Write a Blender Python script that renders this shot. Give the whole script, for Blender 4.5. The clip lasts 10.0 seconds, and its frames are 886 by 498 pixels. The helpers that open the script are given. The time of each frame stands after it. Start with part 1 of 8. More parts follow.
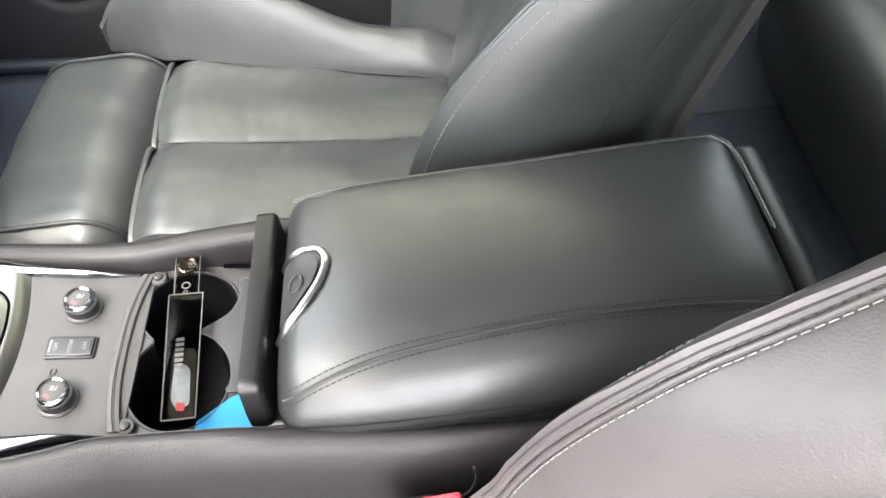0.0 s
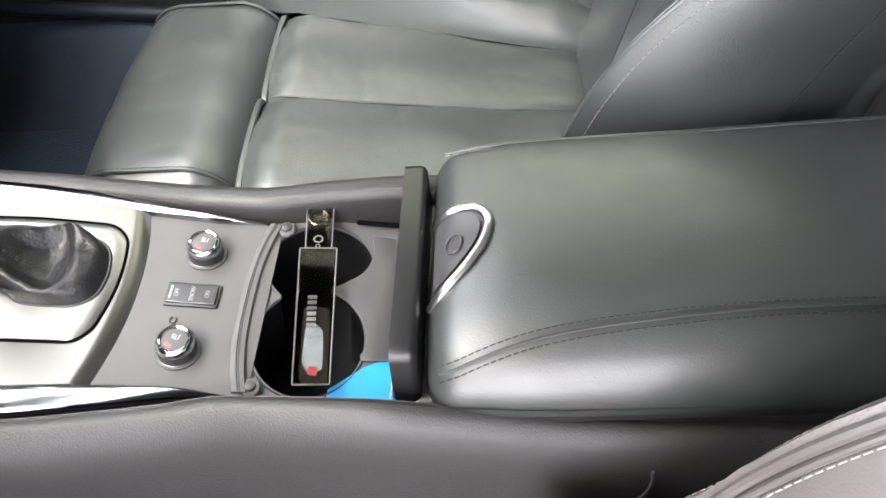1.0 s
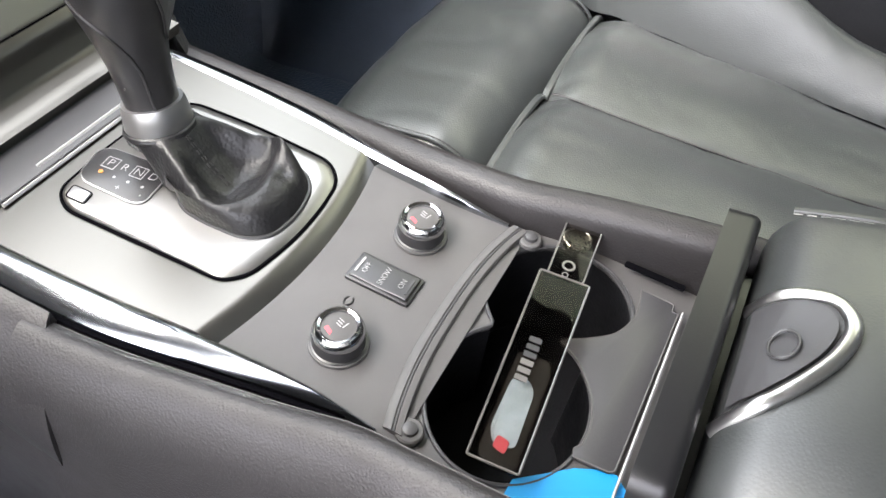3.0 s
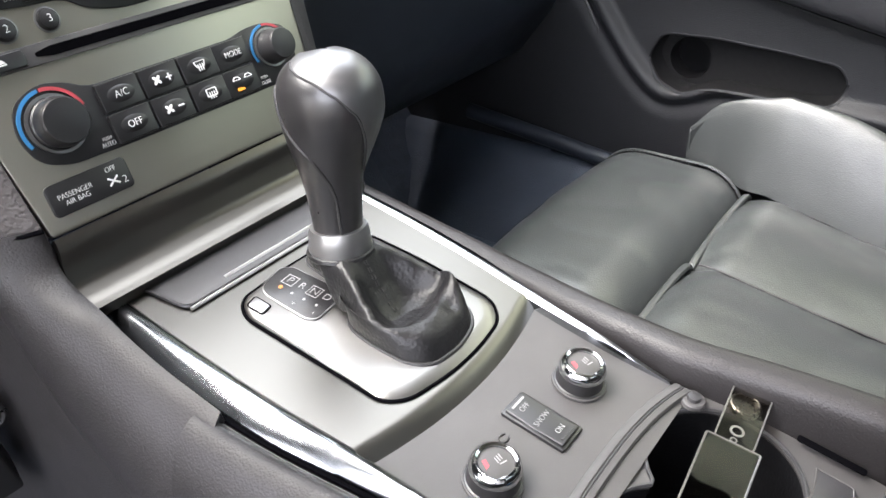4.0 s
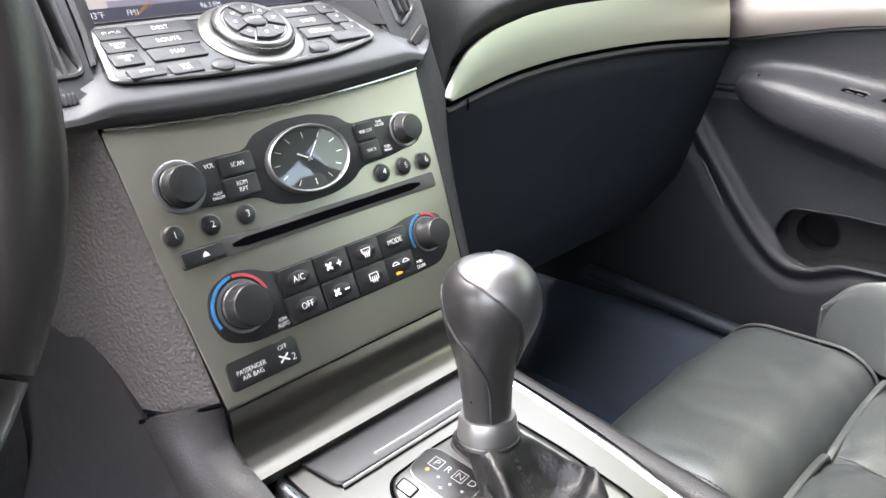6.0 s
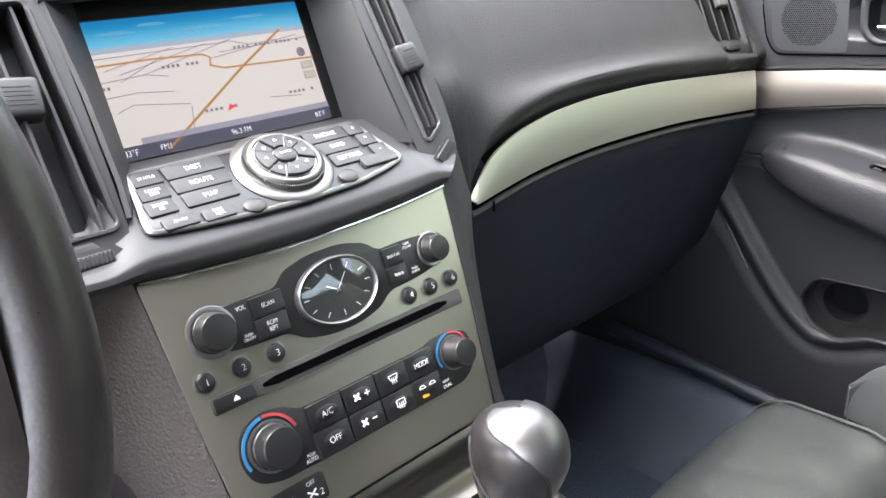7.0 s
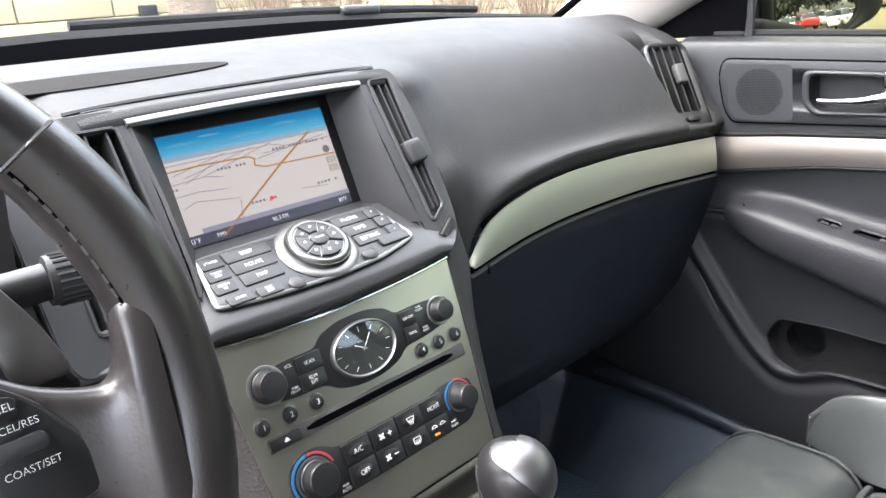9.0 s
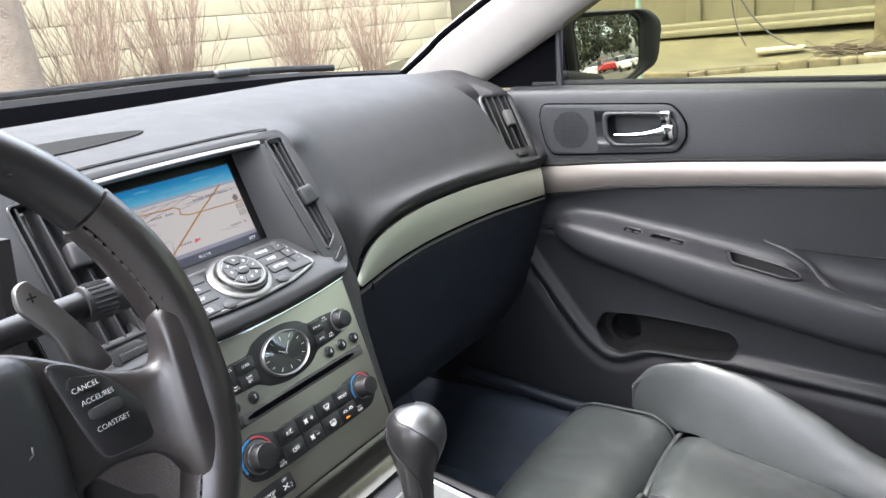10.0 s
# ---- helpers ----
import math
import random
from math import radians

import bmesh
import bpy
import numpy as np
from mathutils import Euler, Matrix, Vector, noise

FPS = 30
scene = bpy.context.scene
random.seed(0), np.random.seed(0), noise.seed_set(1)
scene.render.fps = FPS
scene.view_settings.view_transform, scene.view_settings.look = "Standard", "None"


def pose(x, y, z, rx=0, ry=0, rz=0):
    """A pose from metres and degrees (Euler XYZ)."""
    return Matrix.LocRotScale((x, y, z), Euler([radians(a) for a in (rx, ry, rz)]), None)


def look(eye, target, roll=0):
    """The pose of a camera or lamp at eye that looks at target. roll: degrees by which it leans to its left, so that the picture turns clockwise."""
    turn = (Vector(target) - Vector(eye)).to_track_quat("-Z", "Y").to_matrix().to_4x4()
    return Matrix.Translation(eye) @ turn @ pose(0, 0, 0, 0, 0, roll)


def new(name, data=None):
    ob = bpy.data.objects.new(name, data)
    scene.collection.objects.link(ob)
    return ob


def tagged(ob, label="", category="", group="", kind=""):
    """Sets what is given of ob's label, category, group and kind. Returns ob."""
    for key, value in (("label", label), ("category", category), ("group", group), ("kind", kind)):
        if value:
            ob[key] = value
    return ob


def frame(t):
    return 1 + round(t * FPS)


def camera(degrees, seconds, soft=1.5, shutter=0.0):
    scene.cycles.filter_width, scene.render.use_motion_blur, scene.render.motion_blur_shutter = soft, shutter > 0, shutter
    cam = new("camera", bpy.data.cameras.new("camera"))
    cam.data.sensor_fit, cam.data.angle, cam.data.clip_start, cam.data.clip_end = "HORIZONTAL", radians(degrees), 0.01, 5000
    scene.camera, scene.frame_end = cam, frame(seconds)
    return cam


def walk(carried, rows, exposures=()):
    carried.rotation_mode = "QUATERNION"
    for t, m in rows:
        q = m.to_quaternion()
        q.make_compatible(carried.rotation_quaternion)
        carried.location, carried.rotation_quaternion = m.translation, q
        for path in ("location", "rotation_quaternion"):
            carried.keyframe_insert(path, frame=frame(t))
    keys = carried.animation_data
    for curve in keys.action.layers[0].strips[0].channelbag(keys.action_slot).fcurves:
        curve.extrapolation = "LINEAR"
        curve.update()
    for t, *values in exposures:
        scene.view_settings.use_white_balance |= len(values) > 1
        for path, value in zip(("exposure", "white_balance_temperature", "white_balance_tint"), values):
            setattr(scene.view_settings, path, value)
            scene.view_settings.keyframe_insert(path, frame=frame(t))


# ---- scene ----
cam = camera(60.4, 10.0)
METRES = 0.7905
START = pose(-0.3353, -0.2579, 1.0804, -50.727, 5.688, -93.979)
ROWS = [
    (0.0, 0.0, 0.0, 0.0, 0.0, 0.0, -0.0),
    (0.5, -0.0384, 0.0293, -0.0181, 0.94, -0.12, -1.66),
    (1.0, -0.1091, 0.0839, -0.0346, 3.19, -0.17, -4.9),
    (1.5, -0.1367, 0.173, -0.0303, 6.23, -0.66, -9.39),
    (2.0, -0.1379, 0.2379, -0.0407, 10.3, -1.23, -14.68),
    (2.2, -0.1487, 0.2553, -0.0425, 11.57, -1.20, -16.87),
    (3.3, -0.1805, 0.2830, -0.0577, 22.53, 0.29, -27.44),
    (3.5, -0.1842, 0.2795, -0.0625, 24.45, 1.55, -28.71),
    (4.0, -0.1962, 0.2676, -0.0905, 28.1, 7.57, -31.55),
    (4.5, -0.2039, 0.2601, -0.119, 30.93, 12.57, -33.4),
    (5.0, -0.2075, 0.2526, -0.1208, 33.07, 13.83, -34.59),
    (6.5, -0.2404, 0.1787, -0.0475, 36.88, 12.81, -36.24),
    (7.0, -0.2573, 0.1515, -0.008, 37.63, 12.78, -36.51),
    (7.5, -0.2566, 0.1367, 0.0093, 38.31, 13.1, -36.67),
    (8.0, -0.2522, 0.1348, 0.0081, 38.8, 13.66, -36.72),
    (8.5, -0.2333, 0.1126, -0.0017, 38.69, 14.43, -36.31),
    (9.0, -0.1763, 0.0347, -0.0213, 37.3, 15.84, -35.0),
    (9.5, -0.1005, -0.0443, -0.0659, 33.71, 18.53, -32.17),
    (10.0, -0.0553, -0.1303, -0.123, 26.93, 23.86, -26.78),
]
walk(cam, [(t, START @ pose(METRES * x, METRES * y, METRES * z, 90 + pitch, roll, yaw)) for t, x, y, z, yaw, pitch, roll in ROWS],
     exposures=[(0.0, 3.93, 6450, 13), (2.0, 3.77, 6350, 13), (3.5, 3.63, 6300, 14), (5.0, 3.82, 6250, 15), (7.5, 3.87, 6300, 14), (8.5, 3.77, 6250, 14), (9.3, 3.60, 6150, 14), (10.0, 3.40, 6100, 14)])

# ---- world, sun, exposure ----
world = bpy.data.worlds.new("sky")
scene.world = world
world.use_nodes = True
wn = world.node_tree.nodes
sky = wn.new("ShaderNodeTexSky")
sky.sky_type, sky.sun_disc = "NISHITA", False
sky.sun_elevation, sky.sun_rotation = radians(60), radians(-54)
sky.dust_density, sky.air_density = 5.0, 1.0
haze = wn.new("ShaderNodeHueSaturation")
haze.inputs["Saturation"].default_value = 0.6
world.node_tree.links.new(sky.outputs[0], haze.inputs["Color"])
world.node_tree.links.new(haze.outputs[0], wn["Background"].inputs[0])
wn["Background"].inputs[1].default_value = 0.15
sun = new("sun", bpy.data.lights.new("sun", "SUN"))
sun.data.energy, sun.data.angle, sun.data.color = 1.5, radians(150), (1.0, 0.95, 0.88)
sun.matrix_world = look((-1.6, 0.8, 7.5), (0, 0, 0))


# ---- materials ----
def pbr(name, col, rough=0.5, metal=0.0, var=0.12, vscale=9.0, bump=0.0, bscale=900.0, pattern="noise", stretch=(1, 1, 1), coat=0.0, rvar=0.12, spec=0.5):
    m = bpy.data.materials.new(name)
    m.use_nodes = True
    nt = m.node_tree
    n, ln = nt.nodes, nt.links
    b = n["Principled BSDF"]
    tc, mp = n.new("ShaderNodeTexCoord"), n.new("ShaderNodeMapping")
    ln.new(tc.outputs["Object"], mp.inputs[0])
    mp.inputs["Scale"].default_value = stretch
    big = n.new("ShaderNodeTexNoise")
    big.inputs["Scale"].default_value, big.inputs["Detail"].default_value = vscale, 6
    ln.new(mp.outputs[0], big.inputs["Vector"])
    mix = n.new("ShaderNodeMix")
    mix.data_type = "RGBA"
    mix.inputs["A"].default_value = (*[c * (1 - var) for c in col], 1)
    mix.inputs["B"].default_value = (*[min(1, c * (1 + var)) for c in col], 1)
    ln.new(big.outputs["Fac"], mix.inputs["Factor"])
    ln.new(mix.outputs["Result"], b.inputs["Base Color"])
    rr = n.new("ShaderNodeMapRange")
    rr.inputs["To Min"].default_value, rr.inputs["To Max"].default_value = max(0.02, rough * (1 - rvar)), min(1, rough * (1 + rvar))
    fine = n.new("ShaderNodeTexNoise")
    fine.inputs["Scale"].default_value, fine.inputs["Detail"].default_value = vscale * 6, 3
    ln.new(mp.outputs[0], fine.inputs["Vector"])
    ln.new(fine.outputs["Fac"], rr.inputs["Value"])
    ln.new(rr.outputs[0], b.inputs["Roughness"])
    b.inputs["Metallic"].default_value = metal
    b.inputs["Coat Weight"].default_value = coat
    b.inputs["Specular IOR Level"].default_value = spec
    if bump:
        if pattern == "cells":
            t = n.new("ShaderNodeTexVoronoi")
            t.feature = "SMOOTH_F1"
            out = t.outputs["Distance"]
        else:
            t = n.new("ShaderNodeTexNoise")
            t.inputs["Detail"].default_value = 2
            out = t.outputs["Fac"]
        t.inputs["Scale"].default_value = bscale
        ln.new(mp.outputs[0], t.inputs["Vector"])
        bp = n.new("ShaderNodeBump")
        bp.inputs["Strength"].default_value, bp.inputs["Distance"].default_value = 1.0, bump
        ln.new(out, bp.inputs["Height"])
        ln.new(bp.outputs[0], b.inputs["Normal"])
    return m


def glow(name, col, strength):
    m = bpy.data.materials.new(name)
    m.use_nodes = True
    b = m.node_tree.nodes["Principled BSDF"]
    b.inputs["Base Color"].default_value = (0.01, 0.01, 0.01, 1)
    b.inputs["Emission Color"].default_value, b.inputs["Emission Strength"].default_value = (*col, 1), strength
    b.inputs["Roughness"].default_value = 0.3
    return m


def glass(name, tint=(1, 1, 1), refl=0.03):
    m = bpy.data.materials.new(name)
    m.use_nodes = True
    nt = m.node_tree
    n, ln = nt.nodes, nt.links
    tr, gl, mx, lw = n.new("ShaderNodeBsdfTransparent"), n.new("ShaderNodeBsdfGlossy"), n.new("ShaderNodeMixShader"), n.new("ShaderNodeLayerWeight")
    pw = n.new("ShaderNodeMath")
    pw.operation = "POWER"
    pw.inputs[1].default_value = 5.0
    sc = n.new("ShaderNodeMath")
    sc.operation = "MULTIPLY_ADD"
    sc.inputs[1].default_value, sc.inputs[2].default_value = 0.5, refl
    ln.new(lw.outputs["Facing"], pw.inputs[0]), ln.new(pw.outputs[0], sc.inputs[0])
    tr.inputs[0].default_value = (*tint, 1)
    gl.inputs["Roughness"].default_value = 0.02
    ln.new(sc.outputs[0], mx.inputs[0]), ln.new(tr.outputs[0], mx.inputs[1]), ln.new(gl.outputs[0], mx.inputs[2])
    ln.new(mx.outputs[0], n["Material Output"].inputs["Surface"])
    return m


LEATHER = pbr("black_leather", (0.026, 0.0295, 0.0292), 0.36, var=0.3, vscale=7, bump=0.00018, bscale=850, pattern="cells", spec=0.62)
LEATHER_ARM = pbr("armrest_leather", (0.0165, 0.0182, 0.0176), 0.40, var=0.25, vscale=10, bump=0.00008, bscale=900, pattern="cells", spec=0.55, rvar=0.35)
# Worn grain; the paler pink tone is door-side daylight put into the colour.
LEATHER_WORN_LIT = pbr("worn_lit_bolster_leather", (0.062, 0.055, 0.0545), 0.40, var=0.35, vscale=14, bump=0.00016, bscale=800, pattern="cells", spec=0.6)
LEATHER_BOOT = pbr("boot_leather", (0.0040, 0.0040, 0.0044), 0.46, var=0.3, vscale=20, bump=0.0003, bscale=520, pattern="cells", spec=0.36)
WHEEL_LEATHER = pbr("wheel_leather", (0.0105, 0.0102, 0.0106), 0.32, var=0.45, vscale=14, bump=0.00004, bscale=1300, pattern="cells", spec=0.6, rvar=0.3)
GRIP_LEATHER = pbr("worn_wheel_leather", (0.0175, 0.0150, 0.0145), 0.34, var=0.45, vscale=34, bump=0.00007, bscale=700, pattern="cells", spec=0.55, rvar=0.4)
PLASTIC_GRAIN = pbr("grained_plastic", (0.0140, 0.0130, 0.0133), 0.48, var=0.15, vscale=12, bump=0.0002, bscale=900, pattern="cells", spec=0.3)
# Driver-side flank: warm door light put into a lighter, browner colour.
PLASTIC_STACK_LIT = pbr("lit_stack_side_plastic", (0.046, 0.0415, 0.0405), 0.46, var=0.15, vscale=12, bump=0.0006, bscale=520, pattern="cells", spec=0.3)
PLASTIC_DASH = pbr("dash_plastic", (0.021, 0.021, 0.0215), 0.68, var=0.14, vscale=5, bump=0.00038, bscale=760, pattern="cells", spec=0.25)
# Blue shade of the footwell is put into the next two colours.
PLASTIC_DOOR = pbr("door_plastic", (0.0115, 0.0122, 0.0142), 0.52, var=0.15, vscale=6, bump=0.00032, bscale=760, pattern="cells", spec=0.35)
PLASTIC_LOW = pbr("blue_shade_plastic", (0.0105, 0.0142, 0.0215), 0.5, var=0.25, vscale=6, bump=0.0001, bscale=900, pattern="cells", spec=0.4)
FRIT = pbr("black_glass_border", (0.002, 0.002, 0.0025), 0.95, var=0.1, spec=0.0)
PATCH_CLOTH = pbr("patch_cloth", (0.012, 0.0118, 0.0115), 0.9, var=0.15, vscale=40, bump=0.0003, bscale=700, spec=0.05)
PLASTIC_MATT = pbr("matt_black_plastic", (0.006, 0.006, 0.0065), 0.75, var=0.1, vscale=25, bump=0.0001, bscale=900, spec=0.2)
PLASTIC_GREY = pbr("grey_plastic", (0.027, 0.027, 0.028), 0.40, var=0.1, vscale=15, bump=0.00006, bscale=1500, spec=0.3)
PLASTIC_HOUSING = pbr("housing_plastic", (0.023, 0.023, 0.024), 0.55, var=0.1, vscale=15, bump=0.00005, bscale=1500, spec=0.22)
PLASTIC_SWITCH = pbr("switch_panel_plastic", (0.046, 0.045, 0.044), 0.5, var=0.2, vscale=30, bump=0.00006, bscale=1600, spec=0.3)
PLASTIC_BLACK = pbr("black_plastic", (0.009, 0.009, 0.0095), 0.36, var=0.1, vscale=25, bump=0.00005, bscale=1800)
RUBBER = pbr("rubber", (0.008, 0.008, 0.0085), 0.6, var=0.15, vscale=25, bump=0.0001, bscale=1200)
# Carpet blued and raised: the footwell's bluish light is put into its colour.
CARPET = pbr("carpet", (0.050, 0.062, 0.085), 0.95, var=0.4, vscale=60, bump=0.003, bscale=500)
ALU = pbr("satin_aluminium", (0.125, 0.121, 0.112), 0.36, 1.0, var=0.05, vscale=6, bump=0.00002, bscale=400, stretch=(0.05, 1, 1))
# Olive cast mirrored from the rear cabin is put into the faceplate metal.
ALU_PLATE = pbr("olive_reflect_faceplate", (0.31, 0.30, 0.258), 0.40, 1.0, var=0.06, vscale=6, bump=0.00002, bscale=400, stretch=(0.05, 1, 1))
# Same satin metal, darkened: the tray's dark reflection is in the colour.
ALU_DARK_REFLECT = pbr("dark_reflect_trim", (0.095, 0.09, 0.082), 0.32, 1.0, var=0.06, vscale=6, bump=0.00002, bscale=400, stretch=(0.05, 1, 1))
# Chrome dimmed: dark reflections along the strips are put into its colour.
CHROME_STRIP = pbr("dimmed_chrome", (0.24, 0.255, 0.27), 0.16, 1.0, var=0.1, vscale=40)
HUB = pbr("hub_plastic", (0.013, 0.0135, 0.0155), 0.42, var=0.12, vscale=10, bump=0.0001, bscale=1200, pattern="cells")
HEADLINER = pbr("headliner_cloth", (0.55, 0.53, 0.50), 0.9, var=0.05, vscale=40, bump=0.0003, bscale=900)
# Olive tint: greenery reflected by the strip is put into the aluminium.
ALU_TRIM = pbr("green_reflect_trim", (0.55, 0.57, 0.465), 0.46, 1.0, var=0.05, vscale=6, bump=0.00003, bscale=500, stretch=(0.04, 1, 1))
ALU_DOOR = pbr("brushed_door_trim", (0.31, 0.278, 0.255), 0.42, 1.0, var=0.05, vscale=6, bump=0.00003, bscale=500, stretch=(1, 0.04, 1))
CHROME = pbr("chrome", (0.44, 0.45, 0.46), 0.10, 1.0, var=0.02)
SILVER = pbr("silver_paint", (0.23, 0.23, 0.23), 0.36, 0.9, var=0.04, vscale=20)
WHITE_PRINT = pbr("white_print", (0.62, 0.62, 0.61), 0.5, var=0.03)
GREY_PRINT = pbr("grey_print", (0.20, 0.20, 0.20), 0.5, var=0.03)
THREAD = pbr("grey_thread", (0.12, 0.12, 0.115), 0.8, var=0.15, vscale=200)
THREAD_DARK = pbr("dark_thread", (0.006, 0.006, 0.006), 0.95, var=0.15, vscale=200)
THREAD_PALE = pbr("pale_thread", (0.17, 0.165, 0.16), 0.8, var=0.15, vscale=200)
PALE_TRIM = pbr("pale_pillar_cloth", (0.21, 0.195, 0.182), 0.85, var=0.05, vscale=40, bump=0.0003, bscale=900)
GLASS = glass("window_glass", (0.93, 0.97, 0.93))
GLASS_SIDE = glass("side_window_glass", (0.64, 0.66, 0.45))
GLASS_REAR = glass("rear_light_glass", (0.88, 0.94, 0.84))
RED_P = pbr("red_plastic", (0.60, 0.05, 0.07), 0.4, var=0.1)
BLUE_P = pbr("blue_paper", (0.0, 0.15, 0.36), 0.5, var=0.06, vscale=30)
BLUE_MARK = pbr("blue_mark", (0.02, 0.13, 0.28), 0.5, var=0.03)
RED_MARK = pbr("red_mark", (0.30, 0.035, 0.045), 0.5, var=0.03)
AMBER = glow("amber_lamp", (1.0, 0.36, 0.02), 0.14)


# ---- builders ----
OFFSET = {}


def thing(name, at, label, category, group="", kind=""):
    ob = new(name)
    ob.empty_display_size = 0.02
    ob.location = at
    OFFSET[ob] = Matrix.Translation(-Vector(at))
    return tagged(ob, label, category, group, kind)


def finish(bm, name, mat, angle=38):
    bmesh.ops.recalc_face_normals(bm, faces=bm.faces[:])
    me = bpy.data.meshes.new(name)
    bm.to_mesh(me)
    bm.free()
    me.materials.append(mat)
    me.polygons.foreach_set("use_smooth", [True] * len(me.polygons))
    me.set_sharp_from_angle(angle=radians(angle))
    return me


def part(name, bm, mat, parent, label="", angle=38):
    ob = new(name, finish(bm, name, mat, angle))
    ob.parent = parent
    ob.matrix_parent_inverse = OFFSET.get(parent, Matrix())
    return tagged(ob, label)


def solid(name, bm, mat, label, category, group="", kind="", angle=38):
    return tagged(new(name, finish(bm, name, mat, angle)), label, category, group, kind)


def frame_m(o, u, v):
    u, v = Vector(u).normalized(), Vector(v).normalized()
    w = u.cross(v).normalized()
    v = w.cross(u)
    return Matrix(((u.x, v.x, w.x, o[0]), (u.y, v.y, w.y, o[1]), (u.z, v.z, w.z, o[2]), (0, 0, 0, 1)))


def at2(m, u, v, w=0.0):
    return m @ Matrix.Translation((u, v, w))


def rrect(w, h, r, n=5, skew=0.0):
    """Outline of a rounded rectangle round the origin."""
    r = min(r, w / 2 - 1e-5, h / 2 - 1e-5)
    out = []
    for cx, cy, a0 in ((w / 2 - r, h / 2 - r, 0), (-w / 2 + r, h / 2 - r, 90), (-w / 2 + r, -h / 2 + r, 180), (w / 2 - r, -h / 2 + r, 270)):
        for i in range(n + 1):
            a = radians(a0 + 90 * i / n)
            out.append((cx + r * math.cos(a) + skew * (cy + r * math.sin(a)), cy + r * math.sin(a)))
    return out


def ellipse(a, b, n=40):
    return [(a * math.cos(2 * math.pi * i / n), b * math.sin(2 * math.pi * i / n)) for i in range(n)]


def rounded(poly, r, n=4):
    """Rounds the corners of a polygon."""
    out = []
    for i, p in enumerate(poly):
        p, a, b = Vector(p), Vector(poly[i - 1]), Vector(poly[(i + 1) % len(poly)])
        ra = min(r, (a - p).length * 0.45, (b - p).length * 0.45)
        s, e = p + (a - p).normalized() * ra, p + (b - p).normalized() * ra
        for k in range(n + 1):
            t = k / n
            q = s * (1 - t) ** 2 + p * 2 * t * (1 - t) + e * t * t
            out.append((q.x, q.y))
    return out


def prism(outline, depth, m=Matrix(), bevel=0.0, segs=2, base=0.0, bm=None):
    """A slab with that outline in m's plane, from w=base to w=base+depth, its front edge rounded."""
    bm = bm or bmesh.new()
    steps = [(0.0, base), (0.0, base + depth - bevel)]
    if bevel:
        for i in range(1, segs + 1):
            a = math.pi / 2 * i / segs
            steps.append((bevel * (1 - math.cos(a)), base + depth - bevel + bevel * math.sin(a)))
    pts = [Vector(p) for p in outline]
    n = len(pts)
    area = sum(pts[i].x * pts[(i + 1) % n].y - pts[(i + 1) % n].x * pts[i].y for i in range(n))
    sgn = 1 if area > 0 else -1
    norms = []
    for i in range(n):
        d = (pts[(i + 1) % n] - pts[i - 1]).normalized()
        norms.append(Vector((-d.y, d.x)) * sgn)
    rings = []
    for inset, w in steps:
        rings.append([bm.verts.new(m @ Vector((*(p + q * inset), w))) for p, q in zip(pts, norms)])
    for a, b in zip(rings, rings[1:]):
        for i in range(n):
            bm.faces.new((a[i], a[(i + 1) % n], b[(i + 1) % n], b[i]))
    bm.faces.new(rings[0][::-1])
    bm.faces.new(rings[-1])
    return bm


def ring(outer, inner, depth, m=Matrix(), base=0.0, lift=0.0):
    """A flat ring between two outlines of equal count; its middle may be lifted to a rounded rim."""
    bm = bmesh.new()
    n = len(outer)
    k = 6
    rows = []
    for j in range(k + 1):
        t = j / k
        w = base + depth + lift * math.sin(math.pi * t)
        rows.append([bm.verts.new(m @ Vector((o[0] * (1 - t) + i[0] * t, o[1] * (1 - t) + i[1] * t, w))) for o, i in zip(outer, inner)])
    rows.append([bm.verts.new(m @ Vector((*p, base))) for p in inner])
    rows.append([bm.verts.new(m @ Vector((*p, base))) for p in outer])
    rows.append(rows[0])
    for a, b in zip(rows, rows[1:]):
        for i in range(n):
            bm.faces.new((a[i], a[(i + 1) % n], b[(i + 1) % n], b[i]))
    return bm


def lathe(profile, m=Matrix(), n=40, bm=None):
    """Turns (radius, height) pairs round m's w axis."""
    bm = bm or bmesh.new()
    rows = []
    for r, h in profile:
        rows.append([bm.verts.new(m @ Vector((r * math.cos(2 * math.pi * i / n), r * math.sin(2 * math.pi * i / n), h))) for i in range(n)] if r > 1e-6 else [bm.verts.new(m @ Vector((0, 0, h)))])
    for a, b in zip(rows, rows[1:]):
        for i in range(n):
            j = (i + 1) % n
            f = [a[i % len(a)], a[j % len(a)], b[j % len(b)], b[i % len(b)]]
            f = list(dict.fromkeys(f))
            if len(f) > 2:
                bm.faces.new(f)
    return bm


def loft(rings, closed=True, caps=True, bm=None):
    bm = bm or bmesh.new()
    rows = [[bm.verts.new(p) for p in r] for r in rings]
    n = len(rows[0])
    for a, b in zip(rows, rows[1:]):
        for i in range(n if closed else n - 1):
            bm.faces.new((a[i], a[(i + 1) % n], b[(i + 1) % n], b[i]))
    if caps and closed:
        bm.faces.new(rows[0][::-1])
        bm.faces.new(rows[-1])
    return bm


def sheet(fn, us, vs, thick=0.0):
    """A surface fn(u, v) over two lists, given thickness against its normals."""
    bm = loft([[Vector(fn(u, v)) for v in vs] for u in us], closed=False)
    if thick:
        bmesh.ops.recalc_face_normals(bm, faces=bm.faces[:])
        bmesh.ops.solidify(bm, geom=bm.faces[:], thickness=thick)
    return bm


def steps(a, b, n):
    return [a + (b - a) * i / n for i in range(n + 1)]


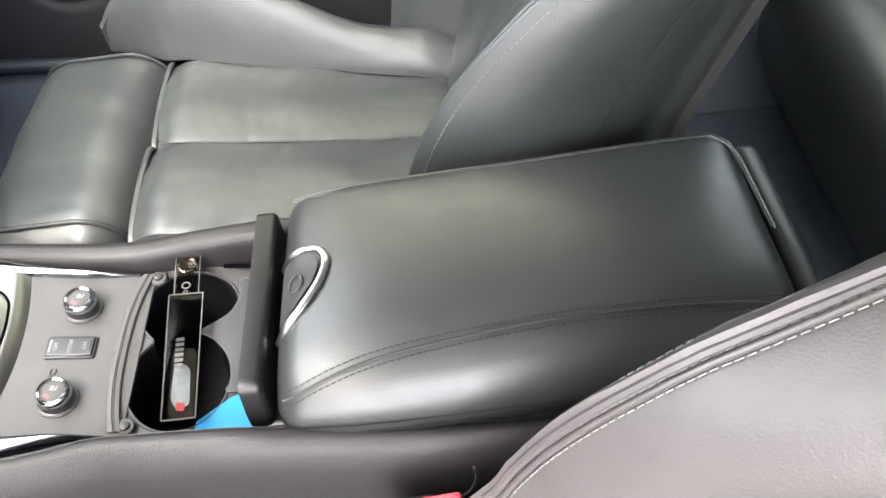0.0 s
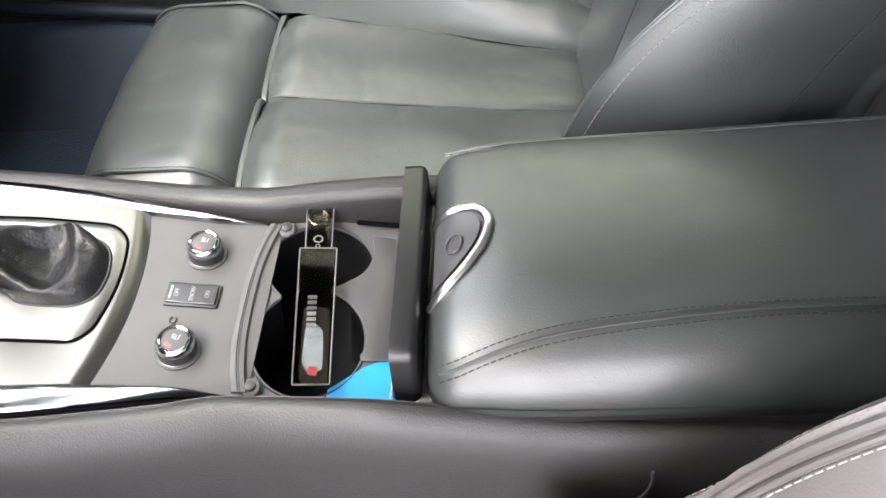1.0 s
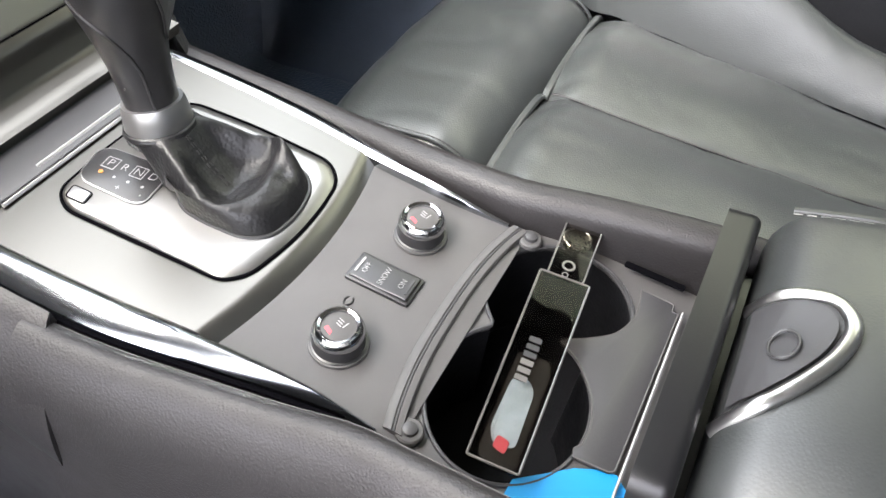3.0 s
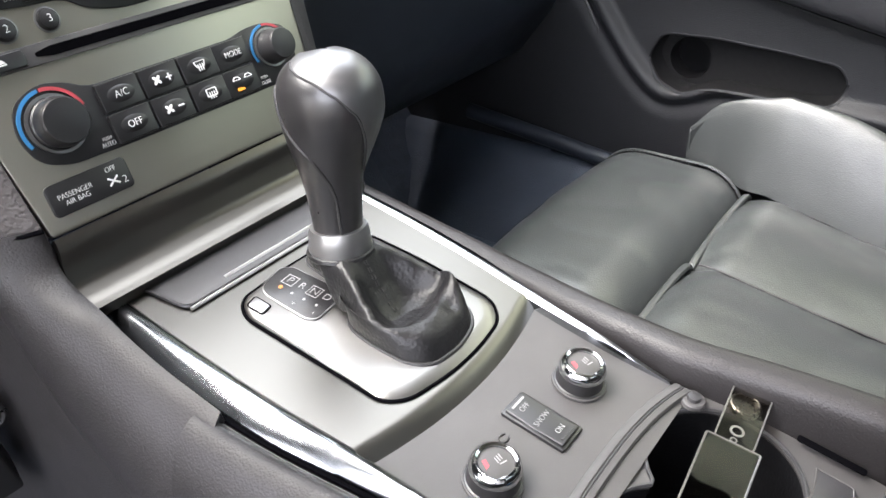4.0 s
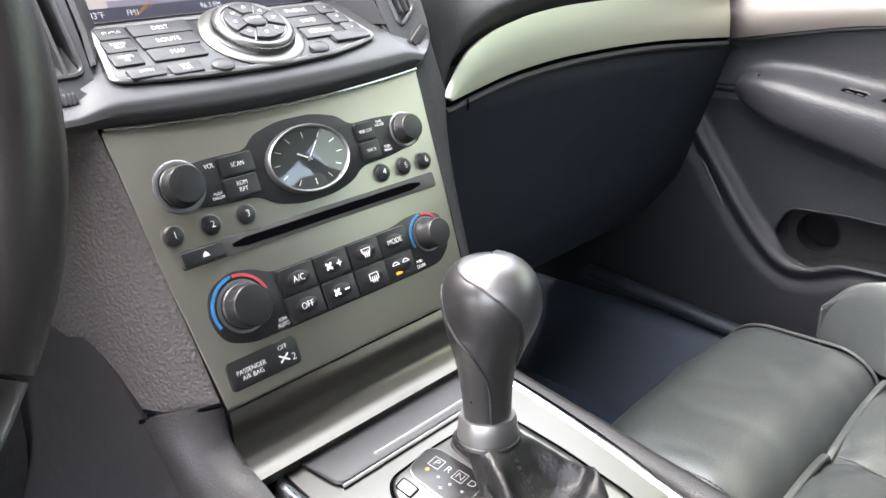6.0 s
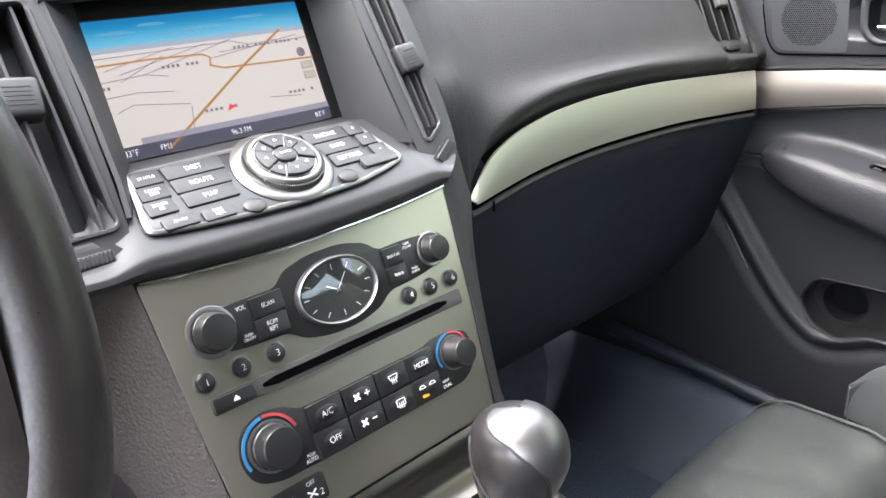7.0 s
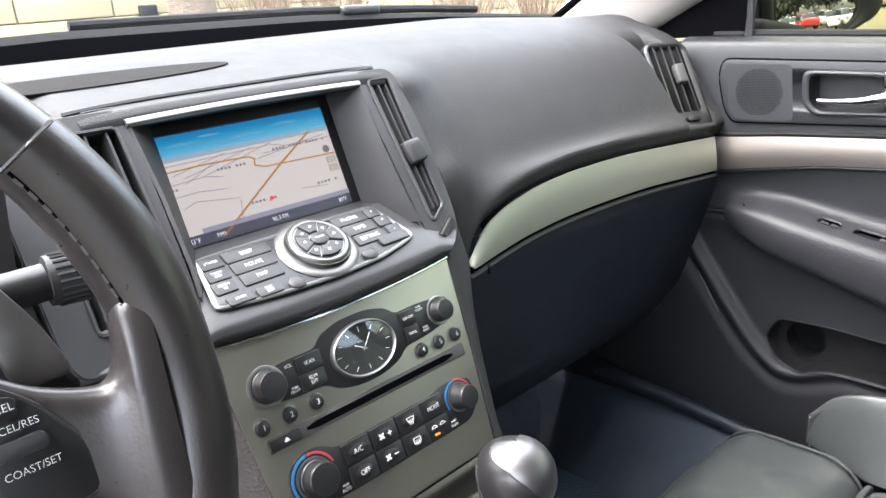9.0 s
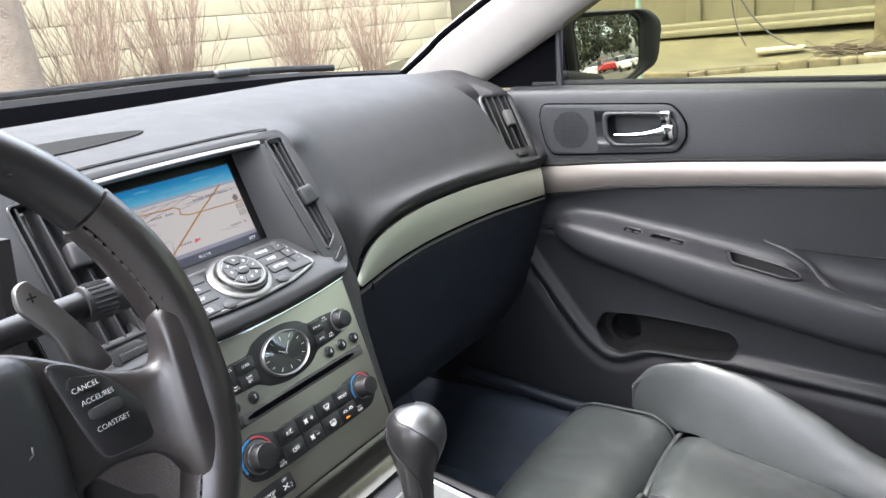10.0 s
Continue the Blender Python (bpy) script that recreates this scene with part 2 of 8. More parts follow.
def curve_pts(pts, n=8):
    """A smooth run of points through the given ones."""
    p = [Vector(q) for q in pts]
    p = [p[0] * 2 - p[1]] + p + [p[-1] * 2 - p[-2]]
    out = []
    for i in range(1, len(p) - 2):
        for k in range(n):
            t = k / n
            a, b, c, d = p[i - 1], p[i], p[i + 1], p[i + 2]
            out.append(0.5 * (2 * b + (c - a) * t + (2 * a - 5 * b + 4 * c - d) * t * t + (3 * b - a - 3 * c + d) * t ** 3))
    return out + [p[-2]]


def tube(pts, r, n=10, flat=1.0, up=(0, 0, 1), bm=None, taper=None):
    """A rod along points; flat squeezes it along up; taper gives a radius factor by the way along."""
    pts = [Vector(p) for p in pts]
    rings = []
    for i, p in enumerate(pts):
        d = (pts[min(i + 1, len(pts) - 1)] - pts[max(i - 1, 0)]).normalized()
        side = d.cross(Vector(up))
        side = (side if side.length > 1e-4 else d.cross(Vector((1, 0, 0.1)))).normalized()
        top = side.cross(d)
        k = r * (taper(i / (len(pts) - 1)) if taper else 1)
        rings.append([p + k * (side * math.cos(2 * math.pi * j / n) + top * flat * math.sin(2 * math.pi * j / n)) for j in range(n)])
    return loft(rings, bm=bm)


def stitches(pts, length=0.004, gap=0.0022, r=0.0005, lift=(0, 0, 0)):
    """A row of short threads along points."""
    bm = bmesh.new()
    pts = [Vector(p) + Vector(lift) for p in pts]
    acc, on, run = 0.0, True, [pts[0]]
    for a, b in zip(pts, pts[1:]):
        left, d, p = (b - a).length, (b - a).normalized(), a
        while left > 1e-9:
            need = (length if on else gap) - acc
            s = min(need, left)
            p, left, acc = p + d * s, left - s, acc + s
            if s == need:
                if on:
                    run.append(p)
                    tube([run[0], run[-1]], r, 5, bm=bm)
                on, acc, run = not on, 0.0, [p]
    return bm


def rbox(hx, hy, hz, r, k=3, m=Matrix(), mid=2, warp=None, bm=None):
    """A box of half sizes with rounded edges, its sides split so that warp(p) can shape it."""
    bm = bm or bmesh.new()
    r = min(r, hx - 1e-5, hy - 1e-5, hz - 1e-5)

    def axis(h):
        return [-h + r * (1 - math.cos(math.pi / 2 * i / k)) * 1.0 for i in range(k)] + steps(-h + r, h - r, mid) + [h - r * (1 - math.cos(math.pi / 2 * (k - 1 - i) / k)) for i in range(k)]

    ax, half = [axis(hx), axis(hy), axis(hz)], Vector((hx, hy, hz))
    seen = {}

    def vert(p):
        key = tuple(round(c, 7) for c in p)
        if key not in seen:
            q = Vector([max(-h + r, min(h - r, c)) for c, h in zip(p, half)])
            d = p - q
            s = q + d.normalized() * r if d.length > 1e-9 else p
            if warp:
                s = Vector(warp(s))
            seen[key] = bm.verts.new(m @ s)
        return seen[key]

    for a in range(3):
        b, c = (a + 1) % 3, (a + 2) % 3
        for side in (-half[a], half[a]):
            for i in range(len(ax[b]) - 1):
                for j in range(len(ax[c]) - 1):
                    f = []
                    for di, dj in ((0, 0), (1, 0), (1, 1), (0, 1)):
                        p = [0, 0, 0]
                        p[a], p[b], p[c] = side, ax[b][i + di], ax[c][j + dj]
                        f.append(vert(Vector(p)))
                    f = list(dict.fromkeys(f))
                    if len(f) > 2:
                        try:
                            bm.faces.new(f)
                        except ValueError:
                            pass
    return bm


TEXTS = []


def text(body, size, m, mat, parent, align="CENTER", squeeze=1.0):
    """Lettering that lies in m's plane, made into meshes at the end."""
    cu = bpy.data.curves.new("lettering", "FONT")
    cu.body, cu.size, cu.align_x, cu.align_y, cu.extrude = body, size, align, "CENTER", 0.00012
    cu.space_line = 0.95
    cu.offset = -0.016 * size
    ob = new("lettering", cu)
    TEXTS.append((ob, m @ Matrix.Diagonal((squeeze, 1, 1, 1)), mat, parent))


def flush_texts():
    bpy.context.view_layer.update()
    dg = bpy.context.evaluated_depsgraph_get()
    made = [(bpy.data.meshes.new_from_object(ob.evaluated_get(dg)), m, mat, parent, ob) for ob, m, mat, parent in TEXTS]
    for me, m, mat, parent, ob in made:
        me.transform(m)
        me.materials.clear()
        me.materials.append(mat)
        o = new("lettering", me)
        o.parent = parent
        o.matrix_parent_inverse = OFFSET.get(parent, Matrix())
        cu = ob.data
        bpy.data.objects.remove(ob)
        bpy.data.curves.remove(cu)


def smooth(a, b, x):
    t = max(0.0, min(1.0, (x - a) / (b - a)))
    return t * t * (3 - 2 * t)


def table(x, pairs):
    """Smooth value between (x, value) pairs."""
    if x <= pairs[0][0]:
        return pairs[0][1]
    for (a, p), (b, q) in zip(pairs, pairs[1:]):
        if x <= b:
            return p + (q - p) * (x - a) / (b - a)
    return pairs[-1][1]


# ================= structure =================
def floor_z(x, y):
    z = 0.27 + 0.5 * smooth(0.62, 1.0, y)
    return z


solid("floor", sheet(lambda x, y: (x, y, floor_z(x, y)), steps(-0.76, 0.76, 30), steps(-1.9, 1.02, 58), 0.02), CARPET,
      "dark carpeted cabin floor with raised footwells", "car floor", kind="structure")
solid("firewall", rbox(0.80, 0.02, 0.24, 0.01, m=pose(0, 1.04, 0.80)), PLASTIC_BLACK, "dark bulkhead behind the footwells", "bulkhead", kind="structure")


def sill(s):
    # Inner face sloped so that it catches more light.
    prof = [(0.54, 0.275), (0.60, 0.292), (0.650, 0.330), (0.676, 0.375), (0.690, 0.388), (0.705, 0.390), (0.72, 0.386), (0.80, 0.385), (0.82, 0.2), (0.54, 0.2)]
    return loft([[Vector((s * x, y, z)) for x, z in prof] for y in (-1.7, -0.5, 0.0, 0.4, 0.75)])


solid("sill_bead", tube(curve_pts([(0.690, -0.5, 0.385), (0.690, 0.20, 0.388), (0.690, 0.33, 0.398), (0.690, 0.46, 0.414), (0.690, 0.60, 0.430)], 4), 0.012, 12), PLASTIC_LOW, "rounded black sill edge trim", "trim", kind="structure")
# East sill colour raised and blued in place of footwell light.
solid("sill_east", sill(1), pbr("sill_carpet", (0.030, 0.040, 0.058), 0.6, var=0.3, vscale=12, bump=0.0006, bscale=500), "door sill sloping to the carpet, bluish footwell light in its colour", "door sill", kind="structure")
solid("sill_west", sill(-1), PLASTIC_DOOR, "grey plastic door sill", "door sill", kind="structure")
bm = sheet(lambda x, y: (x, y, 1.345 - 0.12 * (x / 0.7) ** 4 - 0.05 * max(0, (y + 0.1) / 0.3) ** 2), steps(-0.60, 0.60, 16), steps(-1.7, 0.14, 16))
bmesh.ops.recalc_face_normals(bm, faces=bm.faces[:])
bmesh.ops.solidify(bm, geom=bm.faces[:], thickness=0.04)
solid("ceiling", bm, HEADLINER, "pale cloth headliner of the car", "headliner", kind="structure")


for sx, nm in ((1, "kick_panel_east"), (-1, "kick_panel_west")):
    solid(nm, rbox(0.03, 0.32, 0.36, 0.02, m=pose(sx * 0.735, 0.76, 0.62)), PLASTIC_DOOR, "dark plastic kick panel beside the footwell", "kick panel", kind="structure")


def pillar(name, s, path, w, d, mat):
    bm = tube([(s * x, y, z) for x, y, z in path], w, 14, d / w, up=(s, 0, 0.2))
    return solid(name, bm, mat, "pale cloth-covered windscreen pillar", "car pillar", kind="structure")


APATH = curve_pts([(0.735, 0.70, 0.94), (0.735, 0.615, 1.01), (0.72, 0.395, 1.125), (0.66, 0.12, 1.255), (0.61, -0.04, 1.31)], 6)
pillar("pillar_north_east", 1, APATH, 0.062, 0.03, PALE_TRIM)
pillar("pillar_north_west", -1, APATH, 0.062, 0.03, PALE_TRIM)
BPATH = [(0.74, -0.62, 0.35), (0.73, -0.62, 0.95), (0.60, -0.66, 1.33)]
pillar("pillar_mid_east", 1, BPATH, 0.07, 0.04, PLASTIC_DASH)
pillar("pillar_mid_west", -1, BPATH, 0.07, 0.04, PLASTIC_DASH)
RAIL = curve_pts([(0.63, 0.02, 1.30), (0.60, -0.6, 1.335), (0.58, -1.4, 1.29)], 6)
pillar("roof_rail_east", 1, RAIL, 0.05, 0.05, PALE_TRIM)
pillar("roof_rail_west", -1, RAIL, 0.05, 0.05, PALE_TRIM)
solid("wall_south", rbox(0.74, 0.03, 0.42, 0.02, m=pose(0, -1.82, 0.6)), PLASTIC_DASH, "dark panel behind the rear bench", "car bulkhead", kind="structure")
solid("rear_side_east", rbox(0.03, 0.56, 0.33, 0.02, m=pose(0.78, -1.20, 0.63)), PLASTIC_DASH, "dark rear door trim", "car door trim", kind="structure")
solid("rear_side_west", rbox(0.03, 0.56, 0.33, 0.02, m=pose(-0.78, -1.20, 0.63)), PLASTIC_DASH, "dark rear door trim", "car door trim", kind="structure")


# Unseen box, added to stop sunlight leaking in behind the dash skin.
solid("dash_light_block", rbox(0.78, 0.115, 0.03, 0.01, m=pose(0, 0.945, 0.985)), PLASTIC_BLACK, "unseen dark box blocking light under the windscreen", "bulkhead", kind="structure")
# Unseen rear panes, added to shape reflections and light; nearly clear.
for sx, nm in ((1, "rear_window_east"), (-1, "rear_window_west")):
    g = solid(nm, sheet(lambda y, t: (sx * (0.77 - 0.15 * t), y, 0.95 + 0.37 * t), steps(-1.80, -0.66, 4), steps(0, 1, 3)), GLASS_REAR, "unseen rear side window pane added to shape the light", "car window", kind="structure")
g = solid("rear_window", sheet(lambda x, t: (x, -1.80 + 0.12 * t, 1.0 + 0.34 * t), steps(-0.66, 0.66, 4), steps(0, 1, 3)), GLASS_REAR, "unseen rear window pane added to shape the light", "car window", kind="structure")


def back_edge(x):
    return table(abs(x), [(0, 0.83), (0.33, 0.80), (0.55, 0.76), (0.68, 0.70), (0.76, 0.62)])


def back_z(x):
    return table(abs(x), [(0, 1.036), (0.33, 1.030), (0.55, 1.022), (0.68, 1.012), (0.76, 1.0)])


# windscreen: glass, black border and cowl
ws = solid("windscreen", sheet(lambda x, t: (x * (1 - 0.17 * t), (back_edge(x) + 0.03) * (1 - t) + 0.13 * t, (back_z(x) + 0.005) * (1 - t) + 1.325 * t), steps(-0.76, 0.76, 24), steps(0, 1, 6)), GLASS,
           "clear laminated windscreen glass", "windscreen", kind="structure")
ws.visible_shadow = False
solid("cowl", sheet(lambda x, t: (x, back_edge(x) - 0.006 + 0.034 * t, back_z(x) - 0.014 + 0.062 * t - 0.014 * t * t - 0.010 * t * smooth(0.3, 0.74, abs(x))), steps(-0.74, 0.74, 40), steps(0, 1, 6), 0.004), PLASTIC_MATT,
      "black windscreen border and cowl", "cowl", kind="structure")
solid("glass_border", sheet(lambda x, t: (x, back_edge(x) - 0.010 + 0.020 * t, back_z(x) - 0.012 + 0.036 * t - 0.006 * t * smooth(0.3, 0.74, abs(x))), steps(-0.74, 0.74, 40), steps(0, 1, 4), 0.002), FRIT, "black printed border of the windscreen", "trim", kind="structure")
for sx, nm in ((1, "glass_seal_east"), (-1, "glass_seal_west")):
    solid(nm, tube(curve_pts([(sx * 0.690, 0.70, 1.005), (sx * 0.688, 0.655, 1.030), (sx * 0.686, 0.600, 1.062), (sx * 0.680, 0.545, 1.095), (sx * 0.655, 0.35, 1.185), (sx * 0.60, 0.12, 1.280)], 5), 0.006, 8), FRIT, "black seal along the windscreen edge", "trim", kind="structure")
wp = thing("windscreen_wiper", (0.3, 0.86, 1.05), "black wiper blade resting on the windscreen edge", "wiper")
part("blade", tube([(x, back_edge(x) + 0.040, back_z(x) + 0.040 - 0.008 * smooth(0.3, 0.74, abs(x))) for x in steps(0.02, 0.62, 14)], 0.006, 8), PLASTIC_MATT, wp)
part("arm_joint", rbox(0.032, 0.010, 0.007, 0.005, m=pose(0.42, back_edge(0.42) + 0.034, back_z(0.42) + 0.038, 0, 2, -8)), PLASTIC_BLACK, wp, "dark wiper joint")


# aluminium strip across the passenger side: its edges
def eased(x, pairs):
    """Smooth curve through (x, value) pairs."""
    if x <= pairs[0][0]:
        return pairs[0][1]
    for k in range(len(pairs) - 1):
        (a, p), (b, q) = pairs[k], pairs[k + 1]
        if x <= b:
            (a0, p0), (b0, q0) = pairs[max(0, k - 1)], pairs[min(len(pairs) - 1, k + 2)]
            m0, m1 = (q - p0) / (b - a0), (q0 - p) / (b0 - a)
            h = b - a
            t = (x - a) / h
            return (2 * t ** 3 - 3 * t * t + 1) * p + (t ** 3 - 2 * t * t + t) * h * m0 + (3 * t * t - 2 * t ** 3) * q + (t ** 3 - t * t) * h * m1
    return pairs[-1][1]


def strip_top(x):
    return eased(x, [(0.1765, 0.8165), (0.180, 0.823), (0.187, 0.834), (0.200, 0.8475), (0.215, 0.8558), (0.237, 0.8635), (0.265, 0.8690), (0.29, 0.8725), (0.335, 0.8752), (0.38, 0.8752), (0.44, 0.8735), (0.505, 0.8692), (0.60, 0.8615), (0.67, 0.8555)])


def strip_low(x):
    return eased(x, [(0.1765, 0.8145), (0.211, 0.8204), (0.249, 0.8258), (0.289, 0.8288), (0.332, 0.8302), (0.38, 0.8298), (0.44, 0.8280), (0.505, 0.8245), (0.58, 0.8180), (0.67, 0.8095)])


# dashboard top and passenger face, one moulded skin
def dash_profile(x):
    a = abs(x)
    zl = 0.012 * smooth(0.45, 0.70, a)
    low = strip_top(x) - 0.0005 if x > 0.1775 else (0.795 if x > 0.12 else 0.868)
    pts = [(back_edge(x), back_z(x)), (0.72 - 0.12 * smooth(0.4, 0.76, a), 1.042 - zl * 1.5), (0.60 - 0.05 * smooth(0.5, 0.76, a), 1.036 - zl), (0.525, 1.022 - zl), (0.482, 1.004 - zl), (0.452, 0.975 - zl * 0.4),
           (0.424, 0.935), (0.403, 0.902), (0.3842, low + 0.021), (0.3862, low + 0.009), (0.397, low - 0.004)]
    mid = [(back_edge(x), back_z(x)), (0.72, 1.042), (0.60, 1.036), (0.525, 1.026), (0.482, 1.019), (0.4525, 1.0135), (0.4490, 1.0085), (0.470, 0.985), (0.490, 0.95), (0.495, 0.91), (0.495, 0.88)]
    k = 1 - (smooth(0.136, 0.147, a) if x > 0 else smooth(0.128, 0.160, a))
    pull = 1 - smooth(0.147, 0.235, x) if x > 0 else 0.0
    dent = 0.034 * smooth(0.606, 0.611, x) * smooth(0.679, 0.674, x)
    out = []
    for (y, z), (ym, zm) in zip(pts, mid):
        d = dent * smooth(0.875, 0.892, z) * smooth(1.0, 0.985, z)
        p_ = pull * smooth(0.865, 0.90, z) * smooth(1.022, 1.004, z)
        y += (0.435 + 0.563 * (z - 1.0045) - y) * p_
        out.append(Vector((x, y * (1 - k) + ym * k + d, z * (1 - k) + zm * k)))
    return curve_pts(out, 4)


dash_x = sorted(set([round(v, 4) for v in steps(-0.72, -0.2, 14) + steps(-0.2, 0.2, 40) + [0.143, 0.147, 0.150, 0.153, 0.157, 0.1735, 0.1765, 0.1780, 0.181, 0.184, 0.1875] + steps(0.2, 0.30, 10) + steps(0.30, 0.60, 10) + [0.605, 0.608, 0.612, 0.64, 0.673, 0.677, 0.681] + steps(0.69, 0.72, 2)]))
dash = thing("dashboard", (0, 0.6, 0.8), "black grained soft plastic dashboard with vents and aluminium trim", "dashboard")
rings_ = [dash_profile(x) for x in dash_x]
bm = loft(rings_, closed=False)
bmesh.ops.recalc_face_normals(bm, faces=bm.faces[:])
bmesh.ops.solidify(bm, geom=bm.faces[:], thickness=0.005)
part("top_pad", bm, PLASTIC_DASH, dash)


def lens_patch(x, t):
    h = 0.027 * math.sqrt(max(0.0, 1 - ((x + 0.107) / 0.143) ** 2))
    y = 0.535 + h * t
    return (x, y, table(y, [(0.482, 1.019), (0.525, 1.026), (0.60, 1.036)]) + 0.0016)


part("lens_cover", sheet(lens_patch, steps(-0.249, 0.035, 30), steps(-1, 1, 6), 0.001), PATCH_CLOTH, dash, "flat darker lens-shaped patch")


def lower_dash(x, t):
    y = table(t, [(0, 0.405), (0.12, 0.395), (0.3, 0.41), (0.6, 0.46), (0.8, 0.52), (1.0, 0.70)])
    z = table(t, [(0, 0.835), (0.12, 0.808), (0.3, 0.76), (0.6, 0.62), (0.8, 0.545), (1.0, 0.50)])
    return (x, y, z)


part("glovebox_panel", sheet(lower_dash, steps(0.13, 0.70, 24), steps(0, 1, 24), 0.01), PLASTIC_LOW, dash, "glovebox panel with footwell shade in its colour")
part("knee_panel", sheet(lambda x, t: (x, lower_dash(x, t)[1] + 0.03, lower_dash(x, t)[2]), steps(-0.74, -0.17, 24), steps(0, 1, 24), 0.01), PLASTIC_DASH, dash, "dark panel below the steering column")


def dash_strip(x, t):
    zl, zt = strip_low(x), strip_top(x)
    return (x, 0.3800 - 0.0012 * math.sin(math.pi * t) + 0.004 * t, zl + (zt - zl) * t)


xs = steps(0.1765, 0.30, 36) + steps(0.31, 0.668, 24)
part("trim_strip", sheet(dash_strip, xs, steps(0, 1, 6), 0.004), ALU_TRIM, dash, "brushed aluminium trim strip")
part("strip_gap", tube([(x, 0.3812, strip_low(x) - 0.0022) for x in [0.170] + xs], 0.0030, 8), FRIT, dash)
part("strip_lip", tube([(x, 0.3790, strip_low(x) - 0.0078) for x in [0.170] + xs], 0.0034, 8), PLASTIC_DASH, dash)
part("lip_joint", tube([(0.1945, 0.3752, strip_low(0.1945) - 0.004), (0.1945, 0.3756, strip_low(0.1945) - 0.0135)], 0.0010, 6), FRIT, dash)


# round-edged end vent by the door
def end_vent(s, parent):
    m = frame_m((s * 0.6425, 0.4225, 0.9395), (1, -0.28 * s, -0.06), (-0.02 * s, 0.053, 0.083))
    v = part("end_vent", ring([(x + 0.002, y - 0.012) for x, y in rrect(0.080, 0.136, 0.016, 6)], rrect(0.060, 0.096, 0.006, 6), 0.006, m, -0.012, 0.003), PLASTIC_BLACK, parent, "dark vent bezel with upright vanes")
    part("well", prism(rrect(0.062, 0.098, 0.006), 0.002, at2(m, 0, 0, -0.034)), PLASTIC_MATT, v)
    for i in range(4):
        part("vane", prism(rrect(0.003, 0.098, 0.001, 2), 0.016, at2(m, -0.022 + 0.0147 * i, 0, -0.020)), PLASTIC_BLACK, v)
    part("tab", rbox(0.0085, 0.014, 0.005, 0.003, m=at2(m, 0.008, 0.006, -0.001)), PLASTIC_SWITCH, v, "grey vane tab")
    part("thumbwheel", prism(rrect(0.024, 0.008, 0.003), 0.006, at2(m, 0.004, -0.060, -0.004), 0.001), PLASTIC_BLACK, v)
    return v


end_vent(1, dash)

# ================= centre stack =================
stack = thing("centre_stack", (0, 0.34, 0.66), "centre stack with aluminium audio and climate panel", "car console")
PL = frame_m((-0.004, 0.296, 0.715), (1, 0, 0), (0, 0.36, 1))
NV = frame_m((-0.004, 0.352, 0.873), (1, 0, 0), (0, 1, 0.6))
SC = frame_m((-0.006, 0.435, 0.944), (1, 0, 0), (0, 0.375, 1))

part("faceplate", prism(rounded([(-0.115, 0.1456), (-0.1085, 0.06), (-0.100, -0.0223), (0.100, -0.0223), (0.1085, 0.06), (0.115, 0.1456)], 0.003), 0.012, PL, 0.0015, base=-0.012), ALU_PLATE, stack, "satin aluminium faceplate")


# flared lower trim
def lower_trim(x, t):
    hw = 0.100 + 0.006 * t
    y = table(t, [(0, 0.2875), (0.15, 0.2835), (0.4, 0.283), (0.7, 0.279), (0.88, 0.270), (1.0, 0.264)])
    z = table(t, [(0, 0.6935), (0.15, 0.688), (0.4, 0.679), (0.7, 0.668), (0.88, 0.661), (1.0, 0.659)])
    return (-0.004 + x * hw, y, z)


part("lower_trim", sheet(lower_trim, steps(-1, 1, 12), steps(0, 1, 16), 0.008), ALU_DARK_REFLECT, stack, "flared satin trim under the faceplate")


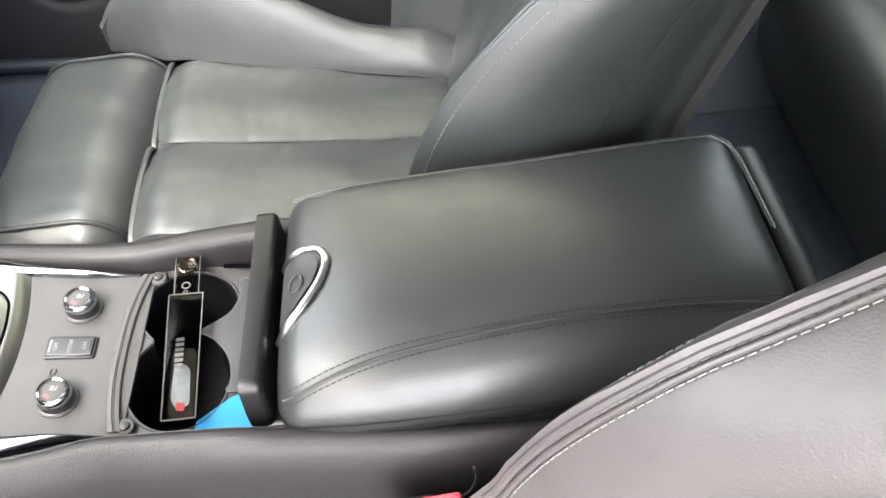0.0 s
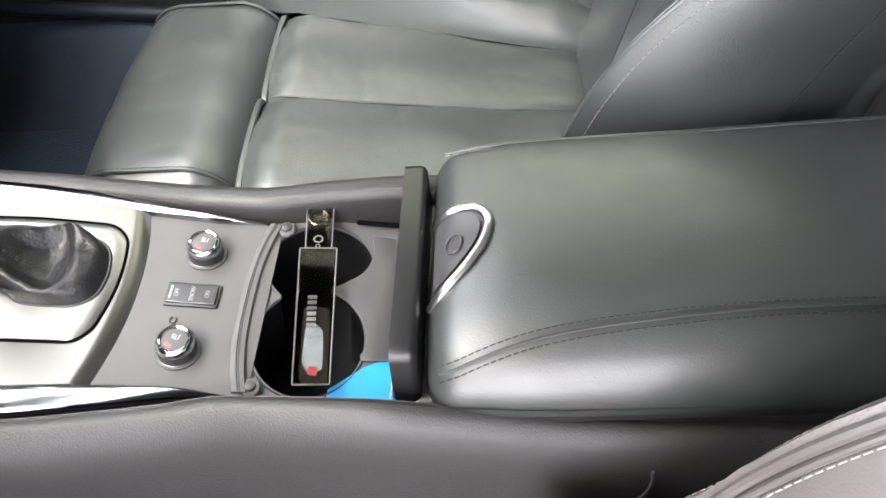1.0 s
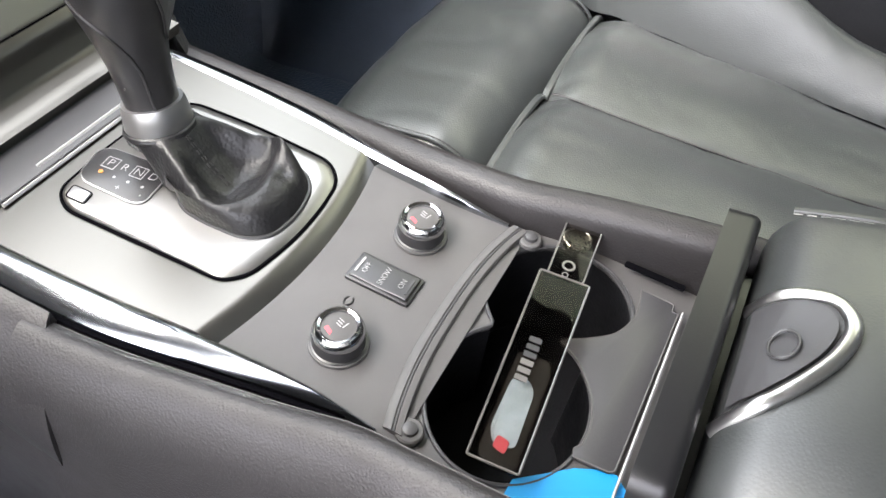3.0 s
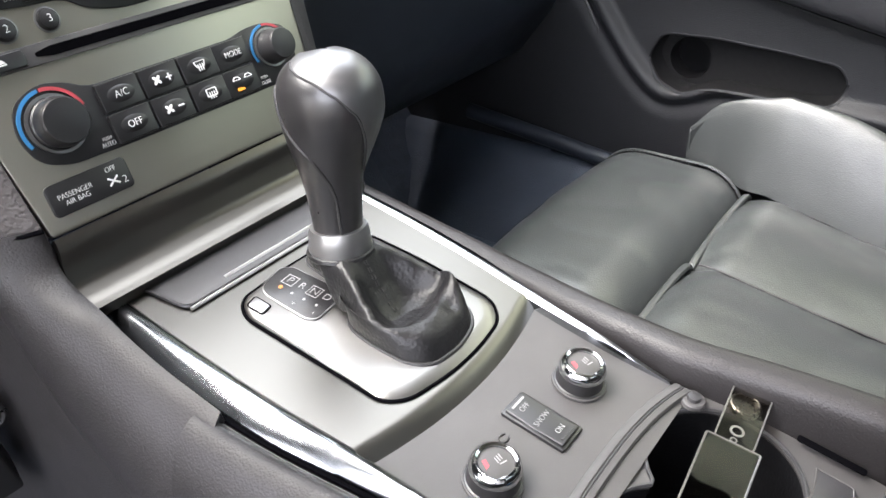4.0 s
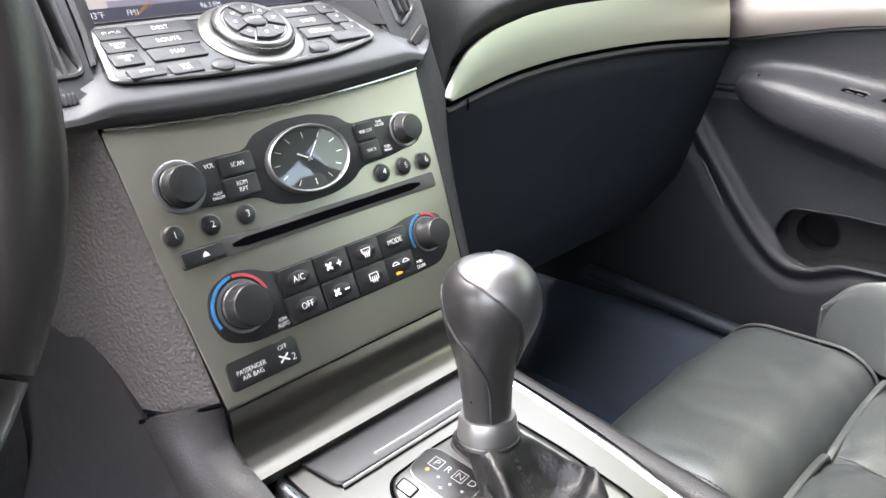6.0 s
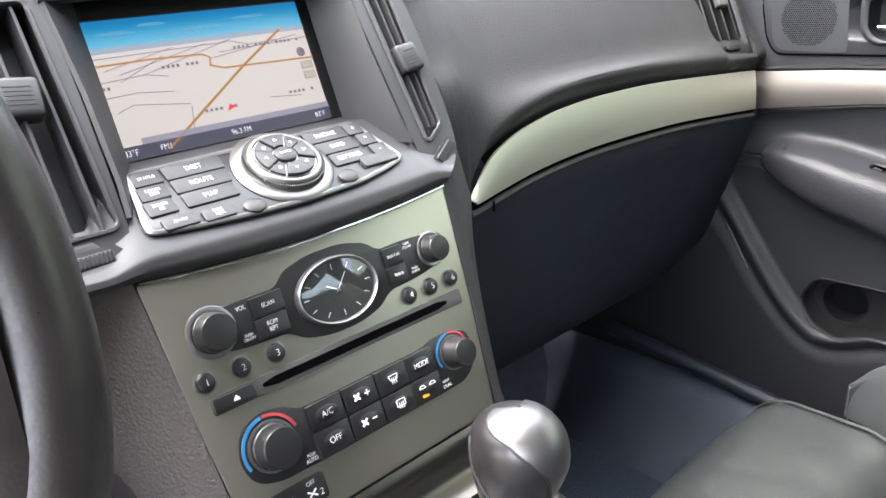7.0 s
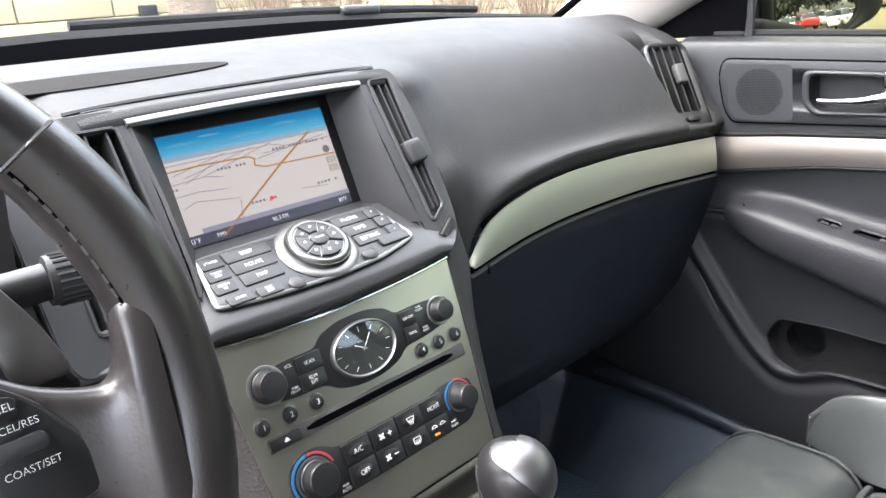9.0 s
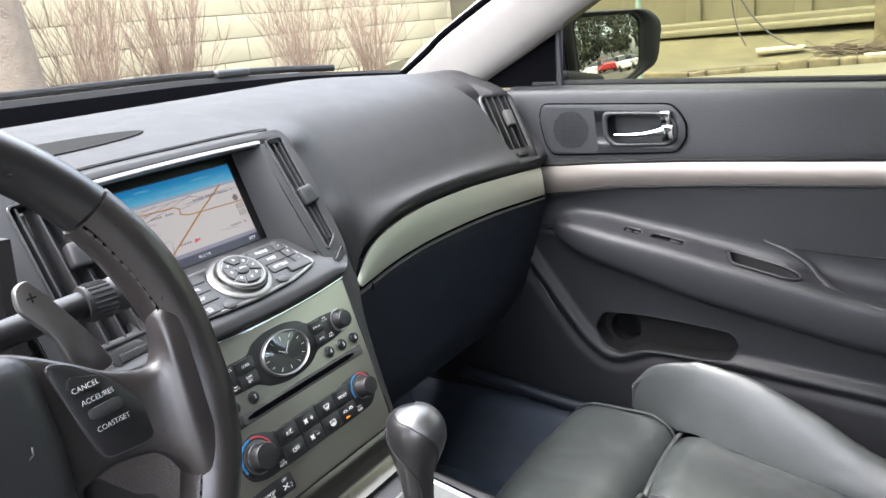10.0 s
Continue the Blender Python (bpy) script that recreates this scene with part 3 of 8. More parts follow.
# grained side panels
def side_panel(s):
    rings = []
    if s > 0:
        outer = [(0.150, 0.3570), (0.160, 0.3680), (0.166, 0.3780), (0.170, 0.392), (0.171, 0.43)]
        rings.append([(0.125, 0.380), (0.135, 0.3815), (0.143, 0.3835), (0.149, 0.387), (0.154, 0.3915), (0.159, 0.398), (0.162, 0.405), (0.164, 0.412), (0.165, 0.43), 0.900])
        rings.append([(0.120, 0.363), (0.130, 0.3652), (0.139, 0.3682), (0.146, 0.3722), (0.154, 0.378), (0.161, 0.385), (0.166, 0.393), (0.169, 0.403), (0.170, 0.43), 0.875])
        rings.append([(0.1115, 0.3485), (0.120, 0.3515), (0.130, 0.3560), (0.141, 0.3625), (0.152, 0.3695), (0.161, 0.3775), (0.167, 0.387), (0.170, 0.398), (0.171, 0.43), 0.855])
        for z, yp, xp in ((0.83, 0.3375, 0.1095), (0.80, 0.326, 0.107), (0.74, 0.304, 0.102), (0.695, 0.288, 0.0985), (0.655, 0.270, 0.100), (0.62, 0.262, 0.104)):
            w = smooth(0.70, 0.63, z)
            out_ = [(x - 0.012 * w, y - 0.045 * w) for x, y in outer]
            (xo, yo) = out_[0]
            rings.append([(xp, yp + 0.001), (xp + (xo - xp) * 0.14, yp + 0.0035), (xp + (xo - xp) * 0.42, yp + (yo - yp) * 0.27), (xp + (xo - xp) * 0.73, yp + (yo - yp) * 0.62)] + out_ + [z])
        rings = [curve_pts([Vector((x, y, r[-1])) for x, y in r[:-1]], 3) for r in rings]
    else:
        for z, yp, xp in ((0.855, 0.347, 0.116), (0.80, 0.326, 0.111), (0.74, 0.304, 0.106), (0.695, 0.288, 0.1025)):
            pts = [(xp, yp), (xp + 0.004, yp + 0.003), (xp + 0.018, yp + 0.02), (xp + 0.035, yp + 0.06), (xp + 0.05, yp + 0.16)]
            rings.append(curve_pts([Vector((-0.004 - x, y, z)) for x, y in pts], 3))
    bm = loft(rings, closed=False)
    bmesh.ops.recalc_face_normals(bm, faces=bm.faces[:])
    bmesh.ops.solidify(bm, geom=bm.faces[:], thickness=0.004)
    return bm


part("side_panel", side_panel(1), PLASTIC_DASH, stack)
# Painted lighter than the other flank for the light on this side.
part("side_panel", side_panel(-1), PLASTIC_STACK_LIT, stack)

part("panel_seam", tube(curve_pts([(-0.1078, 0.2868, 0.7012), (-0.1165, 0.2922, 0.7005), (-0.1250, 0.3012, 0.6985), (-0.1330, 0.3125, 0.6945), (-0.1405, 0.3250, 0.6905)], 5), 0.0013, 6), FRIT, stack)
# radio panel
radio = part("radio_panel", prism(rounded([(-0.066, 0.119), (-0.038, 0.1185), (-0.030, 0.126), (-0.012, 0.131), (0.016, 0.131), (0.034, 0.126), (0.042, 0.1185), (0.066, 0.119), (0.10, 0.116), (0.1, 0.096), (0.066, 0.0905), (0.042, 0.0895), (0.032, 0.082), (0.014, 0.0775), (-0.010, 0.0775), (-0.028, 0.082), (-0.038, 0.0895), (-0.066, 0.0905), (-0.096, 0.096), (-0.096, 0.116)], 0.01, 5), 0.0012, PL, 0.0005), PLASTIC_BLACK, stack, "black audio control panel")


def knob(m, r, depth, parent, name="knob", rim=True):
    k = part(name, lathe([(0, 0), (r, 0), (r, depth * 0.25), (r * 0.95, depth * 0.3), (r * 0.90, depth * 0.92), (r * 0.84, depth), (r * 0.5, depth + 0.0004), (0, depth + 0.0006)], m), PLASTIC_BLACK, parent, "dark grey round knob")
    if rim:
        part("rim", lathe([(r * 1.02, 0), (r * 1.26, 0), (r * 1.26, 0.0012), (r * 1.16, 0.0018), (r * 1.02, 0.0016), (r * 1.02, 0)], m), SILVER, k, "thin chrome ring")
    return k


knob(at2(PL, -0.0835, 0.1068), 0.0122, 0.0125, stack, "volume_knob")
knob(at2(PL, 0.086, 0.1060), 0.0100, 0.0115, stack, "tune_knob")


def key(m, w, h, parent, mat=PLASTIC_BLACK, depth=0.0022, r=0.0012, name="button", skew=0.0, bevel=0.0007):
    return part(name, prism(rrect(w, h, r, 3, skew), depth, m, bevel), mat, parent)


for u, v, w, words in ((-0.0465, 0.1112, 0.023, "SCAN"), (-0.0475, 0.0980, 0.023, "RDM\nRPT"), (0.0515, 0.1112, 0.0165, "SEEK-CAT"), (0.0515, 0.0980, 0.0165, "TRACK")):
    b = key(at2(PL, u, v, 0.0012), w - 0.0008, 0.0122, radio)
    text(words, 0.0040 if w > 0.02 else 0.0030, at2(PL, u, v, 0.0036), WHITE_PRINT, b, squeeze=0.85)
for u, v, sz, words in ((-0.0630, 0.1140, 0.0040, "VOL"), (-0.0632, 0.0962, 0.0026, "PUSH\nON-OFF"), (0.066, 0.1145, 0.0026, "TUNE\nFOLDER"), (0.0672, 0.0965, 0.0026, "PUSH\nAUDIO")):
    text(words, sz, at2(PL, u, v, 0.0013), WHITE_PRINT, radio, squeeze=0.85)
for i, u in enumerate((-0.0965, -0.0735, -0.0505, 0.0560, 0.0755, 0.0950)):
    b = part("preset_button", lathe([(0, 0), (0.0060, 0), (0.0060, 0.0015), (0.0050, 0.0034), (0.003, 0.0040), (0, 0.0041)], at2(PL, u, 0.0815), 20), PLASTIC_BLACK, stack, "round black preset button")
    part("bezel", lathe([(0.0060, 0), (0.0068, 0), (0.0068, 0.0007), (0.0060, 0.0009), (0.0060, 0)], at2(PL, u, 0.0815), 20), SILVER, b)
    text(str(i + 1), 0.0058, at2(PL, u, 0.0815, 0.0043), WHITE_PRINT, b)

# analogue clock
CK = at2(PL, 0.0025, 0.1035, 0.001)
clock = part("clock", prism(ellipse(0.0285, 0.0198, 48), 0.002, CK), PLASTIC_BLACK, stack, "oval analogue clock with chrome rim")
part("rim", ring(ellipse(0.0308, 0.0218, 64), ellipse(0.0282, 0.0195, 64), 0.003, CK, 0.0, 0.0022), SILVER, clock, "oval chrome rim")
for i in range(12):
    a = 2 * math.pi * i / 12
    ca, sa = math.cos(a), math.sin(a)
    p = Vector((0.0258 * ca, 0.0172 * sa, 0.0022))
    d = Vector((ca, sa * 0.7, 0)).normalized()
    L = 0.0040
    bmk = rbox(L / 2, 0.00022, 0.0002, 0.0001, 1, CK @ Matrix.Translation(p - d * L / 2) @ Matrix.Rotation(math.atan2(d.y, d.x), 4, "Z"), 1)
    part("hour_mark", bmk, WHITE_PRINT, clock)
for ang, L, wd in ((150, 0.011, 0.0007), (48, 0.015, 0.00045)):
    part("clock_hand", rbox(L / 2, wd / 2, 0.0002, 0.0001, 1, CK @ Matrix.Rotation(radians(ang), 4, "Z") @ Matrix.Translation((L / 2 - 0.002, 0, 0.0027)), 1), WHITE_PRINT, clock)
part("hub", lathe([(0, 0.0022), (0.0012, 0.0022), (0.0012, 0.0034), (0, 0.0034)], CK, 12), SILVER, clock)
gl_ = part("cover_glass", lathe([(0, 0.0010), (0.012, 0.0008), (0.020, 0.0004), (0.0280, 0.0)], at2(CK, 0, 0, 0.0036) @ Matrix.Diagonal((1, 0.693, 1, 1)), 48), glass("clock_glass", (0.97, 0.98, 0.97), 0.09), clock)
gl_.visible_shadow = False

# disc slot
cd = part("disc_panel", prism(rrect(0.197, 0.0108, 0.002, 4), 0.0012, at2(PL, 0.001, 0.0665), 0.0004), PLASTIC_SWITCH, stack, "dark disc slot panel")
part("slot", prism(rounded([(-0.075, -0.0010), (-0.066, -0.0026), (0.066, -0.0026), (0.075, -0.0010), (0.075, 0.0010), (0.066, 0.0026), (-0.066, 0.0026), (-0.075, 0.0010)], 0.001), 0.0006, at2(PL, 0.010, 0.0664, 0.001)), FRIT, cd)
b = key(at2(PL, -0.084, 0.0665, 0.001), 0.026, 0.0085, cd)
part("eject_mark", prism([(-0.002, -0.0002), (0.002, -0.0002), (0, 0.0019)], 0.0003, at2(PL, -0.083, 0.0665, 0.0031)), WHITE_PRINT, b)
part("eject_mark", prism(rrect(0.004, 0.0007, 0.0002), 0.0003, at2(PL, -0.083, 0.0657, 0.0031)), WHITE_PRINT, b)

# climate panel
cl = part("climate_panel", prism(rounded([(-0.071, 0.053), (-0.058, 0.050), (-0.047, 0.0440), (0.050, 0.0440), (0.062, 0.0470), (0.077, 0.0475), (0.094, 0.042), (0.096, 0.030), (0.094, 0.018), (0.082, 0.0085), (0.06, 0.0078), (-0.044, 0.0078), (-0.058, 0.0085), (-0.071, 0.0085), (-0.088, 0.014), (-0.0935, 0.031), (-0.088, 0.047)], 0.012, 5), 0.0012, PL, 0.0005), PLASTIC_BLACK, stack, "black climate control panel")


def arc_band(m, r0, r1, a0, a1, mat, parent, h=0.0006):
    n = 18
    out = [(r1 * math.cos(radians(a)), r1 * math.sin(radians(a))) for a in steps(a0, a1, n)] + [(r0 * math.cos(radians(a)), r0 * math.sin(radians(a))) for a in steps(a1, a0, n)]
    part("dial_mark", prism(out, h, m), mat, parent)


for u, r, nm in ((-0.0715, 0.0138, "temperature_knob"), (0.077, 0.0110, "temperature_knob")):
    k = knob(at2(PL, u, 0.0312, 0.0012), r, 0.0150, stack, nm, rim=False)
    part("rim", lathe([(r * 1.02, 0), (r * 1.14, 0), (r * 1.14, 0.0015), (r * 1.02, 0.0015), (r * 1.02, 0)], at2(PL, u, 0.0312, 0.0012)), SILVER, k)
    arc_band(at2(PL, u, 0.0312, 0.0012), r * 1.26, r * 1.40, 95, 205, BLUE_MARK, cl)
    arc_band(at2(PL, u, 0.0312, 0.0012), r * 1.26, r * 1.40, 15, 92, RED_MARK, cl)
text("PUSH", 0.0029, at2(PL, -0.0500, 0.0150, 0.0014), WHITE_PRINT, cl, squeeze=0.8)
text("AUTO", 0.0038, at2(PL, -0.0503, 0.0117, 0.0014), WHITE_PRINT, cl, squeeze=0.8)
text("PUSH", 0.0026, at2(PL, 0.0635, 0.0150, 0.0014), WHITE_PRINT, cl, squeeze=0.9)
text("DUAL", 0.0034, at2(PL, 0.0640, 0.0115, 0.0014), WHITE_PRINT, cl, squeeze=0.9)
for j, v in enumerate((0.0350, 0.0177)):
    for i, u in enumerate((-0.0325, -0.0060, 0.0205, 0.0455)):
        b = key(at2(PL, u, v, 0.0012), 0.0253, 0.0165, cl, depth=0.0026)
        part("dimple", lathe([(0, 0.0026), (0.0085, 0.0026), (0.006, 0.0034), (0, 0.0036)], at2(PL, u, v, 0.0012) @ Matrix.Diagonal((1, 0.55, 1, 1)), 24), PLASTIC_BLACK, b)
        mt = at2(PL, u, v, 0.0050)
        if (i, j) in ((0, 0), (0, 1), (3, 0)):
            text({(0, 0): "A/C", (0, 1): "OFF", (3, 0): "MODE"}[(i, j)], 0.0058 if i == 0 else 0.0050, mt, WHITE_PRINT, b, squeeze=0.9)
        elif i == 1:
            for q in range(4):
                part("fan_mark", prism(ellipse(0.0015, 0.0009, 12), 0.0002, at2(mt, -0.0038, 0) @ Matrix.Rotation(radians(45 + 90 * q), 4, "Z") @ Matrix.Translation((0.0016, 0, 0))), WHITE_PRINT, b)
            part("plus_mark" if j == 0 else "minus_mark", prism(rrect(0.004, 0.0009, 0.0002), 0.0002, at2(mt, 0.0042, 0)), WHITE_PRINT, b)
            if j == 0:
                part("plus_mark", prism(rrect(0.0009, 0.004, 0.0002), 0.0002, at2(mt, 0.0042, 0, 0.0001)), WHITE_PRINT, b)
        elif i == 2:
            o = rounded([(-0.0042, 0.0028), (0.0042, 0.0028), (0.0028, -0.0012), (-0.0028, -0.0012)] if j == 0 else [(-0.0038, 0.003), (0.0038, 0.003), (0.0038, -0.002), (-0.0038, -0.002)], 0.001)
            inn = [(x * 0.80, y * 0.76 + 0.0002) for x, y in o]
            part("defrost_mark", ring(o, inn, 0.0002, mt), WHITE_PRINT, b)
            for q in (-0.0016, 0, 0.0016):
                part("defrost_mark", prism(rrect(0.0006, 0.0042, 0.0002), 0.0002, at2(mt, q, -0.0012, 0.0001)), WHITE_PRINT, b)
        else:
            for q in (-0.0050, 0.0040):
                o = rounded([(-0.0034, -0.0010), (-0.0018, 0.0014), (0.0012, 0.0014), (0.0034, -0.0010)], 0.0008)
                part("car_mark", ring(o, [(x * 0.7, y * 0.6) for x, y in o], 0.0002, at2(mt, q, 0.0024)), WHITE_PRINT, b)
            part("lamp", prism(rrect(0.0052, 0.0019, 0.0004), 0.0005, at2(PL, u - 0.0035, v - 0.0042, 0.0038)), AMBER, b, "lit amber lamp")

# passenger air bag sign
pab = part("air_bag_sign", prism(rrect(0.0475, 0.0175, 0.003), 0.0016, at2(PL, -0.0700, -0.0052), 0.0008), PLASTIC_BLACK, stack, "glossy black air bag sign")
text("PASSENGER\nAIR BAG", 0.0040, at2(PL, -0.0790, -0.0062, 0.0018), WHITE_PRINT, pab, squeeze=0.95)
text("OFF", 0.0040, at2(PL, -0.0565, -0.0005, 0.0018), WHITE_PRINT, pab, squeeze=0.9)
text("2", 0.0060, at2(PL, -0.0508, -0.0085, 0.0018), WHITE_PRINT, pab)
for a in (35, -35):
    part("sign_mark", prism(rrect(0.0075, 0.0010, 0.0003), 0.0003, at2(PL, -0.0572, -0.0070, 0.0016) @ Matrix.Rotation(radians(a), 4, "Z")), WHITE_PRINT, pab)

# ---- navigation shelf and screen ----
def lip_crown(x, t):
    """How far the front lip of the shelf bows down over the faceplate."""
    return 0.005 * (1 - x * x) * (1 - smooth(0.0, 0.25, t))


part("faceplate_edge", tube([(-0.004 + x * 0.1135, 0.3442 - lip_crown(x, 0) * 0.75, 0.8525 - lip_crown(x, 0)) for x in steps(-1, 1, 24)], 0.0013, 8), CHROME, stack, "bright faceplate edge")
SHELF = ([(0, 0.345), (0.05, 0.340), (0.13, 0.342), (0.2, 0.350), (0.75, 0.3985), (1, 0.424)], [(0, 0.8535), (0.05, 0.859), (0.13, 0.866), (0.2, 0.8715), (0.75, 0.9005), (1, 0.9008)])
LOWER = ([(0, 0.345), (0.05, 0.3405), (0.13, 0.3420), (0.3, 0.3478), (0.6, 0.3545), (0.8, 0.3590), (1, 0.3665)], [(0, 0.8535), (0.05, 0.8575), (0.13, 0.8612), (0.3, 0.8645), (0.6, 0.8700), (1, 0.8825)])


def moulding(u, t):
    """The sloping shelf, which runs out into the lower corners of the cheeks on both sides."""
    x0, x1 = -0.199, eased(t, [(0, 0.1085), (0.05, 0.1125), (0.13, 0.1175), (0.3, 0.1255), (0.6, 0.1340), (1, 0.1395)])
    x = x0 + (x1 - x0) * u
    k = smooth(0.101, 0.128, abs(x + 0.004))
    crown = lip_crown(max(-1, min(1, (x + 0.004) / 0.1135)), t)
    back = 0.35 * max(0.0, -0.135 - x) ** 1.2
    return (x, table(t, SHELF[0]) * (1 - k) + table(t, LOWER[0]) * k - crown * 0.75 + back * (1 - t), table(t, SHELF[1]) * (1 - k) + table(t, LOWER[1]) * k - crown)


shelf = part("control_shelf", sheet(moulding, steps(0, 1, 90), steps(0, 1, 50), 0.006), PLASTIC_GREY, stack, "dark grey sloping control shelf")
frame_o = rounded([(-0.0895, 0.0500), (0.0745, 0.0515), (0.0880, 0.0070), (0.0700, 0.0015), (0.045, -0.0035), (0.0, -0.006), (-0.040, -0.0045), (-0.070, -0.0020), (-0.0990, 0.0020)], 0.006, 4)
fr_ = part("button_plate", prism(frame_o, 0.0022, NV, 0.001), PLASTIC_BLACK, stack, "black button plate")
part("silver_rim", tube([NV @ Vector((*p, 0.0014)) for p in frame_o + frame_o[:1]], 0.0024, 8, 0.8), SILVER, fr_, "satin silver rim")
lab = {(-0.0815, 0): "STATUS", (-0.0830, 1): "ZOOM\nOUT", (-0.0845, 2): "ZOOM\nIN", (-0.0520, 0): "DEST", (-0.0530, 1): "ROUTE", (-0.0535, 2): "MAP"}
rows_v = (0.0425, 0.0300, 0.0175)
for (u, j), words in lab.items():
    w = 0.0175 if u < -0.07 else (0.038, 0.036, 0.034)[j]
    v = rows_v[j]
    b = key(at2(NV, u, v, 0.0022), w, 0.0118, stack, PLASTIC_GREY, 0.0015, 0.0015)
    text(words, 0.0052 if w > 0.02 else 0.0034, at2(NV, u, v, 0.0038), WHITE_PRINT, b, squeeze=0.9)
for (u, j), words in {(0.0465, 0): "PHONE", (0.0485, 1): "INFO", (0.0500, 2): "SETTING", (0.0705, 0): "+", (0.0735, 1): "", (0.0765, 2): "-"}.items():
    w = 0.033 - 0.002 * j if u < 0.06 else 0.0135
    v = rows_v[j] + 0.001
    b = key(at2(NV, u, v, 0.0022), w, 0.0118, stack, PLASTIC_GREY, 0.0015, 0.0015)
    text(words or "*", 0.0056 if w > 0.02 else 0.006, at2(NV, u, v, 0.0038), WHITE_PRINT, b, squeeze=0.9)
for u, v, w, h, words in ((-0.0800, 0.0030, 0.021, 0.0095, "AM·FM"), (-0.0570, 0.0015, 0.020, 0.0095, "DISC\nAUX"), (0.0690, 0.0095, 0.030, 0.0095, "")):
    b = key(at2(NV, u, v, 0.0016), w, h, stack, PLASTIC_GREY, 0.003, 0.002)
    if words:
        text(words, 0.0032, at2(NV, u, v, 0.0047), WHITE_PRINT, b, squeeze=0.9)
for u, v in ((-0.0345, -0.0008), (0.0370, 0.0018)):
    part("round_button", lathe([(0, 0.001), (0.0066, 0.001), (0.0064, 0.0045), (0.005, 0.0054), (0, 0.0057)], at2(NV, u, v) @ Matrix.Diagonal((1.1, 0.9, 1, 1)), 24), PLASTIC_GREY, stack)
DIAL_METAL = pbr("satin_dial_metal", (0.14, 0.138, 0.132), 0.36, 0.9, var=0.06, vscale=40)
DI = at2(NV, 0.0015, 0.0255, 0.0018)
dial = part("control_dial", lathe([(0, 0), (0.0330, 0), (0.0335, 0.0012), (0.0325, 0.0022), (0.0290, 0.0030), (0.0268, 0.0032), (0.0262, 0.0040), (0.0250, 0.0075), (0.0240, 0.0092), (0.0226, 0.0098), (0.0210, 0.0096), (0.0206, 0.0085), (0, 0.0085)], DI, 72), DIAL_METAL, stack, "silver rotary control dial")
bmk = bmesh.new()
for i in range(110):
    a = 2 * math.pi * i / 110
    rbox(0.0007, 0.00026, 0.0016, 0.0002, 1, DI @ Matrix.Rotation(a, 4, "Z") @ Matrix.Translation((0.0256, 0, 0.0060)), 1, bm=bmk)
tagged(part("knurling", bmk, DIAL_METAL, dial), kind="stuff")
part("pad", lathe([(0, 0.0085), (0.0203, 0.0085), (0.0200, 0.0094), (0, 0.0096)], DI, 48), SILVER, dial)
for i in range(8):
    a, hw = math.pi / 4 * i, (27 if i % 2 == 0 else 15)
    arc = [(0.0193 * math.cos(a + radians(d)), 0.0193 * math.sin(a + radians(d))) for d in steps(-hw, hw, 8)] + [(0.0083 * math.cos(a + radians(d)), 0.0083 * math.sin(a + radians(d))) for d in steps(hw * 0.9, -hw * 0.9, 6)]
    kb_ = part("direction_key", prism(arc, 0.0024 if i % 2 == 0 else 0.0014, at2(DI, 0, 0, 0.0094), 0.0006), PLASTIC_GREY, dial)
    part("arrow_mark", prism([(-0.0010, -0.0013), (0.0013, 0), (-0.0010, 0.0013)], 0.0002, DI @ Matrix.Rotation(a, 4, "Z") @ Matrix.Translation((0.0140, 0, 0.0118 if i % 2 == 0 else 0.0108))), WHITE_PRINT, kb_)
part("enter_button", lathe([(0, 0.0094), (0.0074, 0.0094), (0.0072, 0.0118), (0.0060, 0.0126), (0, 0.0130)], DI @ Matrix.Diagonal((1.05, 0.9, 1, 1)), 28), PLASTIC_GREY, dial)
text("ENTER", 0.0028, at2(DI, 0, 0, 0.0131), WHITE_PRINT, dial)


# housing round the screen: hood bar, inner walls, cheeks with vents let into them
KS = 0.563
CHK = frame_m((0, 0.432, 1.0045), (1, 0, 0), (0, KS, 1))


def chk(x, z):
    return (x, (z - 1.0045) * math.hypot(1, KS))


def cheek_y(z):
    return 0.432 + KS * (z - 1.0045)


def cheek_in(z):
    return table(z, [(0.853, 0.111), (0.87, 0.108), (0.90, 0.104), (0.95, 0.103), (1.012, 0.106)])


def inner_wall(s):
    def fn(z, t):
        xi = cheek_in(z)
        yi = cheek_y(z)
        ye = max(0.4465 + 0.375 * (z - 0.984), yi + 0.002)
        return (-0.003 + s * (xi * (1 - t) + 0.083 * t), yi + (ye - yi) * t, z)
    return sheet(fn, steps(0.884, 1.003, 20), steps(0, 1, 6), 0.003)


def holed(outer, hole, m, depth):
    """A plate with a hole, its rims turned back by depth."""
    bm = bmesh.new()
    lo = [bm.verts.new(m @ Vector((*p, 0))) for p in outer]
    li = [bm.verts.new(m @ Vector((*p, 0))) for p in hole]
    edges = [bm.edges.new((l[i], l[(i + 1) % len(l)])) for l in (lo, li) for i in range(len(l))]
    bmesh.ops.triangle_fill(bm, use_beauty=True, edges=edges)
    ret = bmesh.ops.extrude_edge_only(bm, edges=[e for e in edges if e.is_valid])
    for v in [g for g in ret["geom"] if isinstance(g, bmesh.types.BMVert)]:
        v.co += m.to_3x3() @ Vector((0, 0, -depth))
    return bm


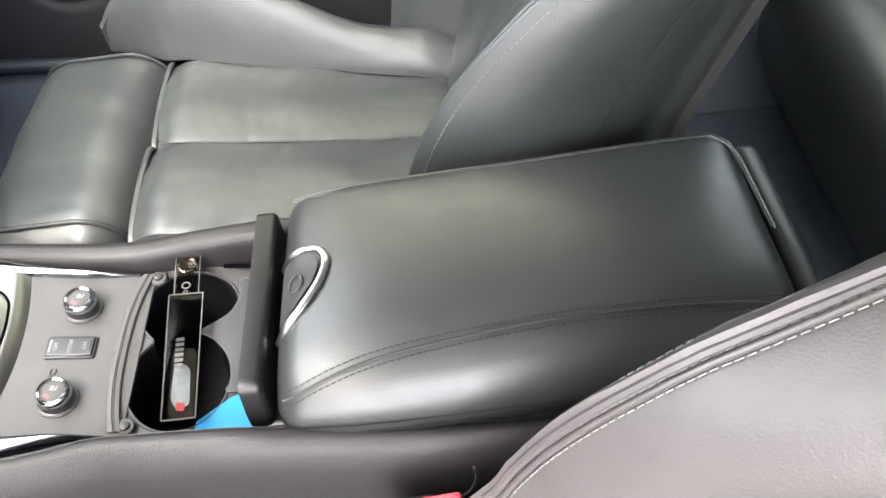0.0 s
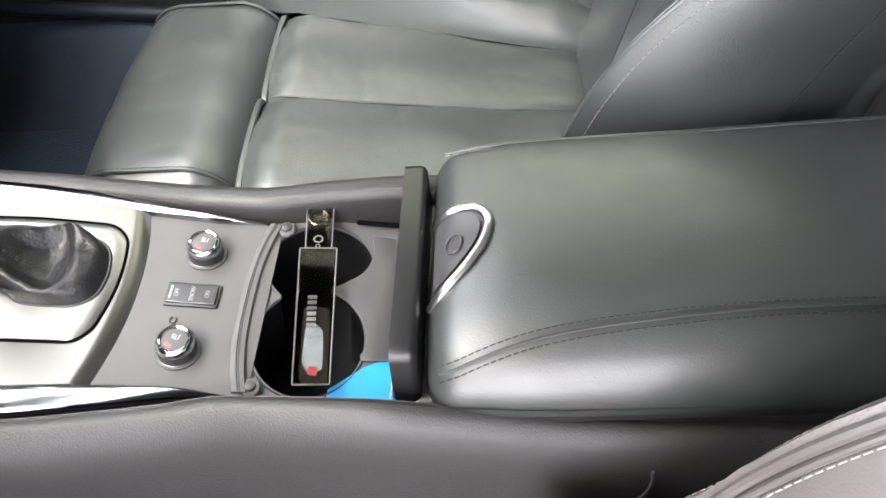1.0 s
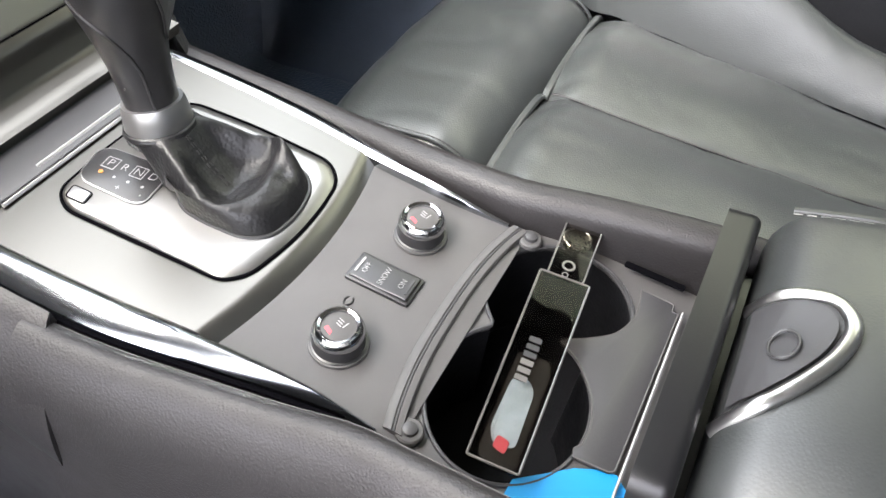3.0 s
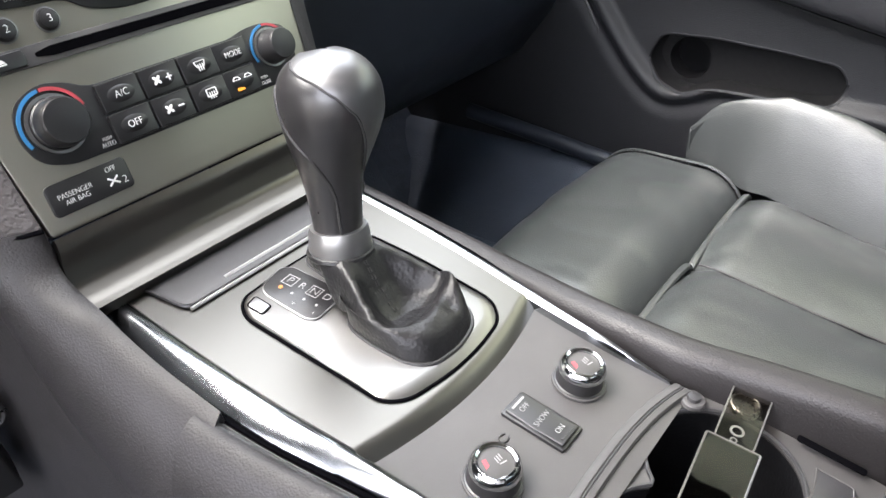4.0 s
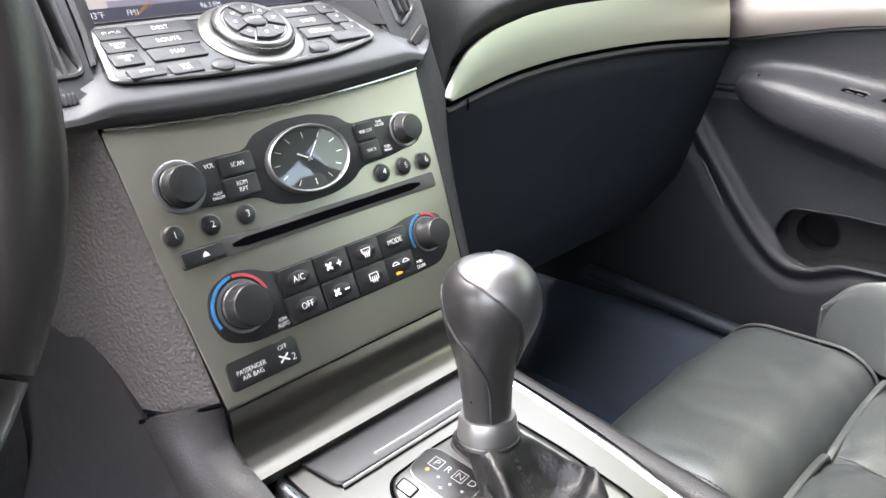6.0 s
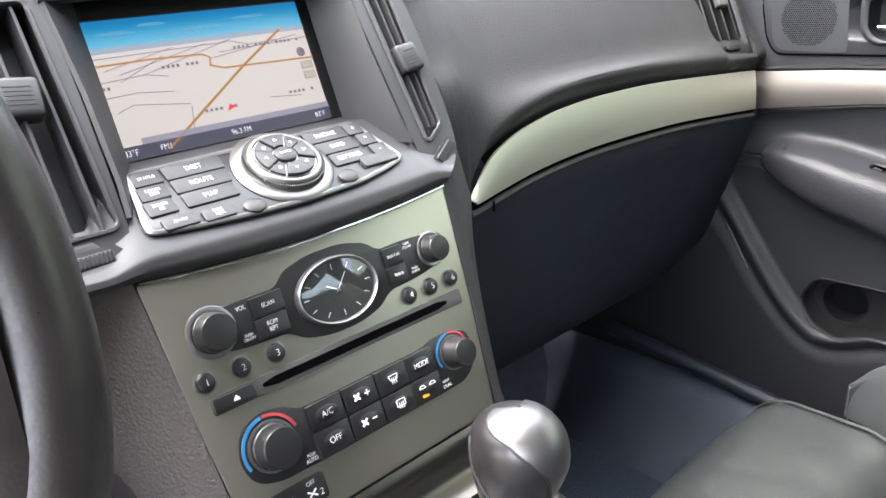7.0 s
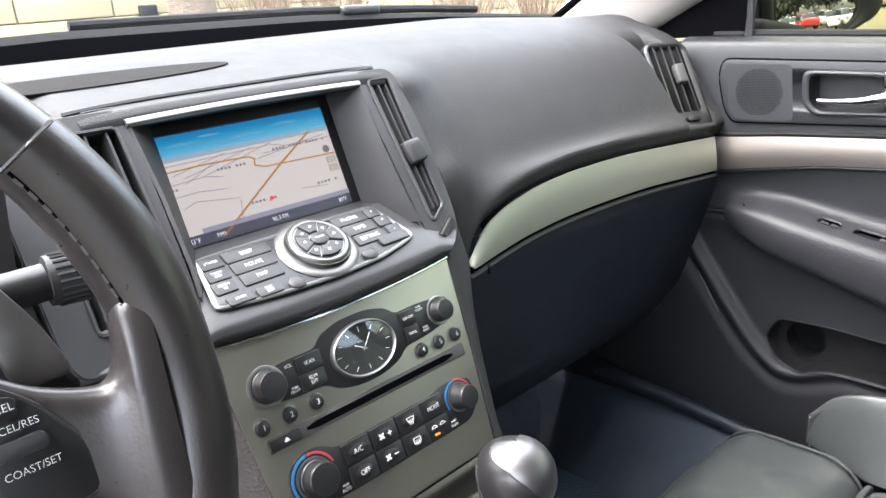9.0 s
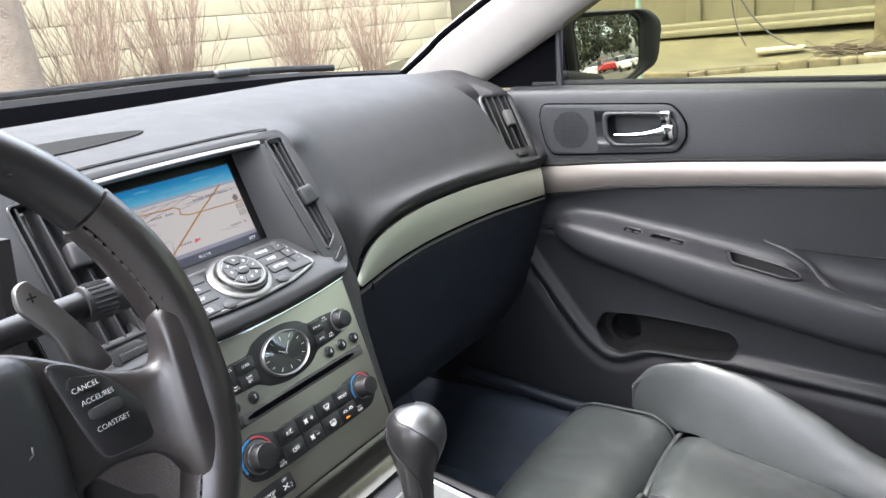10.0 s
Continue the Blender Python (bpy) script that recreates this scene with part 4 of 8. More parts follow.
def vent(s, outer, hole, vanes, tab, wheel, label, tilt=0.0):
    o = rounded([chk(-0.003 + s * x, z) for x, z in outer], 0.012, 5)
    h = rounded([chk(-0.003 + s * x, z) for x, z in hole], 0.006, 5)
    c = part("vent_cheek", holed(o, h, CHK, 0.022), PLASTIC_GREY, stack, label)
    part("inner_wall", inner_wall(s), PLASTIC_HOUSING, stack)
    part("vent_rim", tube([CHK @ Vector((*p, 0.0003)) for p in h + h[:1]], 0.0016, 6), PLASTIC_GREY, c)
    part("gap", tube([CHK @ Vector((*p, -0.003)) for p in o + o[:1]], 0.0020, 6), RUBBER, c)
    part("well", prism([(p[0], p[1]) for p in h], 0.002, at2(CHK, 0, 0, -0.030)), RUBBER, c)
    (xa, za), (xb, zb), (xc, zc), (xd, zd) = hole
    for i in range(vanes):
        k = (i + 0.5) / vanes
        top, low = Vector(chk(-0.003 + s * (xa + (xb - xa) * k), za)), Vector(chk(-0.003 + s * (xd + (xc - xd) * k), zc))
        d = (top - low).normalized()
        q = Vector((-d.y, d.x)) * 0.0011
        part("vane", prism([tuple(low - q), tuple(low + q), tuple(top + q), tuple(top - q)], 0.020, at2(CHK, 0, 0, -0.0215), 0.0008), PLASTIC_GREY, c)
    tx, tz, tw, th_ = tab
    t_ = part("tab", rbox(tw / 2, th_ / 2, 0.0075, 0.0035, m=at2(CHK, *chk(-0.003 + s * tx, tz), -0.0015) @ Matrix.Rotation(0.12 * s, 4, "Z")), PLASTIC_GREY, c, "grey vane tab")
    for j in range(5):
        part("rib", prism(rrect(tw * 0.6, 0.0007, 0.0002), 0.0005, at2(CHK, *chk(-0.003 + s * tx, tz + 0.0022 * (j - 2)), 0.0058) @ Matrix.Rotation(0.12 * s, 4, "Z")), PLASTIC_BLACK, t_)
    wx, wz, ww, wh_ = wheel
    wm = at2(CHK, *chk(-0.003 + s * wx, wz), 0.0022) @ Matrix.Rotation(radians(tilt), 4, "Z")
    part("wheel_slot", prism(rounded([(-ww * 0.72, 0), (-ww * 0.55, -wh_ * 0.78), (ww * 0.55, -wh_ * 0.78), (ww * 0.72, 0), (ww * 0.55, wh_ * 0.78), (-ww * 0.55, wh_ * 0.78)], 0.0015, 3), 0.0006, wm), RUBBER, c)
    tw_ = part("thumbwheel", rbox(ww / 2, wh_ / 2, 0.0022, 0.002, 3, mid=4, m=wm), RUBBER, c, "ribbed vent thumbwheel")
    for j in range(14):
        part("rib", prism(rrect(0.0008, wh_ * 0.8, 0.0002), 0.0005, at2(wm, -ww / 2 + ww * (j + 0.5) / 14, 0, 0.0021)), PLASTIC_GREY, tw_)
    return c


rv = vent(1, [(0.103, 1.011), (0.147, 1.011), (0.152, 0.966), (0.1515, 0.935), (0.149, 0.912), (0.1465, 0.890), (0.1440, 0.879), (0.1405, 0.870), (0.1325, 0.8615), (0.1235, 0.8565), (0.1135, 0.8530), (0.106, 0.856), (0.105, 0.90), (0.104, 0.95)],
     [(0.1150, 1.003), (0.1400, 1.003), (0.1365, 0.8915), (0.1172, 0.8805)], 3, (0.1310, 0.9385, 0.020, 0.022), (0.1275, 0.8725, 0.021, 0.0065), "dark grey housing with a slim upright vent", 33)
lv = vent(-1, [(0.103, 1.011), (0.185, 1.011), (0.200, 0.96), (0.200, 0.88), (0.195, 0.860), (0.1085, 0.860), (0.106, 0.90), (0.104, 0.95)],
          [(0.1125, 1.000), (0.172, 1.000), (0.176, 0.8800), (0.1110, 0.8800)], 4, (0.1350, 0.951, 0.023, 0.023), (0.1360, 0.8680, 0.032, 0.0080), "dark grey housing with a tall vent")
for q in range(3):
    part("wave_mark", prism(rrect(0.0055, 0.0007, 0.0003), 0.0003, at2(CHK, *chk(-0.003 + 0.1115, 0.8640 + 0.0022 * q), 0.0030)), GREY_PRINT, rv)
    part("wave_mark", prism(rrect(0.0075, 0.0007, 0.0003), 0.0003, at2(CHK, *chk(-0.003 - 0.1075, 0.8650 + 0.0024 * q), 0.0024)), GREY_PRINT, lv)
part("hood", sheet(lambda x, t: (-0.003 + x * 0.136, table(t, [(0, 0.447), (0.25, 0.434), (0.40, 0.4295), (0.55, 0.430), (0.7, 0.4345), (1, 0.452)]), table(t, [(0, 0.997), (0.25, 0.9975), (0.40, 1.000), (0.55, 1.007), (0.7, 1.0115), (1, 1.0135)]) - 0.003 * x ** 4), steps(-1, 1, 20), steps(0, 1, 24), 0.003), PLASTIC_DASH, stack, "dark hood above the screen")
part("hood_gap", tube([(-0.003 + x * 0.139, 0.4515, 1.0145 - 0.003 * x ** 4) for x in steps(-1, 1, 20)], 0.0022, 6), RUBBER, stack)
part("chrome_bar", tube([(-0.004 + x * 0.105, 0.4292, 1.0030 - 0.0015 * x * x) for x in steps(-1, 1, 16)], 0.0036, 10, 0.9), SILVER, stack, "satin chrome bar")
part("screen_surround", ring(rrect(0.186, 0.116, 0.004, 4), rrect(0.1585, 0.0885, 0.001, 4), 0.002, at2(SC, 0, 0.0005), -0.004), PLASTIC_BLACK, stack)
screen = part("screen", prism(rrect(0.1580, 0.0880, 0.0005), 0.002, at2(SC, 0, 0, -0.004)), glow("map_ground", (0.62, 0.565, 0.515), 0.078), stack, "lit navigation map screen")
flat = {}


def patch(name, outline, col, k=0.62, layer=1):
    k = k * 0.100
    keyc = (col, k)
    if keyc not in flat:
        flat[keyc] = glow("map_" + name, col, k)
    part(name, prism(outline, 0.00015, at2(SC, 0, 0, -0.002 + 0.0002 * layer)), flat[keyc], screen)


def line(name, pts, w, col, layer=2, k=0.62):
    for (x0, y0), (x1, y1) in zip(pts, pts[1:]):
        d = Vector((x1 - x0, y1 - y0)).normalized()
        q = Vector((-d.y, d.x)) * w / 2
        e = d * w * 0.2
        patch(name, [(x0 - q.x - e.x, y0 - q.y - e.y), (x1 - q.x + e.x, y1 - q.y + e.y), (x1 + q.x + e.x, y1 + q.y + e.y), (x0 + q.x - e.x, y0 + q.y - e.y)], col, k, layer)


def S(px, py):
    """A place on the map from fractions of its width and height."""
    return (-0.079 + 0.158 * px, 0.044 - 0.088 * py)


for q in range(8):
    a0, a1 = 0.025 * q, 0.025 * (q + 1)
    f_ = q / 7
    patch("sky_band", [S(0, a0), S(1, a0), S(1, a1 + 0.001), S(0, a1 + 0.001)][::-1], (0.01 + 0.10 * f_ * f_, 0.18 + 0.26 * f_, 0.42 + 0.20 * f_), 0.75)
patch("haze_band", [S(0, 0.195), S(1, 0.195), S(1, 0.235), S(0, 0.235)][::-1], (0.36, 0.46, 0.55), 0.62, 2)
for cx, cy, cw in ((0.14, 0.10, 0.16), (0.30, 0.06, 0.12), (0.52, 0.12, 0.2), (0.74, 0.08, 0.16), (0.9, 0.13, 0.12), (0.40, 0.15, 0.2)):
    patch("cloud", [(S(cx, cy)[0] + cw * 0.079 * math.cos(a), S(cx, cy)[1] + 0.0011 * math.sin(a)) for a in steps(0, 6.0, 16)], (0.10, 0.36, 0.56), 0.72, 2)
line("map_road", [S(0.0, 0.32), S(0.25, 0.315), S(0.47, 0.33), S(0.50, 0.36), S(0.49, 0.42), S(0.55, 0.455), S(1.0, 0.475)], 0.0012, (0.52, 0.25, 0.06), 3)
line("map_road", [S(0.87, 0.215), S(0.64, 0.46), S(0.40, 0.74), S(0.20, 0.975)], 0.0017, (0.50, 0.23, 0.05), 3)
for a in (((0, .27), (.6, .26)), ((0.05, .36), (.35, .25)), ((.1, .40), (.5, .25)), ((.2, .42), (.62, .24)), ((.5, .37), (.95, .27)), ((.55, .33), (1, .30)), ((.0, .55), (.15, .54), (.3, .57)), ((.05, .66), (.12, .62), (.35, .68)), ((.35, .70), (.33, .86), (.25, .94)), ((.0, .44), (.2, .42), (.3, .455)), ((.6, .25), (.7, .30), (.86, .29)), ((.72, .74), (.88, .77)), ((.3, .3), (.1, .45))):
    line("map_lane", [S(*p) for p in a], 0.0005, (0.30, 0.23, 0.30), 3)
patch("status_bar", [S(0, 0.905), S(1, 0.905), S(1, 1), S(0, 1)][::-1], (0.07, 0.07, 0.12), 0.5, 3)
patch("bar_haze", [S(0.1, 0.86), S(1, 0.86), S(1, 0.905), S(0.1, 0.905)][::-1], (0.36, 0.34, 0.42), 0.6, 3)
for x, y, w in ((0.28, 0.375, 0.17), (0.62, 0.30, 0.34), (0.40, 0.745, 0.16), (0.82, 0.72, 0.14), (0.02, 0.47, 0.04)):
    n_ = max(2, int(w * 48))
    for q in range(n_):
        if q % 5 == 4:
            continue
        x0 = x + w * q / n_
        patch("road_label", [S(x0, y), S(x0 + w / n_ * 0.55, y), S(x0 + w / n_ * 0.55, y + 0.022), S(x0, y + 0.022)][::-1], (0.22, 0.20, 0.21), 0.6, 3)
patch("position_arrow", [S(0.515, 0.735), S(0.555, 0.77), S(0.535, 0.765), S(0.50, 0.785)][::-1], (0.75, 0.02, 0.05), 0.8, 5)
for yy in (0.50, 0.585):
    patch("menu_box", [S(0.925, yy), S(0.985, yy), S(0.985, yy + 0.062), S(0.925, yy + 0.062)][::-1], (0.40, 0.36, 0.30), 0.6, 4)
    patch("menu_face", [S(0.93, yy + 0.006), S(0.98, yy + 0.006), S(0.98, yy + 0.055), S(0.93, yy + 0.055)][::-1], (0.60, 0.55, 0.46), 0.6, 5)
patch("compass", [(S(0.945, 0.42)[0] + 0.0035 * math.cos(a), S(0.945, 0.42)[1] + 0.0035 * math.sin(a)) for a in steps(0, 2 * math.pi * 0.95, 14)], (0.25, 0.18, 0.20), 0.6, 4)
SCREEN_TEXT = glow("map_text", (0.75, 0.75, 0.78), 0.11)
for px, words, sz in ((0.045, "83°F", 0.0058), (0.19, "FM1", 0.0052), (0.53, "96.3 FM", 0.0052), (0.94, "83°F", 0.0052)):
    text(words, sz, at2(SC, *S(px, 0.955), -0.0008), SCREEN_TEXT, screen, squeeze=0.9)

# ================= centre console =================
console = thing("centre_console", (0, 0, 0.28), "black grained centre console with cup holders and switches", "car console")


def deck_z(y):
    return 0.600 + 0.168 * y


XC = -0.004   # the deck's middle line


def half_w(y):
    return eased(y, [(-0.12, 0.080), (0.0, 0.0735), (0.05, 0.0715), (0.107, 0.0745), (0.153, 0.0790), (0.21, 0.0820), (0.26, 0.0830), (0.335, 0.0835)])


def strip_w(y):
    """Width of the chrome strip."""
    return eased(y, [(0.0149, 0.0012), (0.03, 0.0030), (0.05, 0.0060), (0.09, 0.0112), (0.14, 0.0158), (0.19, 0.0165), (0.25, 0.0150), (0.335, 0.0110)])


def rail_z(y, s=1):
    if s < 0:
        return eased(y, [(-0.50, 0.590), (-0.25, 0.598), (-0.13, 0.618), (-0.09, 0.6255), (-0.03, 0.6250), (0.02, 0.6220), (0.05, 0.6200), (0.08, 0.6210), (0.10, 0.6230), (0.13, 0.6270), (0.17, 0.6328), (0.20, 0.6385)])
    return eased(y, [(-0.50, 0.590), (-0.25, 0.600), (-0.13, 0.6135), (-0.09, 0.6170), (-0.02, 0.6190), (0.03, 0.6205), (0.06, 0.6200), (0.09, 0.6190), (0.15, 0.6190), (0.2, 0.6240), (0.25, 0.6325), (0.30, 0.642), (0.44, 0.666)])


def rail_in(y, s):
    """How far out the side panel's inner edge stands."""
    if s < 0:
        return eased(y, [(-0.5, 0.090), (-0.12, 0.090), (-0.02, 0.0855), (0.015, 0.0835), (0.05, 0.0872), (0.09, 0.0925), (0.14, 0.1005), (0.19, 0.1045), (0.255, 0.1040), (0.28, 0.1040), (0.30, 0.1075)])
    return eased(y, [(-0.5, 0.090), (-0.12, 0.087), (-0.03, 0.0815), (0.015, 0.0755), (0.05, 0.0780), (0.09, 0.0845), (0.14, 0.0930), (0.19, 0.0980), (0.335, 0.0940)])


def console_side(s):
    rings = []
    for y in steps(-0.50, 0.180 if s < 0 else 0.44, 60):
        w, z = rail_in(y, s), rail_z(y, s)
        e = 0.0 if s < 0 else 0.005
        pts = [(w, z - 0.05), (w, z - 0.008 - e), (w + 0.0015 + e * 0.4, z - 0.003), (w + 0.006 + e, z), (w + 0.012 + e, z - 0.0015), (w + 0.020 + e, z - 0.009), (w + 0.028 + e, z - 0.028), (w + 0.034 + e, z - 0.07), (w + 0.044 + e, z - 0.16), (w + 0.05 + e, 0.27)]
        rings.append(curve_pts([Vector((s * x - 0.001, y, zz)) for x, zz in pts], 4))
    bm = loft(rings, closed=False)
    bmesh.ops.recalc_face_normals(bm, faces=bm.faces[:])
    bmesh.ops.solidify(bm, geom=bm.faces[:], thickness=0.003)
    return bm


part("side_panel", console_side(1), PLASTIC_GRAIN, console, "grained plastic side panel")
part("side_panel", console_side(-1), PLASTIC_GRAIN, console, "grained plastic side panel")
# where the console's flank climbs to the centre stack, and the tunnel wall under its soft edge
TOP_EDGE = curve_pts([(-0.1040, 0.170, 0.6360), (-0.1050, 0.188, 0.6405), (-0.1065, 0.2085, 0.6470), (-0.1075, 0.232, 0.6560), (-0.1080, 0.2526, 0.6655), (-0.1080, 0.271, 0.6715), (-0.1078, 0.2835, 0.6815), (-0.1072, 0.2880, 0.7005)], 6)
LOW_EDGE = curve_pts([(-0.1392, 0.170, 0.550), (-0.1385, 0.200, 0.563), (-0.1375, 0.236, 0.583), (-0.1368, 0.268, 0.603), (-0.1366, 0.289, 0.630), (-0.1372, 0.304, 0.656), (-0.1385, 0.315, 0.675), (-0.1396, 0.3245, 0.690)], 6)


def flank_fn(i, t):
    a, b = TOP_EDGE[int(i)], LOW_EDGE[int(i)]
    u = i / (len(TOP_EDGE) - 1)
    if t < 0:
        return a + Vector((-0.004 * t, 0.0, 0.03 * t))
    p = a.lerp(b, t)
    return p + Vector((-0.6, -0.45, 0.62)) * (0.0165 - 0.0015 * smooth(0.0, 0.16, u) - 0.006 * smooth(0.3, 1.0, u)) * math.sin(math.pi * t) ** 0.75


part("flank", sheet(flank_fn, range(len(TOP_EDGE)), [-1, -0.3, -0.05] + steps(0, 1, 20), 0.003), PLASTIC_GRAIN, console, "grained flank below the centre stack", angle=70)
TUNNEL = [Vector(p) for p in ((-0.1700, 0.60, 0.88), (-0.1600, 0.48, 0.80), (-0.1510, 0.405, 0.757), (-0.1465, 0.368, 0.737), (-0.1425, 0.343, 0.714))] + LOW_EDGE[::-6]


def tunnel_wall(i, t):
    e = TUNNEL[int(i)]
    return (e.x + 0.0012 - 0.0022 * math.sin(math.pi * min(1, t * 6) / 2) - 0.014 * t, e.y + 0.012 * t, e.z + (0.28 - e.z) * t)


part("tunnel_panel", sheet(tunnel_wall, range(len(TUNNEL)), [0, 0.01, 0.03, 0.06, 0.1, 0.16] + steps(0.25, 1, 8), 0.003), PLASTIC_GRAIN, console, "smooth dark tunnel side panel")
part("panel_seam", tube(curve_pts([(-0.1235, -0.245, 0.592), (-0.1255, -0.245, 0.575), (-0.127, -0.236, 0.556), (-0.128, -0.21, 0.549), (-0.129, -0.10, 0.546), (-0.130, 0.05, 0.545), (-0.137, 0.2, 0.555)], 6), 0.0012, 6), PLASTIC_GREY, console)

CN = frame_m((0, 0, 0.600), (1, 0, 0), (0, 1, 0.168))
# switch panel
bm = sheet(lambda y, t: (XC + half_w(y) * t, y, deck_z(y) - 0.003 * smooth(0.02, -0.01, y)), steps(0.004, 0.115, 12), steps(-1, 1, 12), 0.006)
part("switch_panel", bm, PLASTIC_SWITCH, console, "grey plastic switch panel")
part("peg_mark", tube([at2(CN, -0.022 + 0.0028 * math.cos(a), 0.0633 + 0.0022 * math.sin(a), 0.0003).translation for a in steps(0.5, 5.8, 14)], 0.0005, 5), PLASTIC_BLACK, console)


# satin shifter surround with a rounded, bowed rear edge
def plate_rear(x):
    return 0.0855 + 0.009 * (abs(x) / 0.07) ** 2


def plate_fn(x, t):
    yr = plate_rear(x * 0.074)
    y = yr + t * (0.335 - yr)
    drop = 0.0105 * (1 - smooth(0, 1, min(1, t / 0.066))) ** 1.4
    return (XC + x * (half_w(y) - 0.0005), y, deck_z(y) + 0.0065 - drop)


part("shifter_surround", sheet(plate_fn, steps(-1, 1, 24), steps(0, 0.12, 20) + steps(0.14, 1, 12), 0.008), ALU, console, "satin aluminium shifter surround")
# dark tray ahead of the shifter
TR = at2(CN, 0, 0, 0.0070)
tray_o = rounded([(-0.0690, 0.2425), (-0.0755, 0.2730), (-0.0700, 0.2800), (-0.045, 0.2822), (0.0, 0.2830), (0.037, 0.2822), (0.062, 0.2800), (0.0675, 0.2730), (0.061, 0.2425)], 0.006)
part("front_tray", prism(tray_o, 0.0012, TR, 0.0005), PLASTIC_GREY, console, "dark grey rubber-lined tray")
part("tray_rim", tube([TR @ Vector((*p, 0.0012)) for p in tray_o + tray_o[:1]], 0.0011, 6), PLASTIC_BLACK, console)
# Silver tubes paint the highlight along the tray's step edges.
EDGE_GLINT = pbr("edge_glint_metal", (0.42, 0.42, 0.41), 0.4, 0.8, var=0.03)
for u0, u1, v, rr in ((-0.068, 0.058, 0.2410, 0.0012), (-0.038, 0.044, 0.2490, 0.0012)):
    part("edge_glint", tube([TR @ Vector((u0 + (u1 - u0) * k / 8, v, 0.0010)) for k in range(9)], rr, 6), EDGE_GLINT, console, "bright tube for the glint on the tray edge")


# chrome edge strips: a rounded bead along the deck, tapering to a point
def chrome_strip(s):
    rings = []
    for y in steps(0.0149, 0.335, 48):
        w, wd = half_w(y), strip_w(y)
        z, h = deck_z(y), 0.0062 * smooth(0.0, 0.06, y) + 0.0008
        pts = [(w - 0.001, z - 0.004), (w - 0.0006, z + h * 0.75), (w + wd * 0.10, z + h * 0.98), (w + wd * 0.28, z + h * 1.05), (w + wd * 0.55, z + h * 0.75), (w + wd * 0.85, z + h * 0.20), (w + wd, z - h * 0.15), (w + wd, z - 0.006)]
        rings.append([Vector((XC + s * x, y, q)) for x, q in pts])
    return loft(rings)


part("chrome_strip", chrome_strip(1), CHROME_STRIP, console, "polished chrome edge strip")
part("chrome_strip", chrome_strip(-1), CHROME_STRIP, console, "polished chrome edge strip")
part("strip_gap", tube([(XC - half_w(y) - strip_w(y) - 0.0012, y, deck_z(y) - 0.001) for y in steps(0.03, 0.30, 30)], 0.0022, 6), FRIT, console)


def heater_knob(u, v):
    m = at2(CN, u, v, 0.0005) @ Matrix.Diagonal((0.92, 0.92, 0.95, 1))
    k = part("heater_knob", lathe([(0, 0), (0.0150, 0), (0.0155, 0.0012), (0.0150, 0.0022), (0.0140, 0.0026), (0.0130, 0.010), (0.0125, 0.0115)], m, 40), PLASTIC_BLACK, console, "seat heater knob with chrome cap ring")
    part("cap_ring", lathe([(0.0135, 0.0095), (0.0138, 0.0115), (0.0125, 0.0150), (0.0108, 0.0162), (0.0095, 0.0155), (0.0092, 0.0140), (0.0135, 0.0095)], m, 40), CHROME, k, "chrome cap ring")
    part("base_ring", lathe([(0.0150, 0.0), (0.0162, 0.0), (0.0160, 0.0016), (0.0150, 0.0018), (0.0150, 0.0)], m, 40), PLASTIC_SWITCH, k)
    part("cap", lathe([(0, 0.0152), (0.006, 0.0150), (0.0094, 0.0142), (0.0094, 0.012), (0, 0.012)], m, 32), PLASTIC_SWITCH, k)
    part("red_mark", prism([(-0.0070, 0.001), (-0.0045, 0.0058), (-0.0025, 0.0048), (-0.0045, 0.001)], 0.0003, at2(m, 0, 0, 0.0149)), RED_MARK, k)
    for q in (0, 0.0016, 0.0032):
        part("seat_mark", prism(rrect(0.0005, 0.0036, 0.0002), 0.0002, at2(m, 0.0005 + q, 0.0003, 0.0152) @ Matrix.Rotation(-0.3, 4, "Z")), GREY_PRINT, k)
    part("seat_mark", prism(rrect(0.0042, 0.0006, 0.0002), 0.0002, at2(m, 0.0018, -0.0030, 0.0152) @ Matrix.Rotation(-0.3, 4, "Z")), GREY_PRINT, k)


heater_knob(0.0360, 0.0537)
heater_knob(-0.0460, 0.0537)
snow = part("snow_switch", prism(rrect(0.0195, 0.0372, 0.0016), 0.0020, at2(CN, -0.0010, 0.0547), 0.0006), PLASTIC_BLACK, console, "black rocker switch")
rk = part("rocker", rbox(0.0082, 0.0170, 0.002, 0.0010, m=at2(CN, -0.0010, 0.0547, 0.0018), warp=lambda p: (p.x, p.y, p.z - 0.0010 * (1 - (p.y / 0.017) ** 2))), PLASTIC_BLACK, snow)
RT = at2(CN, -0.0010, 0.0547, 0.0032) @ Matrix.Rotation(radians(-90), 4, "Z")
for du, dw, words in ((-0.0105, 0.0004, "OFF"), (0.0, 0.0, "SNOW"), (0.0105, 0.0004, "ON")):
    text(words, 0.0044, RT @ Matrix.Translation((du, 0, dw)) @ Matrix.Rotation(radians(90), 4, "Z"), GREY_PRINT, rk, squeeze=0.9)
for dv in (0.0145, -0.0145):
    part("rocker_bar", prism(rrect(0.0105, 0.0012, 0.0004), 0.0006, at2(CN, -0.0010, 0.0547 + dv, 0.0035)), GREY_PRINT if dv > 0 else PLASTIC_GREY, rk)


